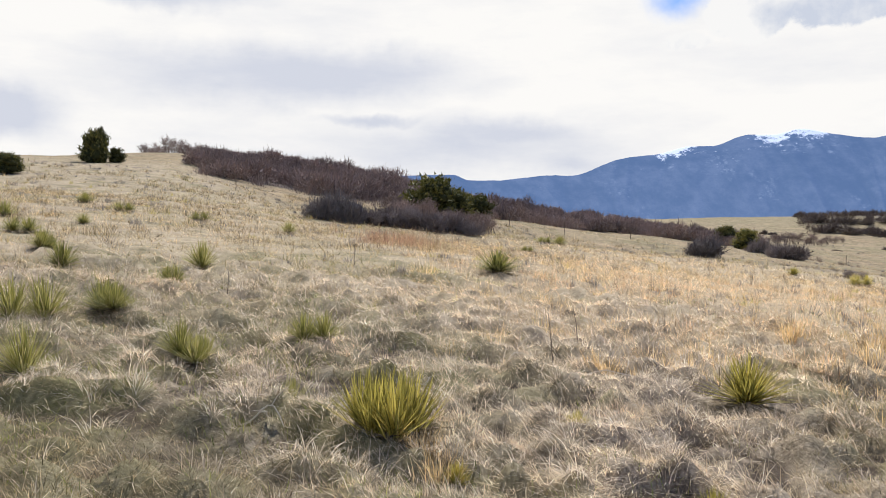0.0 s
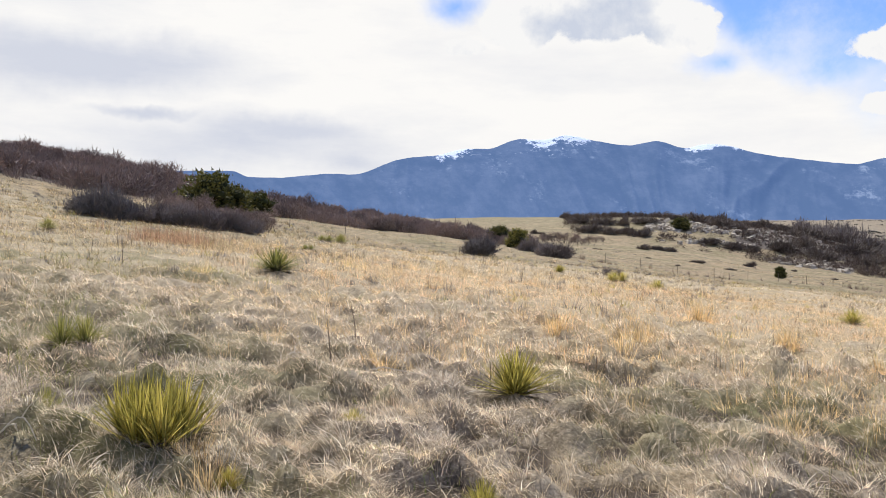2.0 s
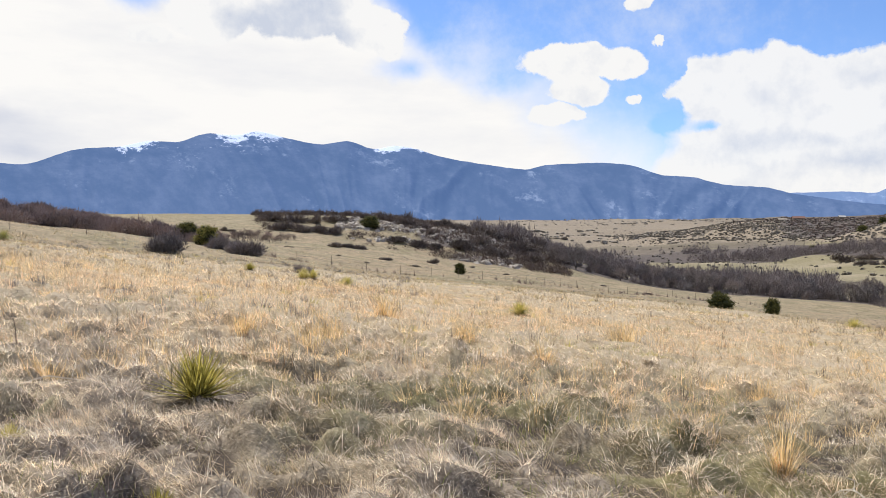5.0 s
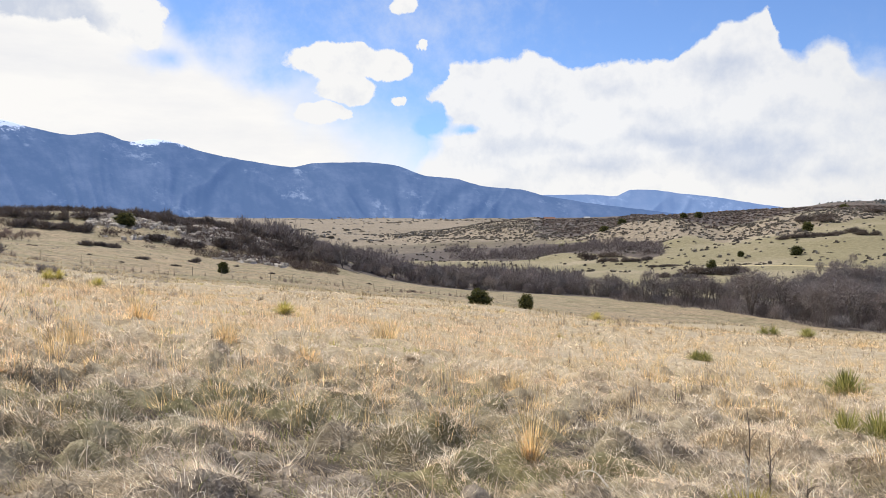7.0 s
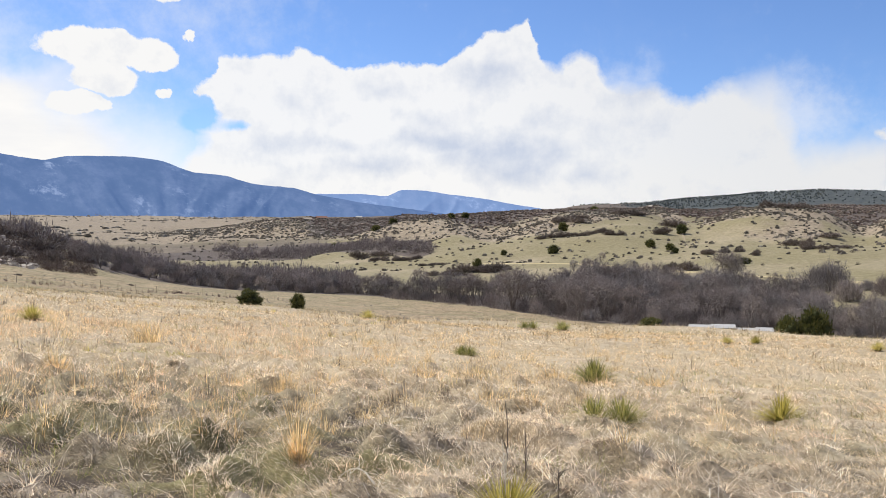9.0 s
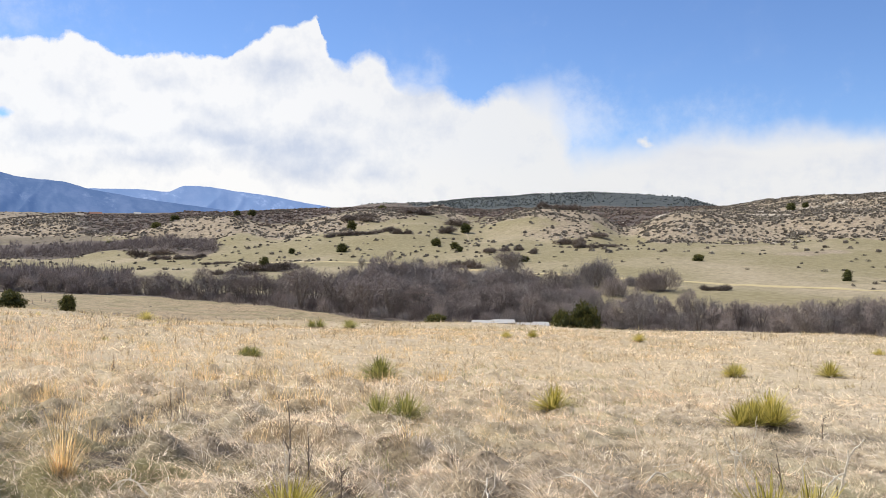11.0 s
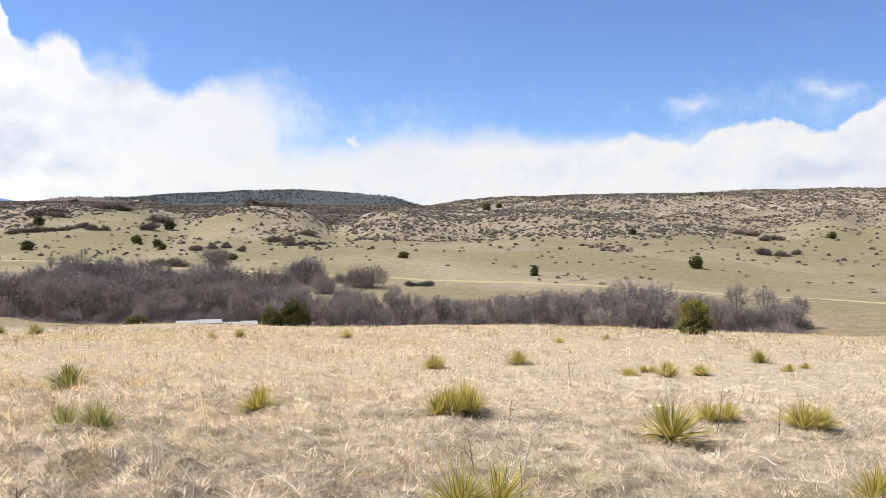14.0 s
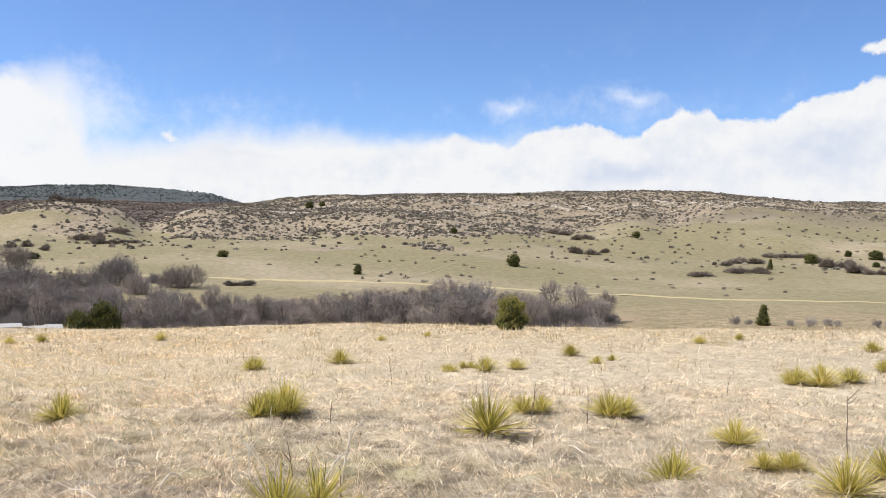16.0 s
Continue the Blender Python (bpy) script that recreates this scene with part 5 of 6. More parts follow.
def sprays(name, x, y, w, h, per, tw, material, label, category):
    """Fuzzy bare brush: upright fans of thin twigs."""
    n = len(x)
    X, Y, W, Hh = (np.repeat(q, per) for q in (x, y, w, h))
    a, k = rng.uniform(0, 2 * np.pi, n * per), np.sqrt(rng.random(n * per))
    bx, by = X + np.cos(a) * W * 0.34 * k, Y + np.sin(a) * W * 0.34 * k
    base = np.stack([bx, by, land(bx, by) - 0.05], -1)
    up = rng.uniform(0.55, 1.0, n * per) * np.sqrt(1.05 - k ** 2)
    tip = base + np.stack([np.cos(a) * W * 0.22 * k + rng.normal(size=n * per) * W * 0.08, np.sin(a) * W * 0.22 * k + rng.normal(size=n * per) * W * 0.08, Hh * up], -1)
    hp = Heap()
    slivers(hp, base, tip, np.full(n * per, tw) * rng.uniform(0.6, 1.4, n * per))
    return tagged(new(name, hp.mesh(name, material)), label, category, kind="stuff")


def thickets(name, x, y, w, h, per, tw, material, label, category):
    """Rounded bare crowns seen from afar: short twigs over a lumpy half-ball."""
    n = len(x)
    X, Y, W, Hh = (np.repeat(q, per) for q in (x, y, w, h))
    Z = np.repeat(land(x, y), per)
    a, e = rng.uniform(0, 2 * np.pi, n * per), np.arcsin(rng.uniform(-0.02, 1.0, n * per))
    lump = 1 + 0.22 * np.sin(3 * a + X) * np.cos(2 * e + Y)
    d = np.stack([np.cos(a) * np.cos(e) * W * 0.46, np.sin(a) * np.cos(e) * W * 0.46, np.sin(e) * Hh], -1) * lump[:, None]
    foot = np.stack([X, Y, Z - 0.05], -1)
    base = foot + d * rng.uniform(0.45, 0.85, n * per)[:, None] + rng.normal(size=d.shape) * 0.04 * W[:, None]
    tip = foot + d * rng.uniform(0.85, 1.1, n * per)[:, None] + rng.normal(size=d.shape) * 0.04 * W[:, None]
    base[:, 2] = np.maximum(base[:, 2], Z)
    hp = Heap()
    slivers(hp, base, tip, tw * rng.uniform(0.6, 1.4, n * per))
    return tagged(new(name, hp.mesh(name, material)), label, category, kind="stuff")


def scatter(n, az0, az1, r0, r1, keep=None):
    a, r = rng.uniform(az0, az1, n), np.sqrt(rng.uniform(r0 ** 2, r1 ** 2, n))
    x, y = spot(a, r)
    if keep is not None:
        m = rng.random(n) < keep(a, r, x, y)
        x, y = x[m], y[m]
    return x, y


FAR_BRUSH = twiggy("far_brush", [(0.0, (0.08, 0.071, 0.059)), (0.5, (0.14, 0.122, 0.101)), (0.8, (0.195, 0.172, 0.14)), (1.0, (0.26, 0.235, 0.19))], 0.0)
PLAIN_BRUSH = twiggy("plain_brush", [(0.0, (0.13, 0.115, 0.095)), (0.6, (0.21, 0.185, 0.15)), (1.0, (0.3, 0.265, 0.21))], 0.0)
FAR_WOOD = twiggy("far_woods", [(0.0, (0.15, 0.125, 0.118)), (0.6, (0.25, 0.212, 0.2)), (1.0, (0.37, 0.325, 0.305))], 0.0)
# conifer green pulled to blue, with distance haze put into the colour
CONIFER = twiggy("far_conifers", [(0.0, (0.055, 0.068, 0.073)), (0.6, (0.082, 0.096, 0.096)), (1.0, (0.115, 0.12, 0.102))], 0.0)
RIDGE_BRUSH = twiggy("ridge_brush", [(0.0, (0.09, 0.068, 0.058)), (0.5, (0.15, 0.115, 0.098)), (0.8, (0.20, 0.152, 0.125)), (1.0, (0.26, 0.215, 0.18))], 0.0)
ROCK = surface("pale_rock", lambda n, p: n.mix(n.noise(p, 0.8, 5.0), (0.36, 0.31, 0.25, 1), (0.62, 0.56, 0.48, 1)), 0.9)


def upper_slope(a, r, x, y):
    """How thickly brush dots the far slopes."""
    clumps = 0.5 + 0.5 * ease(0.36, 0.54, fbm(x / 24, y / 24, 4, 21))
    return np.maximum(sandy(a, r, x, y) * clumps, 0.03 + 0.05 * ease(0.5, 0.6, fbm(x / 30, y / 30, 2, 27)))


def dark_ridge(a, r, x, y):
    hi = np.interp(a, FACE[:, 0], FACE[:, 2])
    return ease(hi - 20, hi + 40, r) * ease(50, 57, a) * (1 - ease(92, 99, a)) * (0.45 + 0.55 * ease(0.36, 0.5, fbm(x / 60, y / 60, 3, 51)))


x, y = scatter(76000, 44, 138, 330, 960, upper_slope)
w = rng.uniform(1.5, 3.4, len(x)) * (0.7 + 0.7 * fbm(x / 15, y / 15, 2, 33))
sprays("hillside_twigs", x, y, w, w * rng.uniform(0.38, 0.6, len(x)), 9, 0.28, FAR_BRUSH, "bare twigs of the hillside brush", "brush")
domes("hillside_brush", x, y, w * 0.66, w * rng.uniform(0.22, 0.36, len(x)), FAR_BRUSH, "dark dots of bare brush over the hillside", "brush", sides=4)
x, y = scatter(420, 62, 136, 235, 450, lambda a, r, x, y: 0.15 + 0.85 * ease(0.45, 0.6, fbm(x / 30, y / 30, 3, 31)))
thickets("meadow_brush", x, y, rng.uniform(1.0, 2.8, len(x)), rng.uniform(0.4, 1.0, len(x)), 80, 0.12, FAR_BRUSH, "low brown bushes on the grassy hillside", "brush")
domes("meadow_bush_cores", x, y, rng.uniform(0.6, 1.4, len(x)), rng.uniform(0.25, 0.5, len(x)), FAR_BRUSH, "dark dense hearts of the hillside bushes", "brush")
x, y = scatter(24000, 48, 138, 380, 960, lambda a, r, x, y: sandy(a, r, x, y) * ease(0.42, 0.6, fbm(x / 40, y / 40, 3, 41)))
domes("hillside_rocks", x, y, rng.uniform(0.6, 2.0, len(x)), rng.uniform(0.2, 0.7, len(x)), ROCK, "pale outcrop rocks among the brush", "rocks", 0.45, sides=4)
# broken ledges of pale stone near the crests
ledge_a, ledge_r = [], []
for a0, a1, r0, r1 in ((104, 113, 590, 625), (109.5, 116, 655, 640), (115, 121, 655, 650), (119, 127, 690, 668), (124, 130, 640, 670), (60, 63.5, 690, 660), (73, 76, 730, 700), (76.4, 78, 745, 735), (82.5, 87, 600, 585), (91, 99, 560, 585), (97, 104, 640, 655)):
    t = rng.random(int((a1 - a0) * 15))
    t = t[fbm(t * 9, t * 0 + a0, 2, 5) > 0.42]
    ledge_a.append(a0 + (a1 - a0) * t)
    ledge_r.append(r0 + (r1 - r0) * t + rng.normal(size=len(t)) * 2.5 + 8 * np.sin(t * 7 + a0))
x, y = spot(np.concatenate(ledge_a), np.concatenate(ledge_r))
domes("ledge_rocks", x, y, rng.uniform(1.6, 4.6, len(x)), rng.uniform(0.5, 1.3, len(x)), ROCK, "broken ledges of pale stone below the crest", "rocks", 0.5)
x, y = scatter(17000, 48, 100, 570, 1050, dark_ridge)
w = rng.uniform(2.0, 4.6, len(x))
sprays("ridge_twigs", x, y, w, w * rng.uniform(0.35, 0.55, len(x)), 9, 0.4, RIDGE_BRUSH, "bare purple-brown twigs over the rear ridge", "brush")
domes("ridge_brush", x, y, w * 0.8, w * rng.uniform(0.2, 0.35, len(x)), RIDGE_BRUSH, "dark brush covering the rear ridge", "brush", sides=4)
x, y = scatter(7500, 68, 96, 1150, 1480, lambda a, r, x, y: ease(69, 80, a) * (1 - ease(94, 96, a)) * (0.3 + 0.7 * ease(0.4, 0.55, fbm(x / 120, y / 120, 3, 61))))
domes("mesa_forest", x, y, rng.uniform(1.4, 2.8, len(x)), rng.uniform(0.9, 2.2, len(x)), CONIFER, "dark conifer forest on the flat-topped hill", "forest", sides=4)
x, y = scatter(5600, 54, 138, 690, 850, None)
sprays("skyline_brush", x, y, rng.uniform(2.5, 5.5, len(x)), rng.uniform(0.9, 2.0, len(x)), 13, 0.45, FAR_BRUSH, "brush along the crest of the far hill", "brush")
# valley woods, a belt of bare trees along the creek bend
x, y = scatter(4200, 41, 63, 430, 650, lambda a, r, x, y: ease(0.33, 0.45, fbm(x / 45, y / 45, 3, 71)) * (1 - ease(0.3, 0.9, np.abs((r - np.interp(a, [40, 50, 56, 60, 63], [545, 590, 565, 515, 480])) / 50))))
thickets("valley_woods", x, y, rng.uniform(4, 9, len(x)), rng.uniform(2.4, 6.4, len(x)) * (0.55 + 0.9 * fbm(x / 25, y / 25, 2, 77)), 70, 0.26, FAR_WOOD, "belt of bare grey woods in the valley", "woods")
x, y = scatter(3200, 36, 58, 205, 330, lambda a, r, x, y: ease(0.30, 0.42, fbm(x / 40, y / 40, 3, 75)) * (1 - ease(0.2, 1.0, np.abs((r - np.interp(a, [36, 46, 58], [240, 265, 250])) / 50))))
thickets("bend_woods", x, y, rng.uniform(3, 7, len(x)), rng.uniform(1.8, 4.8, len(x)) * (0.6 + 0.8 * fbm(x / 20, y / 20, 2, 79)), 90, 0.17, FAR_WOOD, "bare grey trees filling the creek bend", "woods")
x, y = scatter(3400, 22, 42, 160, 245, lambda a, r, x, y: (0.05 + 0.95 * ease(0.45, 0.56, fbm(x / 16, y / 16, 3, 81))) * (0.35 + 0.65 * ease(26, 31, a)))
thickets("knoll_brush", x, y, rng.uniform(1.4, 3.4, len(x)), rng.uniform(0.6, 1.7, len(x)), 60, 0.10, RIDGE_BRUSH, "patchy low brush on the knoll", "brush")
x, y = scatter(3200, 27, 39, 160, 225, lambda a, r, x, y: ease(0.42, 0.56, fbm(x / 14, y / 14, 3, 85)))
domes("knoll_rocks", x, y, rng.uniform(0.4, 1.5, len(x)), rng.uniform(0.2, 0.7, len(x)), ROCK, "pale rocks on the knoll's flank", "rocks", 0.45)
x, y = scatter(2600, 34, 56, 700, 2300, lambda a, r, x, y: 0.08 + 0.9 * ease(0.55, 0.66, fbm(x / 200, y / 90, 3, 91)))
domes("plain_brush", x, y, rng.uniform(3, 8, len(x)), rng.uniform(0.8, 1.8, len(x)), PLAIN_BRUSH, "scattered grey brush on the far plain", "brush")
x, y = scatter(1300, -30, 32, 15, 75, lambda a, r, x, y: 0.25 + 0.75 * ease(0.42, 0.58, fbm(x / 6, y / 6, 3, 151)))
sprays("slope_weeds", x, y, rng.uniform(0.25, 0.9, len(x)), rng.uniform(0.12, 0.40, len(x)), 40, 0.014, GREY_TWIG, "small grey weeds dotting the slope", "weeds")
x, y = scatter(700, 18, 68, 55, 150, lambda a, r, x, y: 0.15 + 0.85 * ease(0.42, 0.6, fbm(x / 9, y / 9, 3, 153)))
sprays("far_slope_weeds", x, y, rng.uniform(0.3, 1.1, len(x)), rng.uniform(0.12, 0.4, len(x)), 30, 0.03, GREY_TWIG, "grey weeds dotting the pale far slope", "weeds")
x, y = scatter(330, -30, 60, 16, 70, lambda a, r, x, y: 0.2 + 0.8 * ease(0.45, 0.6, fbm(x / 8, y / 8, 3, 155)))
sprays("green_weeds", x, y, rng.uniform(0.25, 0.6, len(x)), rng.uniform(0.12, 0.34, len(x)), 36, 0.014, YUCCA_LEAF, "small green tufts dotting the slope", "weeds")
# understorey that closes the creek thicket near the ground
x, y = scatter(4200, 60, 118.5, 134, 215, lambda a, r, x, y: 0.9 * (np.abs(r - np.interp(a, [60, 72, 86, 100, 112, 118.5], [196, 165, 156, 147, 148, 149])) < 15))
sprays("creek_undergrowth", x, y, rng.uniform(2, 4, len(x)), rng.uniform(0.9, 2.6, len(x)), 30, 0.06, FAR_WOOD, "tangled bare undergrowth along the creek", "undergrowth")
x, y = scatter(1500, -15.6, 0, 72, 150)
sprays("slope_undergrowth", x, y, rng.uniform(1, 2.5, len(x)), rng.uniform(0.8, 2.0, len(x)), 30, 0.03, OAK_TWIG, "brown undergrowth among the scrub oaks", "undergrowth")
x, y = scatter(1300, 0, 19, 80, 126, lambda a, r, x, y: r > np.interp(a, [0, 5, 10, 19], [76, 80, 92, 96]))
sprays("strip_undergrowth", x, y, rng.uniform(1, 2.5, len(x)), rng.uniform(0.8, 1.8, len(x)), 30, 0.03, OAK_TWIG, "brown undergrowth along the scrub strip", "undergrowth")


# ---- dirt track ----
DIRT = surface("pale_dirt", lambda n, p: n.mix(n.noise(p, 0.7, 5.0), (0.36, 0.295, 0.155, 1), (0.51, 0.425, 0.245, 1)), 0.95)


TRAIL = surface("worn_earth", lambda n, p: n.mix(n.noise(p, 0.7, 5.0), (0.25, 0.205, 0.13, 1), (0.36, 0.30, 0.20, 1)), 0.95)


def track(name, knots, width, label, material=DIRT):
    """A ribbon of dirt, slightly crowned, through knots of bearing and distance."""
    k = np.linspace(0, len(knots) - 1, 160)
    a, r = (smooth_curve(np.arange(len(knots)), [q[i] for q in knots], k) for i in (0, 1))
    x, y = spot(a, r)
    d = np.gradient(np.stack([x, y], -1), axis=0)
    nrm = np.stack([-d[:, 1], d[:, 0]], -1) / np.linalg.norm(d, axis=1)[:, None]
    wide = width * (0.8 + 0.4 * fbm(k * 3, k * 0, 2, 171))
    rows = []
    for f, up in ((-0.5, 0.03), (-0.2, 0.16), (0.2, 0.16), (0.5, 0.03)):
        px, py = x + nrm[:, 0] * wide * f, y + nrm[:, 1] * wide * f
        rows.append(np.stack([px, py, land(px, py) + up], -1))
    v = np.stack(rows, 1).reshape(-1, 3)
    i, j = np.meshgrid(np.arange(len(k) - 1), np.arange(3), indexing="ij")
    q = np.stack([i * 4 + j, i * 4 + j + 1, (i + 1) * 4 + j + 1, (i + 1) * 4 + j], -1).reshape(-1, 4)
    return tagged(new(name, mesh_from(name, v, [q], material, True)), label, "road", kind="structure")


track("road", [(66, 372), (70.7, 348), (79.5, 293), (81.3, 284), (87.4, 260), (94.7, 245), (102, 236), (110, 230), (119, 227), (126, 223), (134, 229), (140, 232)], 3.8, "pale dirt track along the foot of the hill")
track("trail", [(104.6, 244), (106.4, 262), (108.3, 297), (110.5, 330), (112.6, 372), (115.2, 409), (117.4, 420)], 0.9, "faint pale trail curving up the grassy hillside", TRAIL)
track("trail", [(79.3, 400), (79.0, 466), (78.2, 560), (77.5, 650), (77.2, 735)], 1.0, "worn pale trail up the far slope", TRAIL)

# ---- wire fence across the slope ----
POST = surface("rusty_steel", lambda n, p: n.mix(n.noise(p, 18.0, 4.0), (0.13, 0.105, 0.09, 1), (0.27, 0.215, 0.175, 1)), 0.7)
WIRE = surface("dull_wire", lambda n, p: n.mix(n.noise(p, 30.0, 2.0), (0.10, 0.09, 0.08, 1), (0.22, 0.2, 0.18, 1)), 0.6)
line_a = np.arange(-16.2, 54, 0.05)
line_r = smooth_curve([-16.2, -10.6, -8, 0, 9, 20, 26.6, 32, 39, 46, 54], [88, 48.5, 49, 58, 74, 87, 93, 97, 109, 130, 140], line_a)
fx, fy = spot(line_a, line_r)
run = np.concatenate([[0], np.cumsum(np.hypot(np.diff(fx), np.diff(fy)))])
fence = tagged(new("fence"), "wire fence on thin rusty steel posts", "fence")
post_heap = Heap()
for side in ((0.024, 0.006), (0.006, 0.024)):
    w, d = side
    v = [(sx * w, sy * d, z) for z in (-0.3, 1.0) for sx, sy in ((-1, -1), (1, -1), (1, 1), (-1, 1))]
    post_heap.add(v, quads=[(0, 1, 5, 4), (1, 2, 6, 5), (2, 3, 7, 6), (3, 0, 4, 7), (4, 5, 6, 7)])
post_mesh = post_heap.mesh("post", POST)
stops = np.concatenate([np.arange(0.5, 43, 21.0), np.arange(47, 95, 8.0), np.arange(98, run[-1], 4.0)])
px, py = np.interp(stops, run, fx), np.interp(stops, run, fy)
pz = land(px, py)
for i in range(len(stops)):
    p = part("post", post_mesh, fence)
    p.matrix_basis = Matrix.Translation((px[i], py[i], pz[i])) @ Matrix.Rotation(rng.uniform(0, 3), 4, "Z") @ Matrix.Rotation(rng.normal() * 0.05, 4, "X")
for hgt in (0.35, 0.62, 0.9):
    hp = Heap()
    tube(hp, np.stack([px, py, pz + hgt + rng.normal(size=len(px)) * 0.02], -1), np.full(len(px), 0.004), 3)
    part("wire", hp.mesh("wire", WIRE), fence)

k = rng.integers(len(line_a), size=420)
k = k[(line_a[k] > 18) & (rng.random(420) < 0.25 + 0.75 * ease(0.45, 0.55, fbm(line_a[k] / 1.6, line_a[k] * 0, 2, 207)))]
x, y = fx[k] + rng.normal(size=len(k)) * 1.2, fy[k] + rng.normal(size=len(k)) * 1.2
sprays("fence_weeds", x, y, rng.uniform(0.25, 0.7, len(k)), rng.uniform(0.4, 1.15, len(k)), 16, 0.03, OAK_TWIG, "tall dead weeds along the wire fence", "weeds")

# ---- low white sheds below the meadow edge ----
WHITE = surface("white_metal", lambda n, p: n.mix(n.noise(p, 1.5, 4.0), (0.30, 0.295, 0.285, 1), (0.52, 0.51, 0.49, 1)), 0.7)
SHED = surface("grey_boards", lambda n, p: n.mix(n.noise(p, 2.5, 4.0), (0.22, 0.21, 0.21, 1), (0.40, 0.39, 0.38, 1)), 0.8)
RED = surface("red_roof", lambda n, p: n.mix(n.noise(p, 0.5, 3.0), (0.17, 0.085, 0.06, 1), (0.25, 0.13, 0.095, 1)), 0.8)
TANWALL = surface("tan_wall", lambda n, p: n.mix(n.noise(p, 0.5, 3.0), (0.26, 0.22, 0.175, 1), (0.36, 0.31, 0.25, 1)), 0.8)
GLASS = surface("dark_pane", lambda n, p: n.mix(n.noise(p, 1.0, 2.0), (0.02, 0.025, 0.03, 1), (0.05, 0.06, 0.07, 1)), 0.1)


def boxes(rows):
    h = Heap()
    for (x0, x1), (y0, y1), (z0, z1) in rows:
        v = [(x, y, z) for z in (z0, z1) for x, y in ((x0, y0), (x1, y0), (x1, y1), (x0, y1))]
        h.add(v, quads=[(3, 2, 1, 0), (4, 5, 6, 7), (0, 1, 5, 4), (1, 2, 6, 5), (2, 3, 7, 6), (3, 0, 4, 7)])
    return h


def gable(w, d, z0, rise, over):
    h = Heap()
    w, d = w / 2 + over, d / 2 + over
    v = []
    for lift in (0, 0.12):
        v += [(-w, -d, z0 + lift), (w, -d, z0 + lift), (w, 0, z0 + rise + lift), (-w, 0, z0 + rise + lift), (w, d, z0 + lift), (-w, d, z0 + lift)]
    h.add(v, quads=[(6, 7, 8, 9), (9, 8, 10, 11), (3, 2, 1, 0), (5, 4, 2, 3), (0, 1, 7, 6), (4, 5, 11, 10), (1, 2, 8, 7), (2, 4, 10, 8), (3, 0, 6, 9), (5, 3, 9, 11)])
    return h


def shed(az, r, w, d, tall, rise, label):
    root = tagged(new("shed"), label, "shed", "white sheds")
    root.matrix_basis = Matrix.Translation(at(az, r, 0.1)) @ Matrix.Rotation(radians(-az + 4), 4, "Z")
    part("wall", boxes([((-w / 2, w / 2), (-d / 2, d / 2), (0, tall))]).mesh("wall", SHED), root)
    part("roof", gable(w, d, tall, rise, 0.25).mesh("roof", WHITE), root, "low white metal roof")
    for k in (-0.28, 0.22):
        part("door", boxes([((k * w - 0.45, k * w + 0.45), (-d / 2 - 0.05, -d / 2 - 0.004), (0.1, min(1.7, tall - 0.1)))]).mesh("door", WHITE), root)
    return root


for az, top, w in ((80.05, -4.68, 2.3), (81.35, -4.62, 2.2), (82.75, -4.80, 2.5), (83.75, -4.74, 1.4)):
    r = 108
    tall = EYE + r * math.tan(radians(top)) - at(az, r).z - 0.12
    shed(az, r, w, 3.0, max(tall, 1.0), 0.3, "low grey shed with a white metal roof")


def house(az, r, w, d, tall, label, roof):
    root = tagged(new("house"), label, "house", "far houses")
    root.matrix_basis = Matrix.Translation(at(az, r, 0.4)) @ Matrix.Rotation(radians(-az + 12), 4, "Z")
    part("wall", boxes([((-w / 2, w / 2), (-d / 2, d / 2), (0, tall))]).mesh("wall", TANWALL), root)
    part("roof", gable(w, d, tall, d * 0.28, 0.6).mesh("roof", roof), root)
    for k in (-0.3, 0.0, 0.3):
        win = part("window", boxes([((k * w - 0.8, k * w + 0.8), (-d / 2 - 0.04, -d / 2 - 0.004), (0.7, 1.6))]).mesh("window", WHITE), root)
        part("pane", boxes([((k * w - 0.7, k * w + 0.7), (-d / 2 - 0.06, -d / 2 - 0.044), (0.8, 1.5))]).mesh("pane", GLASS), win)
    return root


house(55.0, 860, 7, 6, 2.2, "far tan house with a low roof", TANWALL)
house(55.9, 870, 10, 7, 1.9, "far house with a red-brown roof", RED)
house(58.3, 880, 5, 5, 2.2, "far small pale house", WHITE)


# ---- dead stalks and loose stems in the meadow ----
def stalk(az, r, height, twigs, material, label, lean=0.1, thick=0.0045):
    root = tagged(new("dead_stalk"), label, "dead stalk", "dead stalks")
    root.matrix_basis = Matrix.Translation(at(az, r))
    h = Heap()
    p = bend((0, 0, -0.03), (rng.normal() * lean, rng.normal() * lean, 1), height, 7, 0.05, 0.0)
    tube(h, p, np.linspace(thick, thick * 0.4, 8), 5)
    part("stem", h.mesh("stem", material), root)
    for i in range(twigs):
        hh = Heap()
        tube(hh, bend(along(p, rng.uniform(0.3, 0.95)), any_way(0.3, 1.2), height * rng.uniform(0.12, 0.35), 3, 0.12, 0.02), np.linspace(thick * 0.6, thick * 0.25, 4), 4)
        part("side_twig", hh.mesh("side_twig", material), root)


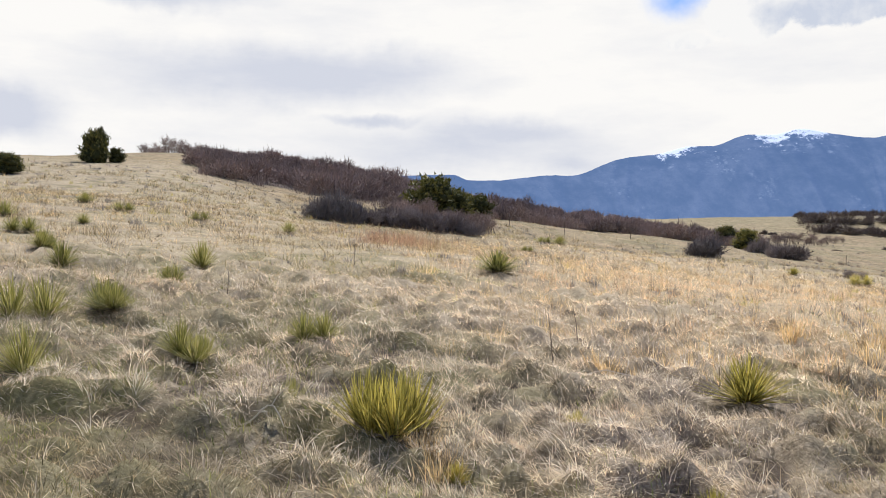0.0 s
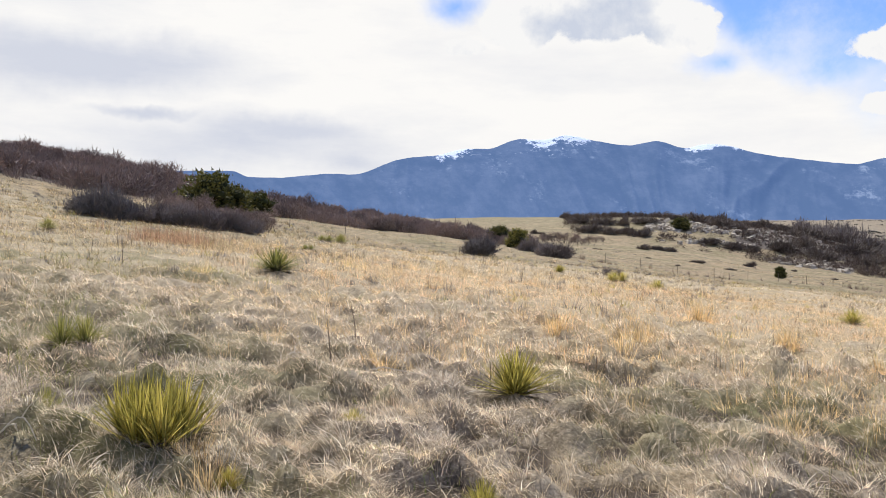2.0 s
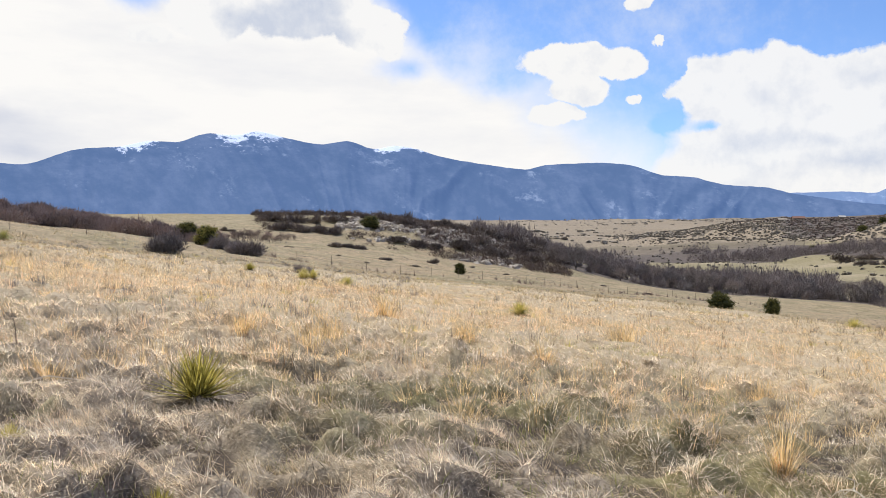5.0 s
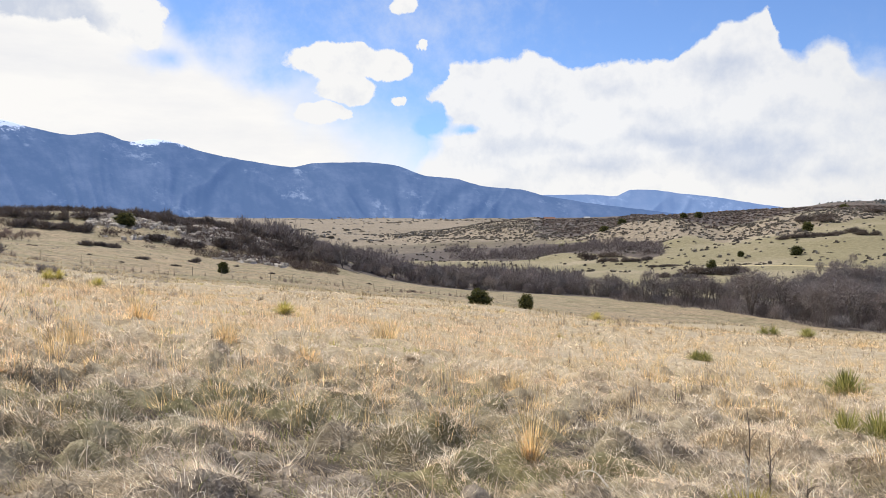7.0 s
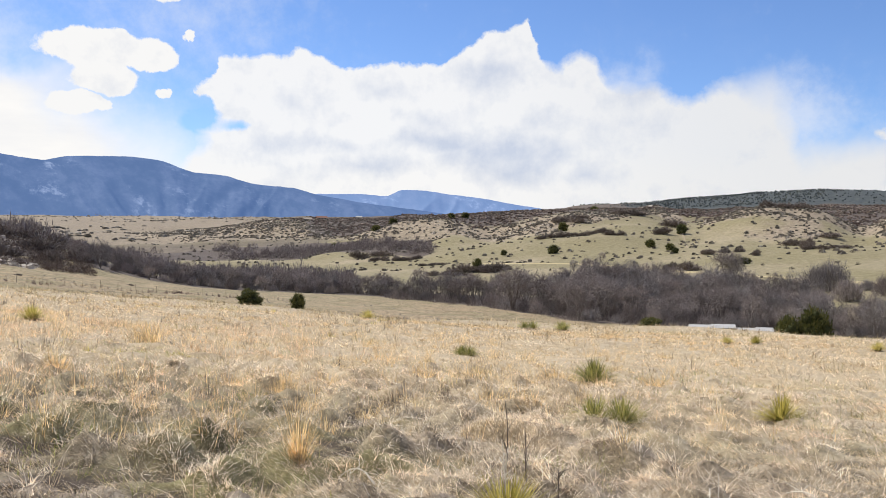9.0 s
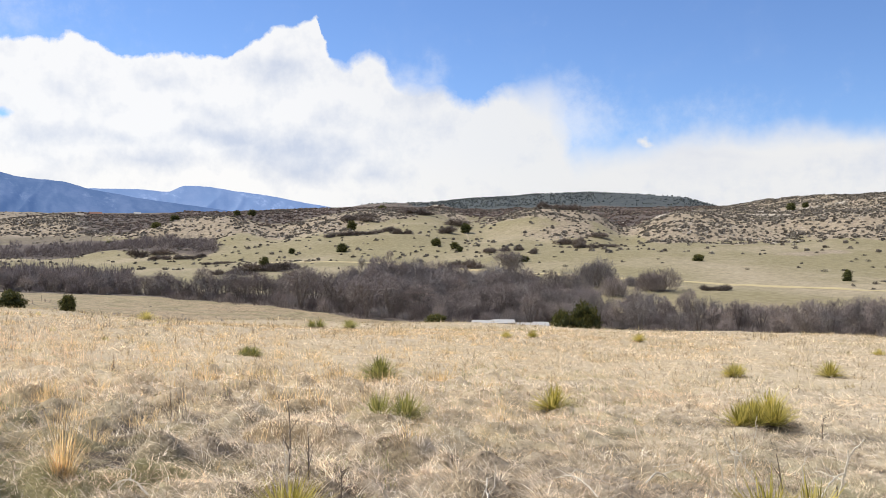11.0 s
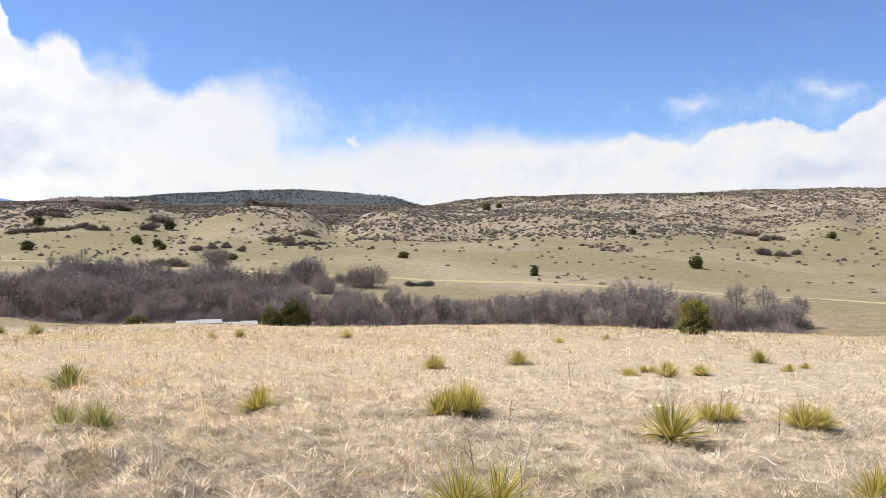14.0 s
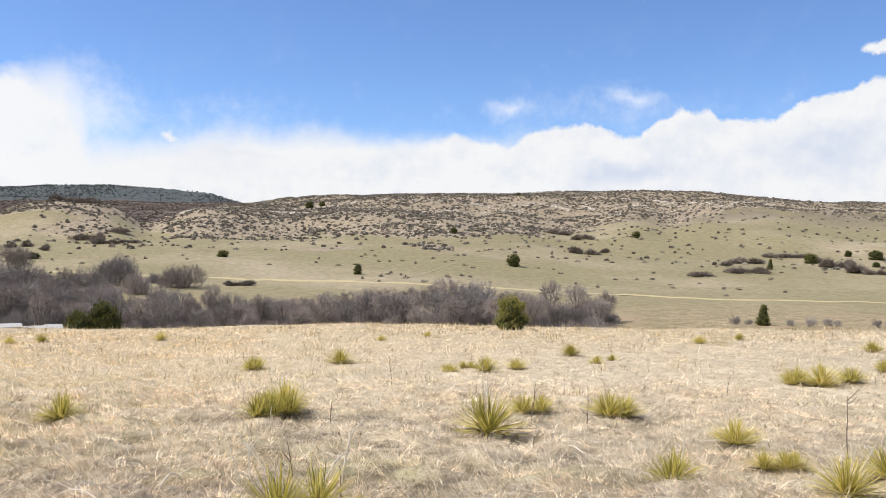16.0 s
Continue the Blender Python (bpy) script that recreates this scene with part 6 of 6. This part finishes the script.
for row in [(6.5, 10.6, .62, 1), (8.1, 11.5, .55, 1), (16.6, 9.6, .4, 1), (18.3, 9.9, .5, 1), (23.0, 12.5, .4, 2), (67.0, 7.3, .62, 4), (68.3, 7.2, .5, 3), (104.0, 16, .5, 2), (112.8, 11.8, .6, 2),
            (116.3, 11.5, .5, 3), (131.4, 9.0, .8, 2), (125, 16, .4, 2), (100, 11.5, .35, 2), (70.2, 6.8, .35, 3), (97.5, 8.1, .4, 2), (100.4, 7.3, .3, 1), (-14, 14, .4, 2), (-6, 19, .6, 3), (36, 13, .4, 2)]:
    stalk(*row, DARK_STALK, "thin dark dead weed stalk in dry grass", 0.08, 0.0075)
stalk(122, 8.7, .6, 1, STALK, "pale bleached dead stalk with forked twigs", 0.35, 0.0095)


def forked_stalk(az, r, limbs, thick, size=1.28, label="pale bleached dead stalk with forked twigs"):
    """A standing dead stem; limb knots (across, away from the camera, up) from the foot, traced to fit its view."""
    root = tagged(new("dead_stalk"), label, "dead stalk", "forked dead stalks")
    root.matrix_basis = Matrix.Translation(at(az, r)) @ Matrix.Rotation(radians(-az), 4, "Z")
    for i, knots in enumerate(limbs):
        k = np.linspace(0, len(knots) - 1, 4 * len(knots))
        p = np.stack([np.interp(k, np.arange(len(knots)), [q[c] for q in knots]) for c in range(3)], -1)
        p = size * p + 0.004 * rng.normal(size=p.shape)
        p[0] -= (0, 0, 0.02)
        h = Heap()
        tube(h, p, np.linspace(thick, thick * 0.55, len(p)) * (1 if i == 0 else 0.75), 5)
        name = "stem" if i == 0 else "side_twig"
        part(name, h.mesh(name, STALK), root)


forked_stalk(94.18, 7.93, [[(0, 0, 0), (-.03, 0, .16), (-.07, 0, .32)]], 0.007)
forked_stalk(95.07, 7.92, [[(0, 0, 0), (-.03, 0, .1), (-.03, 0, .22)], [(-.03, 0, .22), (-.045, 0, .26), (-.11, .02, .36)], [(-.03, 0, .22), (-.03, 0, .34), (-.05, 0, .42)], [(-.03, 0, .21), (.0, 0, .28), (.06, 0, .33)]], 0.009)
forked_stalk(98.57, 8.01, [[(0, 0, 0), (.005, 0, .12), (0, 0, .22), (.03, 0, .28)]], 0.008)
forked_stalk(100.44, 8.01, [[(0, 0, 0), (.045, 0, .21), (.07, 0, .31), (.10, 0, .36), (.155, 0, .43)], [(.045, 0, .21), (-.03, -.08, .17), (-.09, -.2, .10), (-.15, -.35, .0)], [(.065, 0, .29), (.06, 0, .35)]], 0.011)
forked_stalk(96.1, 10.84, [[(0, 0, 0), (.02, 0, .12), (.025, 0, .26)]], 0.007)
forked_stalk(109.87, 12.0, [[(0, 0, 0), (-.02, 0, .3), (-.03, 0, .55)], [(.06, 0, .05), (.08, 0, .5)]], 0.007, 1.3, "pale bleached stalks standing in a yucca")


def fallen_stem(az, r, length, heading, label="pale dry stem lying on the grass"):
    """A long bent stem with two side shoots, lying on the thatch."""
    root = tagged(new("fallen_stem"), label, "dead stem", "fallen stems")
    root.matrix_basis = Matrix.Translation(at(az, r))
    p = bend((0, 0, 0.0), (math.sin(radians(heading)), math.cos(radians(heading)), 0), length, 8, 0.12, 0.0)
    lie = land(p[:, 0] + root.matrix_basis.translation.x, p[:, 1] + root.matrix_basis.translation.y) - root.matrix_basis.translation.z
    p[:, 2] = lie + 0.05 + 0.05 * np.sin(np.linspace(0, 3.1, 9))
    h = Heap()
    tube(h, p, np.linspace(0.009, 0.004, 9), 5)
    part("stem", h.mesh("stem", STALK), root)
    for k in (0.45, 0.7):
        hh = Heap()
        q = along(p, k)
        tube(hh, [q, q + rng.normal(size=3) * 0.05 + (0, 0, 0.03), q + rng.normal(size=3) * 0.12 + (0, 0, 0.05)], [0.005, 0.004, 0.002], 4)
        part("side_twig", hh.mesh("side_twig", STALK), root)


for row in [(8.3, 9.9, 1.0, 112), (6.6, 10.2, 0.7, 250), (-3.2, 7.5, 0.35, 80), (-13.5, 7.0, 0.4, 120), (86.5, 7.3, 0.5, 60), (89.5, 7.8, 0.35, 130), (79.0, 6.6, 0.9, 95), (101.0, 8.6, 0.35, 40),
            (58.6, 6.7, 0.4, 20), (116, 9.4, 0.4, 70)]:
    fallen_stem(*row)


# ---- grass ----
def grass(name, x, y, heading, length, lean, curl, width, steps, material, label):
    """One blade a row: leans over, then curls down to the ground."""
    n = len(x)
    z = land(x, y)
    s = np.linspace(0, 1, steps + 1)
    c = np.zeros((n, steps + 1, 3))
    c[:, 0] = np.stack([x, y, z - 0.01], -1)
    hx, hy = np.sin(heading), np.cos(heading)
    for k in range(steps):
        th = lean + curl * (s[k] + 0.5 / steps)
        step = length / steps
        c[:, k + 1] = c[:, k] + np.stack([hx * np.sin(th) * step, hy * np.sin(th) * step, np.cos(th) * step], -1)
    floor = land(c[:, -1, 0], c[:, -1, 1])
    for k in range(1, steps + 1):
        c[:, k, 2] = np.maximum(c[:, k, 2], z + (floor - z) * s[k] + 0.012 * (1 + 2 * rng.random(n)))
    twist = rng.uniform(-0.45, 0.45, n)
    side = np.stack([hy * np.cos(twist), -hx * np.cos(twist), np.sin(twist)], -1) * width[:, None] / 2
    taper = np.linspace(1, 0.55, steps)
    v = np.zeros((n, 2 * steps + 1, 3))
    for k in range(steps):
        v[:, 2 * k], v[:, 2 * k + 1] = c[:, k] - side * taper[k], c[:, k] + side * taper[k]
    v[:, -1] = c[:, -1]
    m = 2 * steps + 1
    o = np.arange(n)[:, None] * m
    faces = [(o + np.array((m - 3, m - 2, m - 1)))]
    if steps > 1:
        faces.append(np.concatenate([o + np.array((2 * k, 2 * k + 1, 2 * k + 3, 2 * k + 2)) for k in range(steps - 1)]))
    return tagged(new(name, mesh_from(name, v.reshape(-1, 3), faces, material)), label, "grass", kind="stuff")


def tufts(n, per, az0, az1, r0, r1, spread, keep=None, power=2.0):
    """Blade roots gathered in tufts: x, y, heading away from the tuft's middle, size of the tuft."""
    a = rng.uniform(az0, az1, n)
    r = (rng.uniform(r0 ** power, r1 ** power, n)) ** (1 / power)
    x, y = spot(a, r)
    if keep is not None:
        m = rng.random(n) < keep(a, r, x, y)
        x, y = x[m], y[m]
    size = rng.uniform(0.6, 1.4, len(x))
    out = rng.normal(size=(len(x), per, 2)) * spread * size[:, None, None]
    drift = 0.35 * np.stack([np.cos(6 * fbm(x / 3, y / 3, 2, 101)), np.sin(6 * fbm(x / 3, y / 3, 2, 101))], -1)
    w = out / (np.linalg.norm(out, axis=2)[..., None] + 1e-6) + rng.normal(size=out.shape) * 0.45 + drift[:, None]
    return (x[:, None] + out[..., 0]).ravel(), (y[:, None] + out[..., 1]).ravel(), np.arctan2(w[..., 0], w[..., 1]).ravel(), np.repeat(size, per)


PALE = [(0.0, (0.09, 0.07, 0.05)), (0.18, (0.36, 0.295, 0.21)), (0.45, (0.70, 0.60, 0.44)), (0.8, (0.85, 0.765, 0.58)), (1.0, (0.92, 0.865, 0.705))]
GOLD = [(0.0, (0.16, 0.10, 0.05)), (0.3, (0.48, 0.335, 0.165)), (0.7, (0.76, 0.585, 0.33)), (1.0, (0.88, 0.745, 0.50))]
GREENISH = [(0.0, (0.13, 0.125, 0.05)), (0.4, (0.31, 0.28, 0.12)), (0.7, (0.51, 0.435, 0.25)), (1.0, (0.70, 0.61, 0.42))]
BLEACHED = blades("bleached_straw", [(0.0, (0.40, 0.33, 0.25)), (0.3, (0.70, 0.62, 0.49)), (1.0, (0.93, 0.88, 0.77))])
TUSSOCK = blades("tussock_grass", [(0.0, (0.12, 0.093, 0.066)), (0.22, (0.44, 0.365, 0.27)), (0.5, (0.76, 0.66, 0.515)), (1.0, (0.93, 0.87, 0.755))])
MATTED = blades("matted_grass", PALE, (GREENISH, 0.45, 0.60, 0.80))
STRAW = blades("straw_grass", GOLD, (PALE, 0.25, 0.50, 0.72), 0.45)
# green-brown old grass, dark enough to serve as painted shade between tussocks
SHADED_MOSSY = blades("mossy_grass", [(0.0, (0.055, 0.046, 0.028)), (0.3, (0.17, 0.142, 0.083)), (0.65, (0.34, 0.285, 0.178)), (1.0, (0.64, 0.545, 0.40))], (GREENISH, 0.5, 0.56, 0.76))
SHORT = blades("short_grass", [(0.0, (0.14, 0.11, 0.075)), (0.2, (0.48, 0.40, 0.28)), (0.5, (0.78, 0.68, 0.50)), (1.0, (0.94, 0.88, 0.71))], (GREENISH, 0.30, 0.52, 0.74))
FRESH = blades("fresh_grass", [(0.0, (0.08, 0.12, 0.02)), (0.5, (0.20, 0.24, 0.05)), (1.0, (0.40, 0.38, 0.13))])
TUFTGOLD = blades("golden_grass", [(0.0, (0.42, 0.30, 0.14)), (0.5, (0.70, 0.54, 0.29)), (1.0, (0.86, 0.72, 0.47))])
SLOPE = blades("slope_grass", [(0.0, (0.19, 0.14, 0.07)), (0.4, (0.42, 0.33, 0.18)), (0.8, (0.61, 0.50, 0.305)), (1.0, (0.76, 0.65, 0.44))], (GREENISH, 0.30, 0.5, 0.7), 0.35)
MIXED = blades("mixed_bunchgrass", [(0.0, (0.10, 0.078, 0.045)), (0.35, (0.30, 0.24, 0.145)), (0.7, (0.52, 0.42, 0.26)), (1.0, (0.78, 0.68, 0.49))], (GREENISH, 0.35, 0.5, 0.66), 0.3)
RUSSET = blades("russet_grass", [(0.0, (0.40, 0.25, 0.14)), (0.4, (0.68, 0.49, 0.30)), (1.0, (0.88, 0.74, 0.54))], None, 0.4)
REDSTEM = blades("reddish_stems", [(0.0, (0.20, 0.115, 0.08)), (0.5, (0.40, 0.25, 0.165)), (1.0, (0.60, 0.43, 0.30))])


def on_mounds(a, r, x, y):
    return (1.0 - 0.5 * ease(70, 95, a)) * (0.03 + 0.97 * ease(0.49, 0.58, fbm(x / 0.38, y / 0.38, 2, 13)))


def downhill(x, y, loose):
    """Heading in which old grass lies: down off the hummocks, combed by the wind between them."""
    e = 0.03
    gx_, gy_ = (fbm((x + e) / 0.38, y / 0.38, 2, 13) - fbm((x - e) / 0.38, y / 0.38, 2, 13)), (fbm(x / 0.38, (y + e) / 0.38, 2, 13) - fbm(x / 0.38, (y - e) / 0.38, 2, 13))
    comb = 2.2 + 6.0 * fbm(x / 1.3, y / 1.3, 3, 131)
    vx, vy = -gx_ * 11 + 0.55 * np.sin(comb), -gy_ * 11 + 0.55 * np.cos(comb)
    return np.arctan2(vx, vy) + rng.normal(size=len(x)) * loose


def sparse(a, r):
    """The near left corner, where blades are darker and little pale straw lies."""
    return (1 - ease(-15, -6, a)) * (1 - ease(6.8, 8.2, r))


# a thatch of fine old blades, drooping tussocks on the hummocks, and fallen straw
x, y, hd, s = tufts(27000, 15, -31, 139, 4.6, 20, 0.10, lambda a, r, x, y: (1 - ease(11, 20, r + 5 * (fbm(x / 2, y / 2, 2, 199) - 0.5))) * (1 - 0.6 * shaded_hollows(x, y)), power=1.0)
k = len(x)
bear, dist = np.degrees(np.arctan2(x, y)), np.hypot(x, y)
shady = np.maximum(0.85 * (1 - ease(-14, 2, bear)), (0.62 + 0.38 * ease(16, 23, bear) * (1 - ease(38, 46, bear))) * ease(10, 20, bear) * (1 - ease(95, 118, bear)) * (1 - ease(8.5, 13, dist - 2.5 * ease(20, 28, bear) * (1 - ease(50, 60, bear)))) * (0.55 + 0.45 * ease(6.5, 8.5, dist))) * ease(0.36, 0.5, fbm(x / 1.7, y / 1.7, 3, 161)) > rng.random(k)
# blades in the dips take the dark colour too, painting in shade
shady |= np.maximum(0.8 * shaded_hollows(x, y), 0.9 * sparse(bear, dist)) > rng.random(k)
for name, m, mat, label in (("matted_grass", ~shady, MATTED, "low combed mat of grey and straw dry grass"), ("mossy_grass", shady, SHADED_MOSSY, "green-brown mat of old grass, darkened as shade between tussocks")):
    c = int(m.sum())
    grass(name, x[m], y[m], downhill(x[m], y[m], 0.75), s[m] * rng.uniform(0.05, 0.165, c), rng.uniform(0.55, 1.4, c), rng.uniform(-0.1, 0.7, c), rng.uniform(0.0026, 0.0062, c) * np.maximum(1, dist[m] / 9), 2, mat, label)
x, y, hd, s = tufts(6000, 38, -31, 139, 5.0, 16.5, 0.075, lambda a, r, x, y: on_mounds(a, r, x, y) * (1 - 0.75 * sparse(a, r)), 1.4)
k = len(x)
grass("tussock_grass", x, y, downhill(x, y, 0.6), s * rng.uniform(0.08, 0.21, k), rng.uniform(0.3, 1.1, k), rng.uniform(0.4, 1.4, k), rng.uniform(0.0026, 0.0056, k) * np.maximum(1, np.hypot(x, y) / 9), 2, TUSSOCK, "drooping tussocks of bleached dry grass")
x, y, hd, s = tufts(3000, 24, -31, 139, 5.6, 11.5, 0.05, lambda a, r, x, y: (1 - 0.9 * sparse(a, r)) * (1 - 0.7 * ease(76, 86, a)) * (1 - 0.6 * ease(17, 23, a) * (1 - ease(38, 46, a))) * (1 - shaded_hollows(x, y)) * (0.1 + 0.9 * ease(0.46, 0.55, fbm(x / 0.38, y / 0.38, 2, 13))) * (0.35 + 0.65 * ease(0.42, 0.55, fbm(x / 1.4, y / 1.4, 2, 221))), 1.3)
k = len(x)
grass("straw_fans", x, y, hd, s * rng.uniform(0.10, 0.27, k), rng.uniform(0.35, 1.1, k), rng.uniform(0.6, 1.4, k), rng.uniform(0.0035, 0.0075, k), 3, BLEACHED, "fans of thick pale straw drooping off the tussocks")
x, y, hd, s = tufts(6400, 7, -31, 139, 5.0, 18, 0.14, lambda a, r, x, y: (1 - 0.8 * shaded_hollows(x, y)) * (1 - 0.7 * sparse(a, r)), power=1.4)
k = len(x)
grass("loose_straw", x, y, downhill(x, y, 1.0), rng.uniform(0.08, 0.28, k), rng.uniform(0.9, 1.5, k), rng.uniform(0.0, 0.5, k), rng.uniform(0.0032, 0.0065, k) * np.maximum(1, np.hypot(x, y) / 9), 2, BLEACHED, "fallen bleached straw lying on the ground")
x, y, hd, s = tufts(8200, 12, -30, 96, 8, 45, 0.16, lambda a, r, x, y: np.where(a < -3, 0.35, 1.0) * ease(8, 16, r + 9 * (fbm(x / 2.2, y / 2.2, 3, 191) - 0.5) - 1.8 * ease(24, 32, a) * (1 - ease(52, 64, a))), 1.35)
k = len(x)
grass("straw_grass", x, y, hd, s * rng.uniform(0.10, 0.30, k), rng.uniform(0.4, 1.4, k), rng.uniform(0.1, 1.2, k), rng.uniform(0.0038, 0.0078, k) * np.maximum(1, np.hypot(x, y) / 14), 2, STRAW, "golden standing dry grass")
x, y, hd, s = tufts(16000, 11, -30, 139, 10, 52, 0.2, lambda a, r, x, y: (1 - 0.6 * ease(-6, 2, a) * (1 - ease(74, 88, a))) * (0.55 + 0.45 * ease(-12, -4, a)) * ease(9, 16, r), 1.3)
for name, m, mat, label in (("short_grass", x > 0, SHORT, "short pale dry grass with green patches"), ("tawny_grass", x <= 0, SLOPE, "tawny short grass on the rising slope")):
    k = int(m.sum())
    grass(name, x[m], y[m], hd[m], s[m] * rng.uniform(0.10, 0.30, k), rng.uniform(0.6, 1.45, k), rng.uniform(0.1, 0.8, k), rng.uniform(0.004, 0.008, k) * np.maximum(1, np.hypot(x[m], y[m]) / 13), 2, mat, label)
x, y, hd, s = tufts(14000, 6, -30, 139, 40, 150, 0.4, lambda a, r, x, y: (r < np.interp(a, [-30, 0, 20, 36, 60, 75, 139], [100, 80, 130, 150, 110, 66, 66])) * (0.5 + 0.5 * ease(-12, -2, a)), 1.1)
k = len(x)
grass("slope_grass", x, y, hd, s * rng.uniform(0.12, 0.28, k), rng.uniform(0.2, 1.1, k), rng.uniform(0.2, 1.0, k), rng.uniform(0.02, 0.05, k), 1, SLOPE, "tawny dry grass on the slopes")
x, y, hd, s = tufts(13000, 18, -31, 139, 14, 70, 0.15, lambda a, r, x, y: (0.22 + 0.78 * (1 - ease(-2, 12, a))) * ease(0.40, 0.56, fbm(x / 1.6, y / 1.6, 3, 211)), 1.25)
k = len(x)
grass("bunch_tufts", x, y, hd, s * rng.uniform(0.14, 0.40, k), rng.uniform(0.0, 1.1, k), rng.uniform(0.2, 1.4, k), rng.uniform(0.005, 0.010, k) * np.hypot(x, y) / 16, 2, MIXED, "low clumps of tan and grey dry bunchgrass")
x, y, hd, s = tufts(5200, 16, -31, 90, 5.2, 20, 0.10, lambda a, r, x, y: np.maximum(ease(0.46, 0.60, fbm(x / 2.6, y / 2.6, 3, 111)) * np.where(a < 0, 0.8, 0.3), 0.9 * (1 - ease(-9, -2, a)) * ease(7.2, 8.4, r) * (1 - ease(12, 16, r)) * ease(0.36, 0.5, fbm(x / 0.9, y / 0.9, 3, 113))), 1.4)
k = len(x)
grass("fresh_grass", x, y, hd, s * rng.uniform(0.07, 0.2, k), rng.uniform(0.1, 0.9, k), rng.uniform(0.2, 1.0, k), rng.uniform(0.003, 0.006, k), 2, FRESH, "fresh green shoots between dead tufts")
x, y, hd, s = tufts(1000, 14, -8, 2, 25, 40, 0.2, lambda a, r, x, y: np.exp(-((a + 3.2) / 2.6) ** 2 - ((r - 31) / 4.0) ** 2) * ease(0.35, 0.55, fbm(x / 1.5, y / 1.5, 3, 141)))
k = len(x)
grass("reddish_stems", x, y, hd, s * rng.uniform(0.3, 0.65, k), rng.uniform(0.0, 0.4, k), rng.uniform(0.0, 0.5, k), rng.uniform(0.006, 0.011, k), 2, REDSTEM, "patch of reddish dry stems below the brush")


x, y, hd, s = tufts(640, 50, -2, 82, 9, 36, 0.11, lambda a, r, x, y: 0.25 + 0.75 * ease(0.42, 0.58, fbm(x / 4, y / 4, 3, 181)), 1.5)
k = len(x)
grass("golden_clumps", x, y, hd, s * rng.uniform(0.16, 0.40, k), rng.uniform(0.0, 0.95, k), rng.uniform(0.1, 1.1, k), rng.uniform(0.004, 0.009, k), 2, TUFTGOLD, "loose golden clumps of standing dry grass")
x, y, hd, s = tufts(1700, 26, -4, 64, 11, 34, 0.13, lambda a, r, x, y: ease(0.42, 0.6, fbm(x / 3, y / 3, 3, 195)) * ease(-4, 6, a) * (1 - ease(50, 64, a)), 1.4)
k = len(x)
grass("russet_grass", x, y, hd, s * rng.uniform(0.14, 0.40, k), rng.uniform(0.1, 1.1, k), rng.uniform(0.1, 1.1, k), rng.uniform(0.004, 0.009, k), 2, RUSSET, "fluffy russet and straw dry grass")
x, y = scatter(260, 2, 66, 9.5, 38, lambda a, r, x, y: 0.3 + 0.7 * ease(0.42, 0.58, fbm(x / 5, y / 5, 3, 185)))
sprays("dead_weeds", x, y, rng.uniform(0.15, 0.5, len(x)), rng.uniform(0.25, 0.6, len(x)), 22, 0.009, DARK_STALK, "thin brown dead weeds standing in the grass", "weeds")


def bunch(az, r, height, wide, count=170):
    """A standing golden tuft, a thing of its own."""
    x, y = spot(az, r)
    o = rng.normal(size=(count, 2)) * wide * 0.22
    w = o / (np.linalg.norm(o, axis=1)[:, None] + 1e-6) + rng.normal(size=o.shape) * 0.3
    ob = grass("golden_tuft", x + o[:, 0], y + o[:, 1], np.arctan2(w[:, 0], w[:, 1]), height * rng.uniform(0.5, 1.1, count), rng.uniform(0, 0.5, count), rng.uniform(0, 0.9, count),
               rng.uniform(0.003, 0.007, count) * max(1, r / 9), 3, TUFTGOLD, "upright golden blades")
    del ob["category"]
    root = tagged(new("bunchgrass"), "upright golden tuft of dry bunchgrass", "bunchgrass", "golden grass tufts")
    ob.parent = root


for row in [(54.0, 7.95, .62, .17), (25.3, 14, .42, .8), (26.5, 15, .35, .6), (21.0, 14.5, .4, .5), (35, 17, .45, .5), (45.2, 21, .6, .9), (30, 20, .5, .6), (53.2, 13.2, .36, .4), (9.6, 10.5, .28, .5),
            (62, 15, .4, .6), (70.5, 16, .4, .7), (77, 17, .35, .7), (-1.2, 5.95, .25, .4), (40, 14.5, .36, .4), (-2.6, 6.4, .24, .4)]:
    bunch(*row)
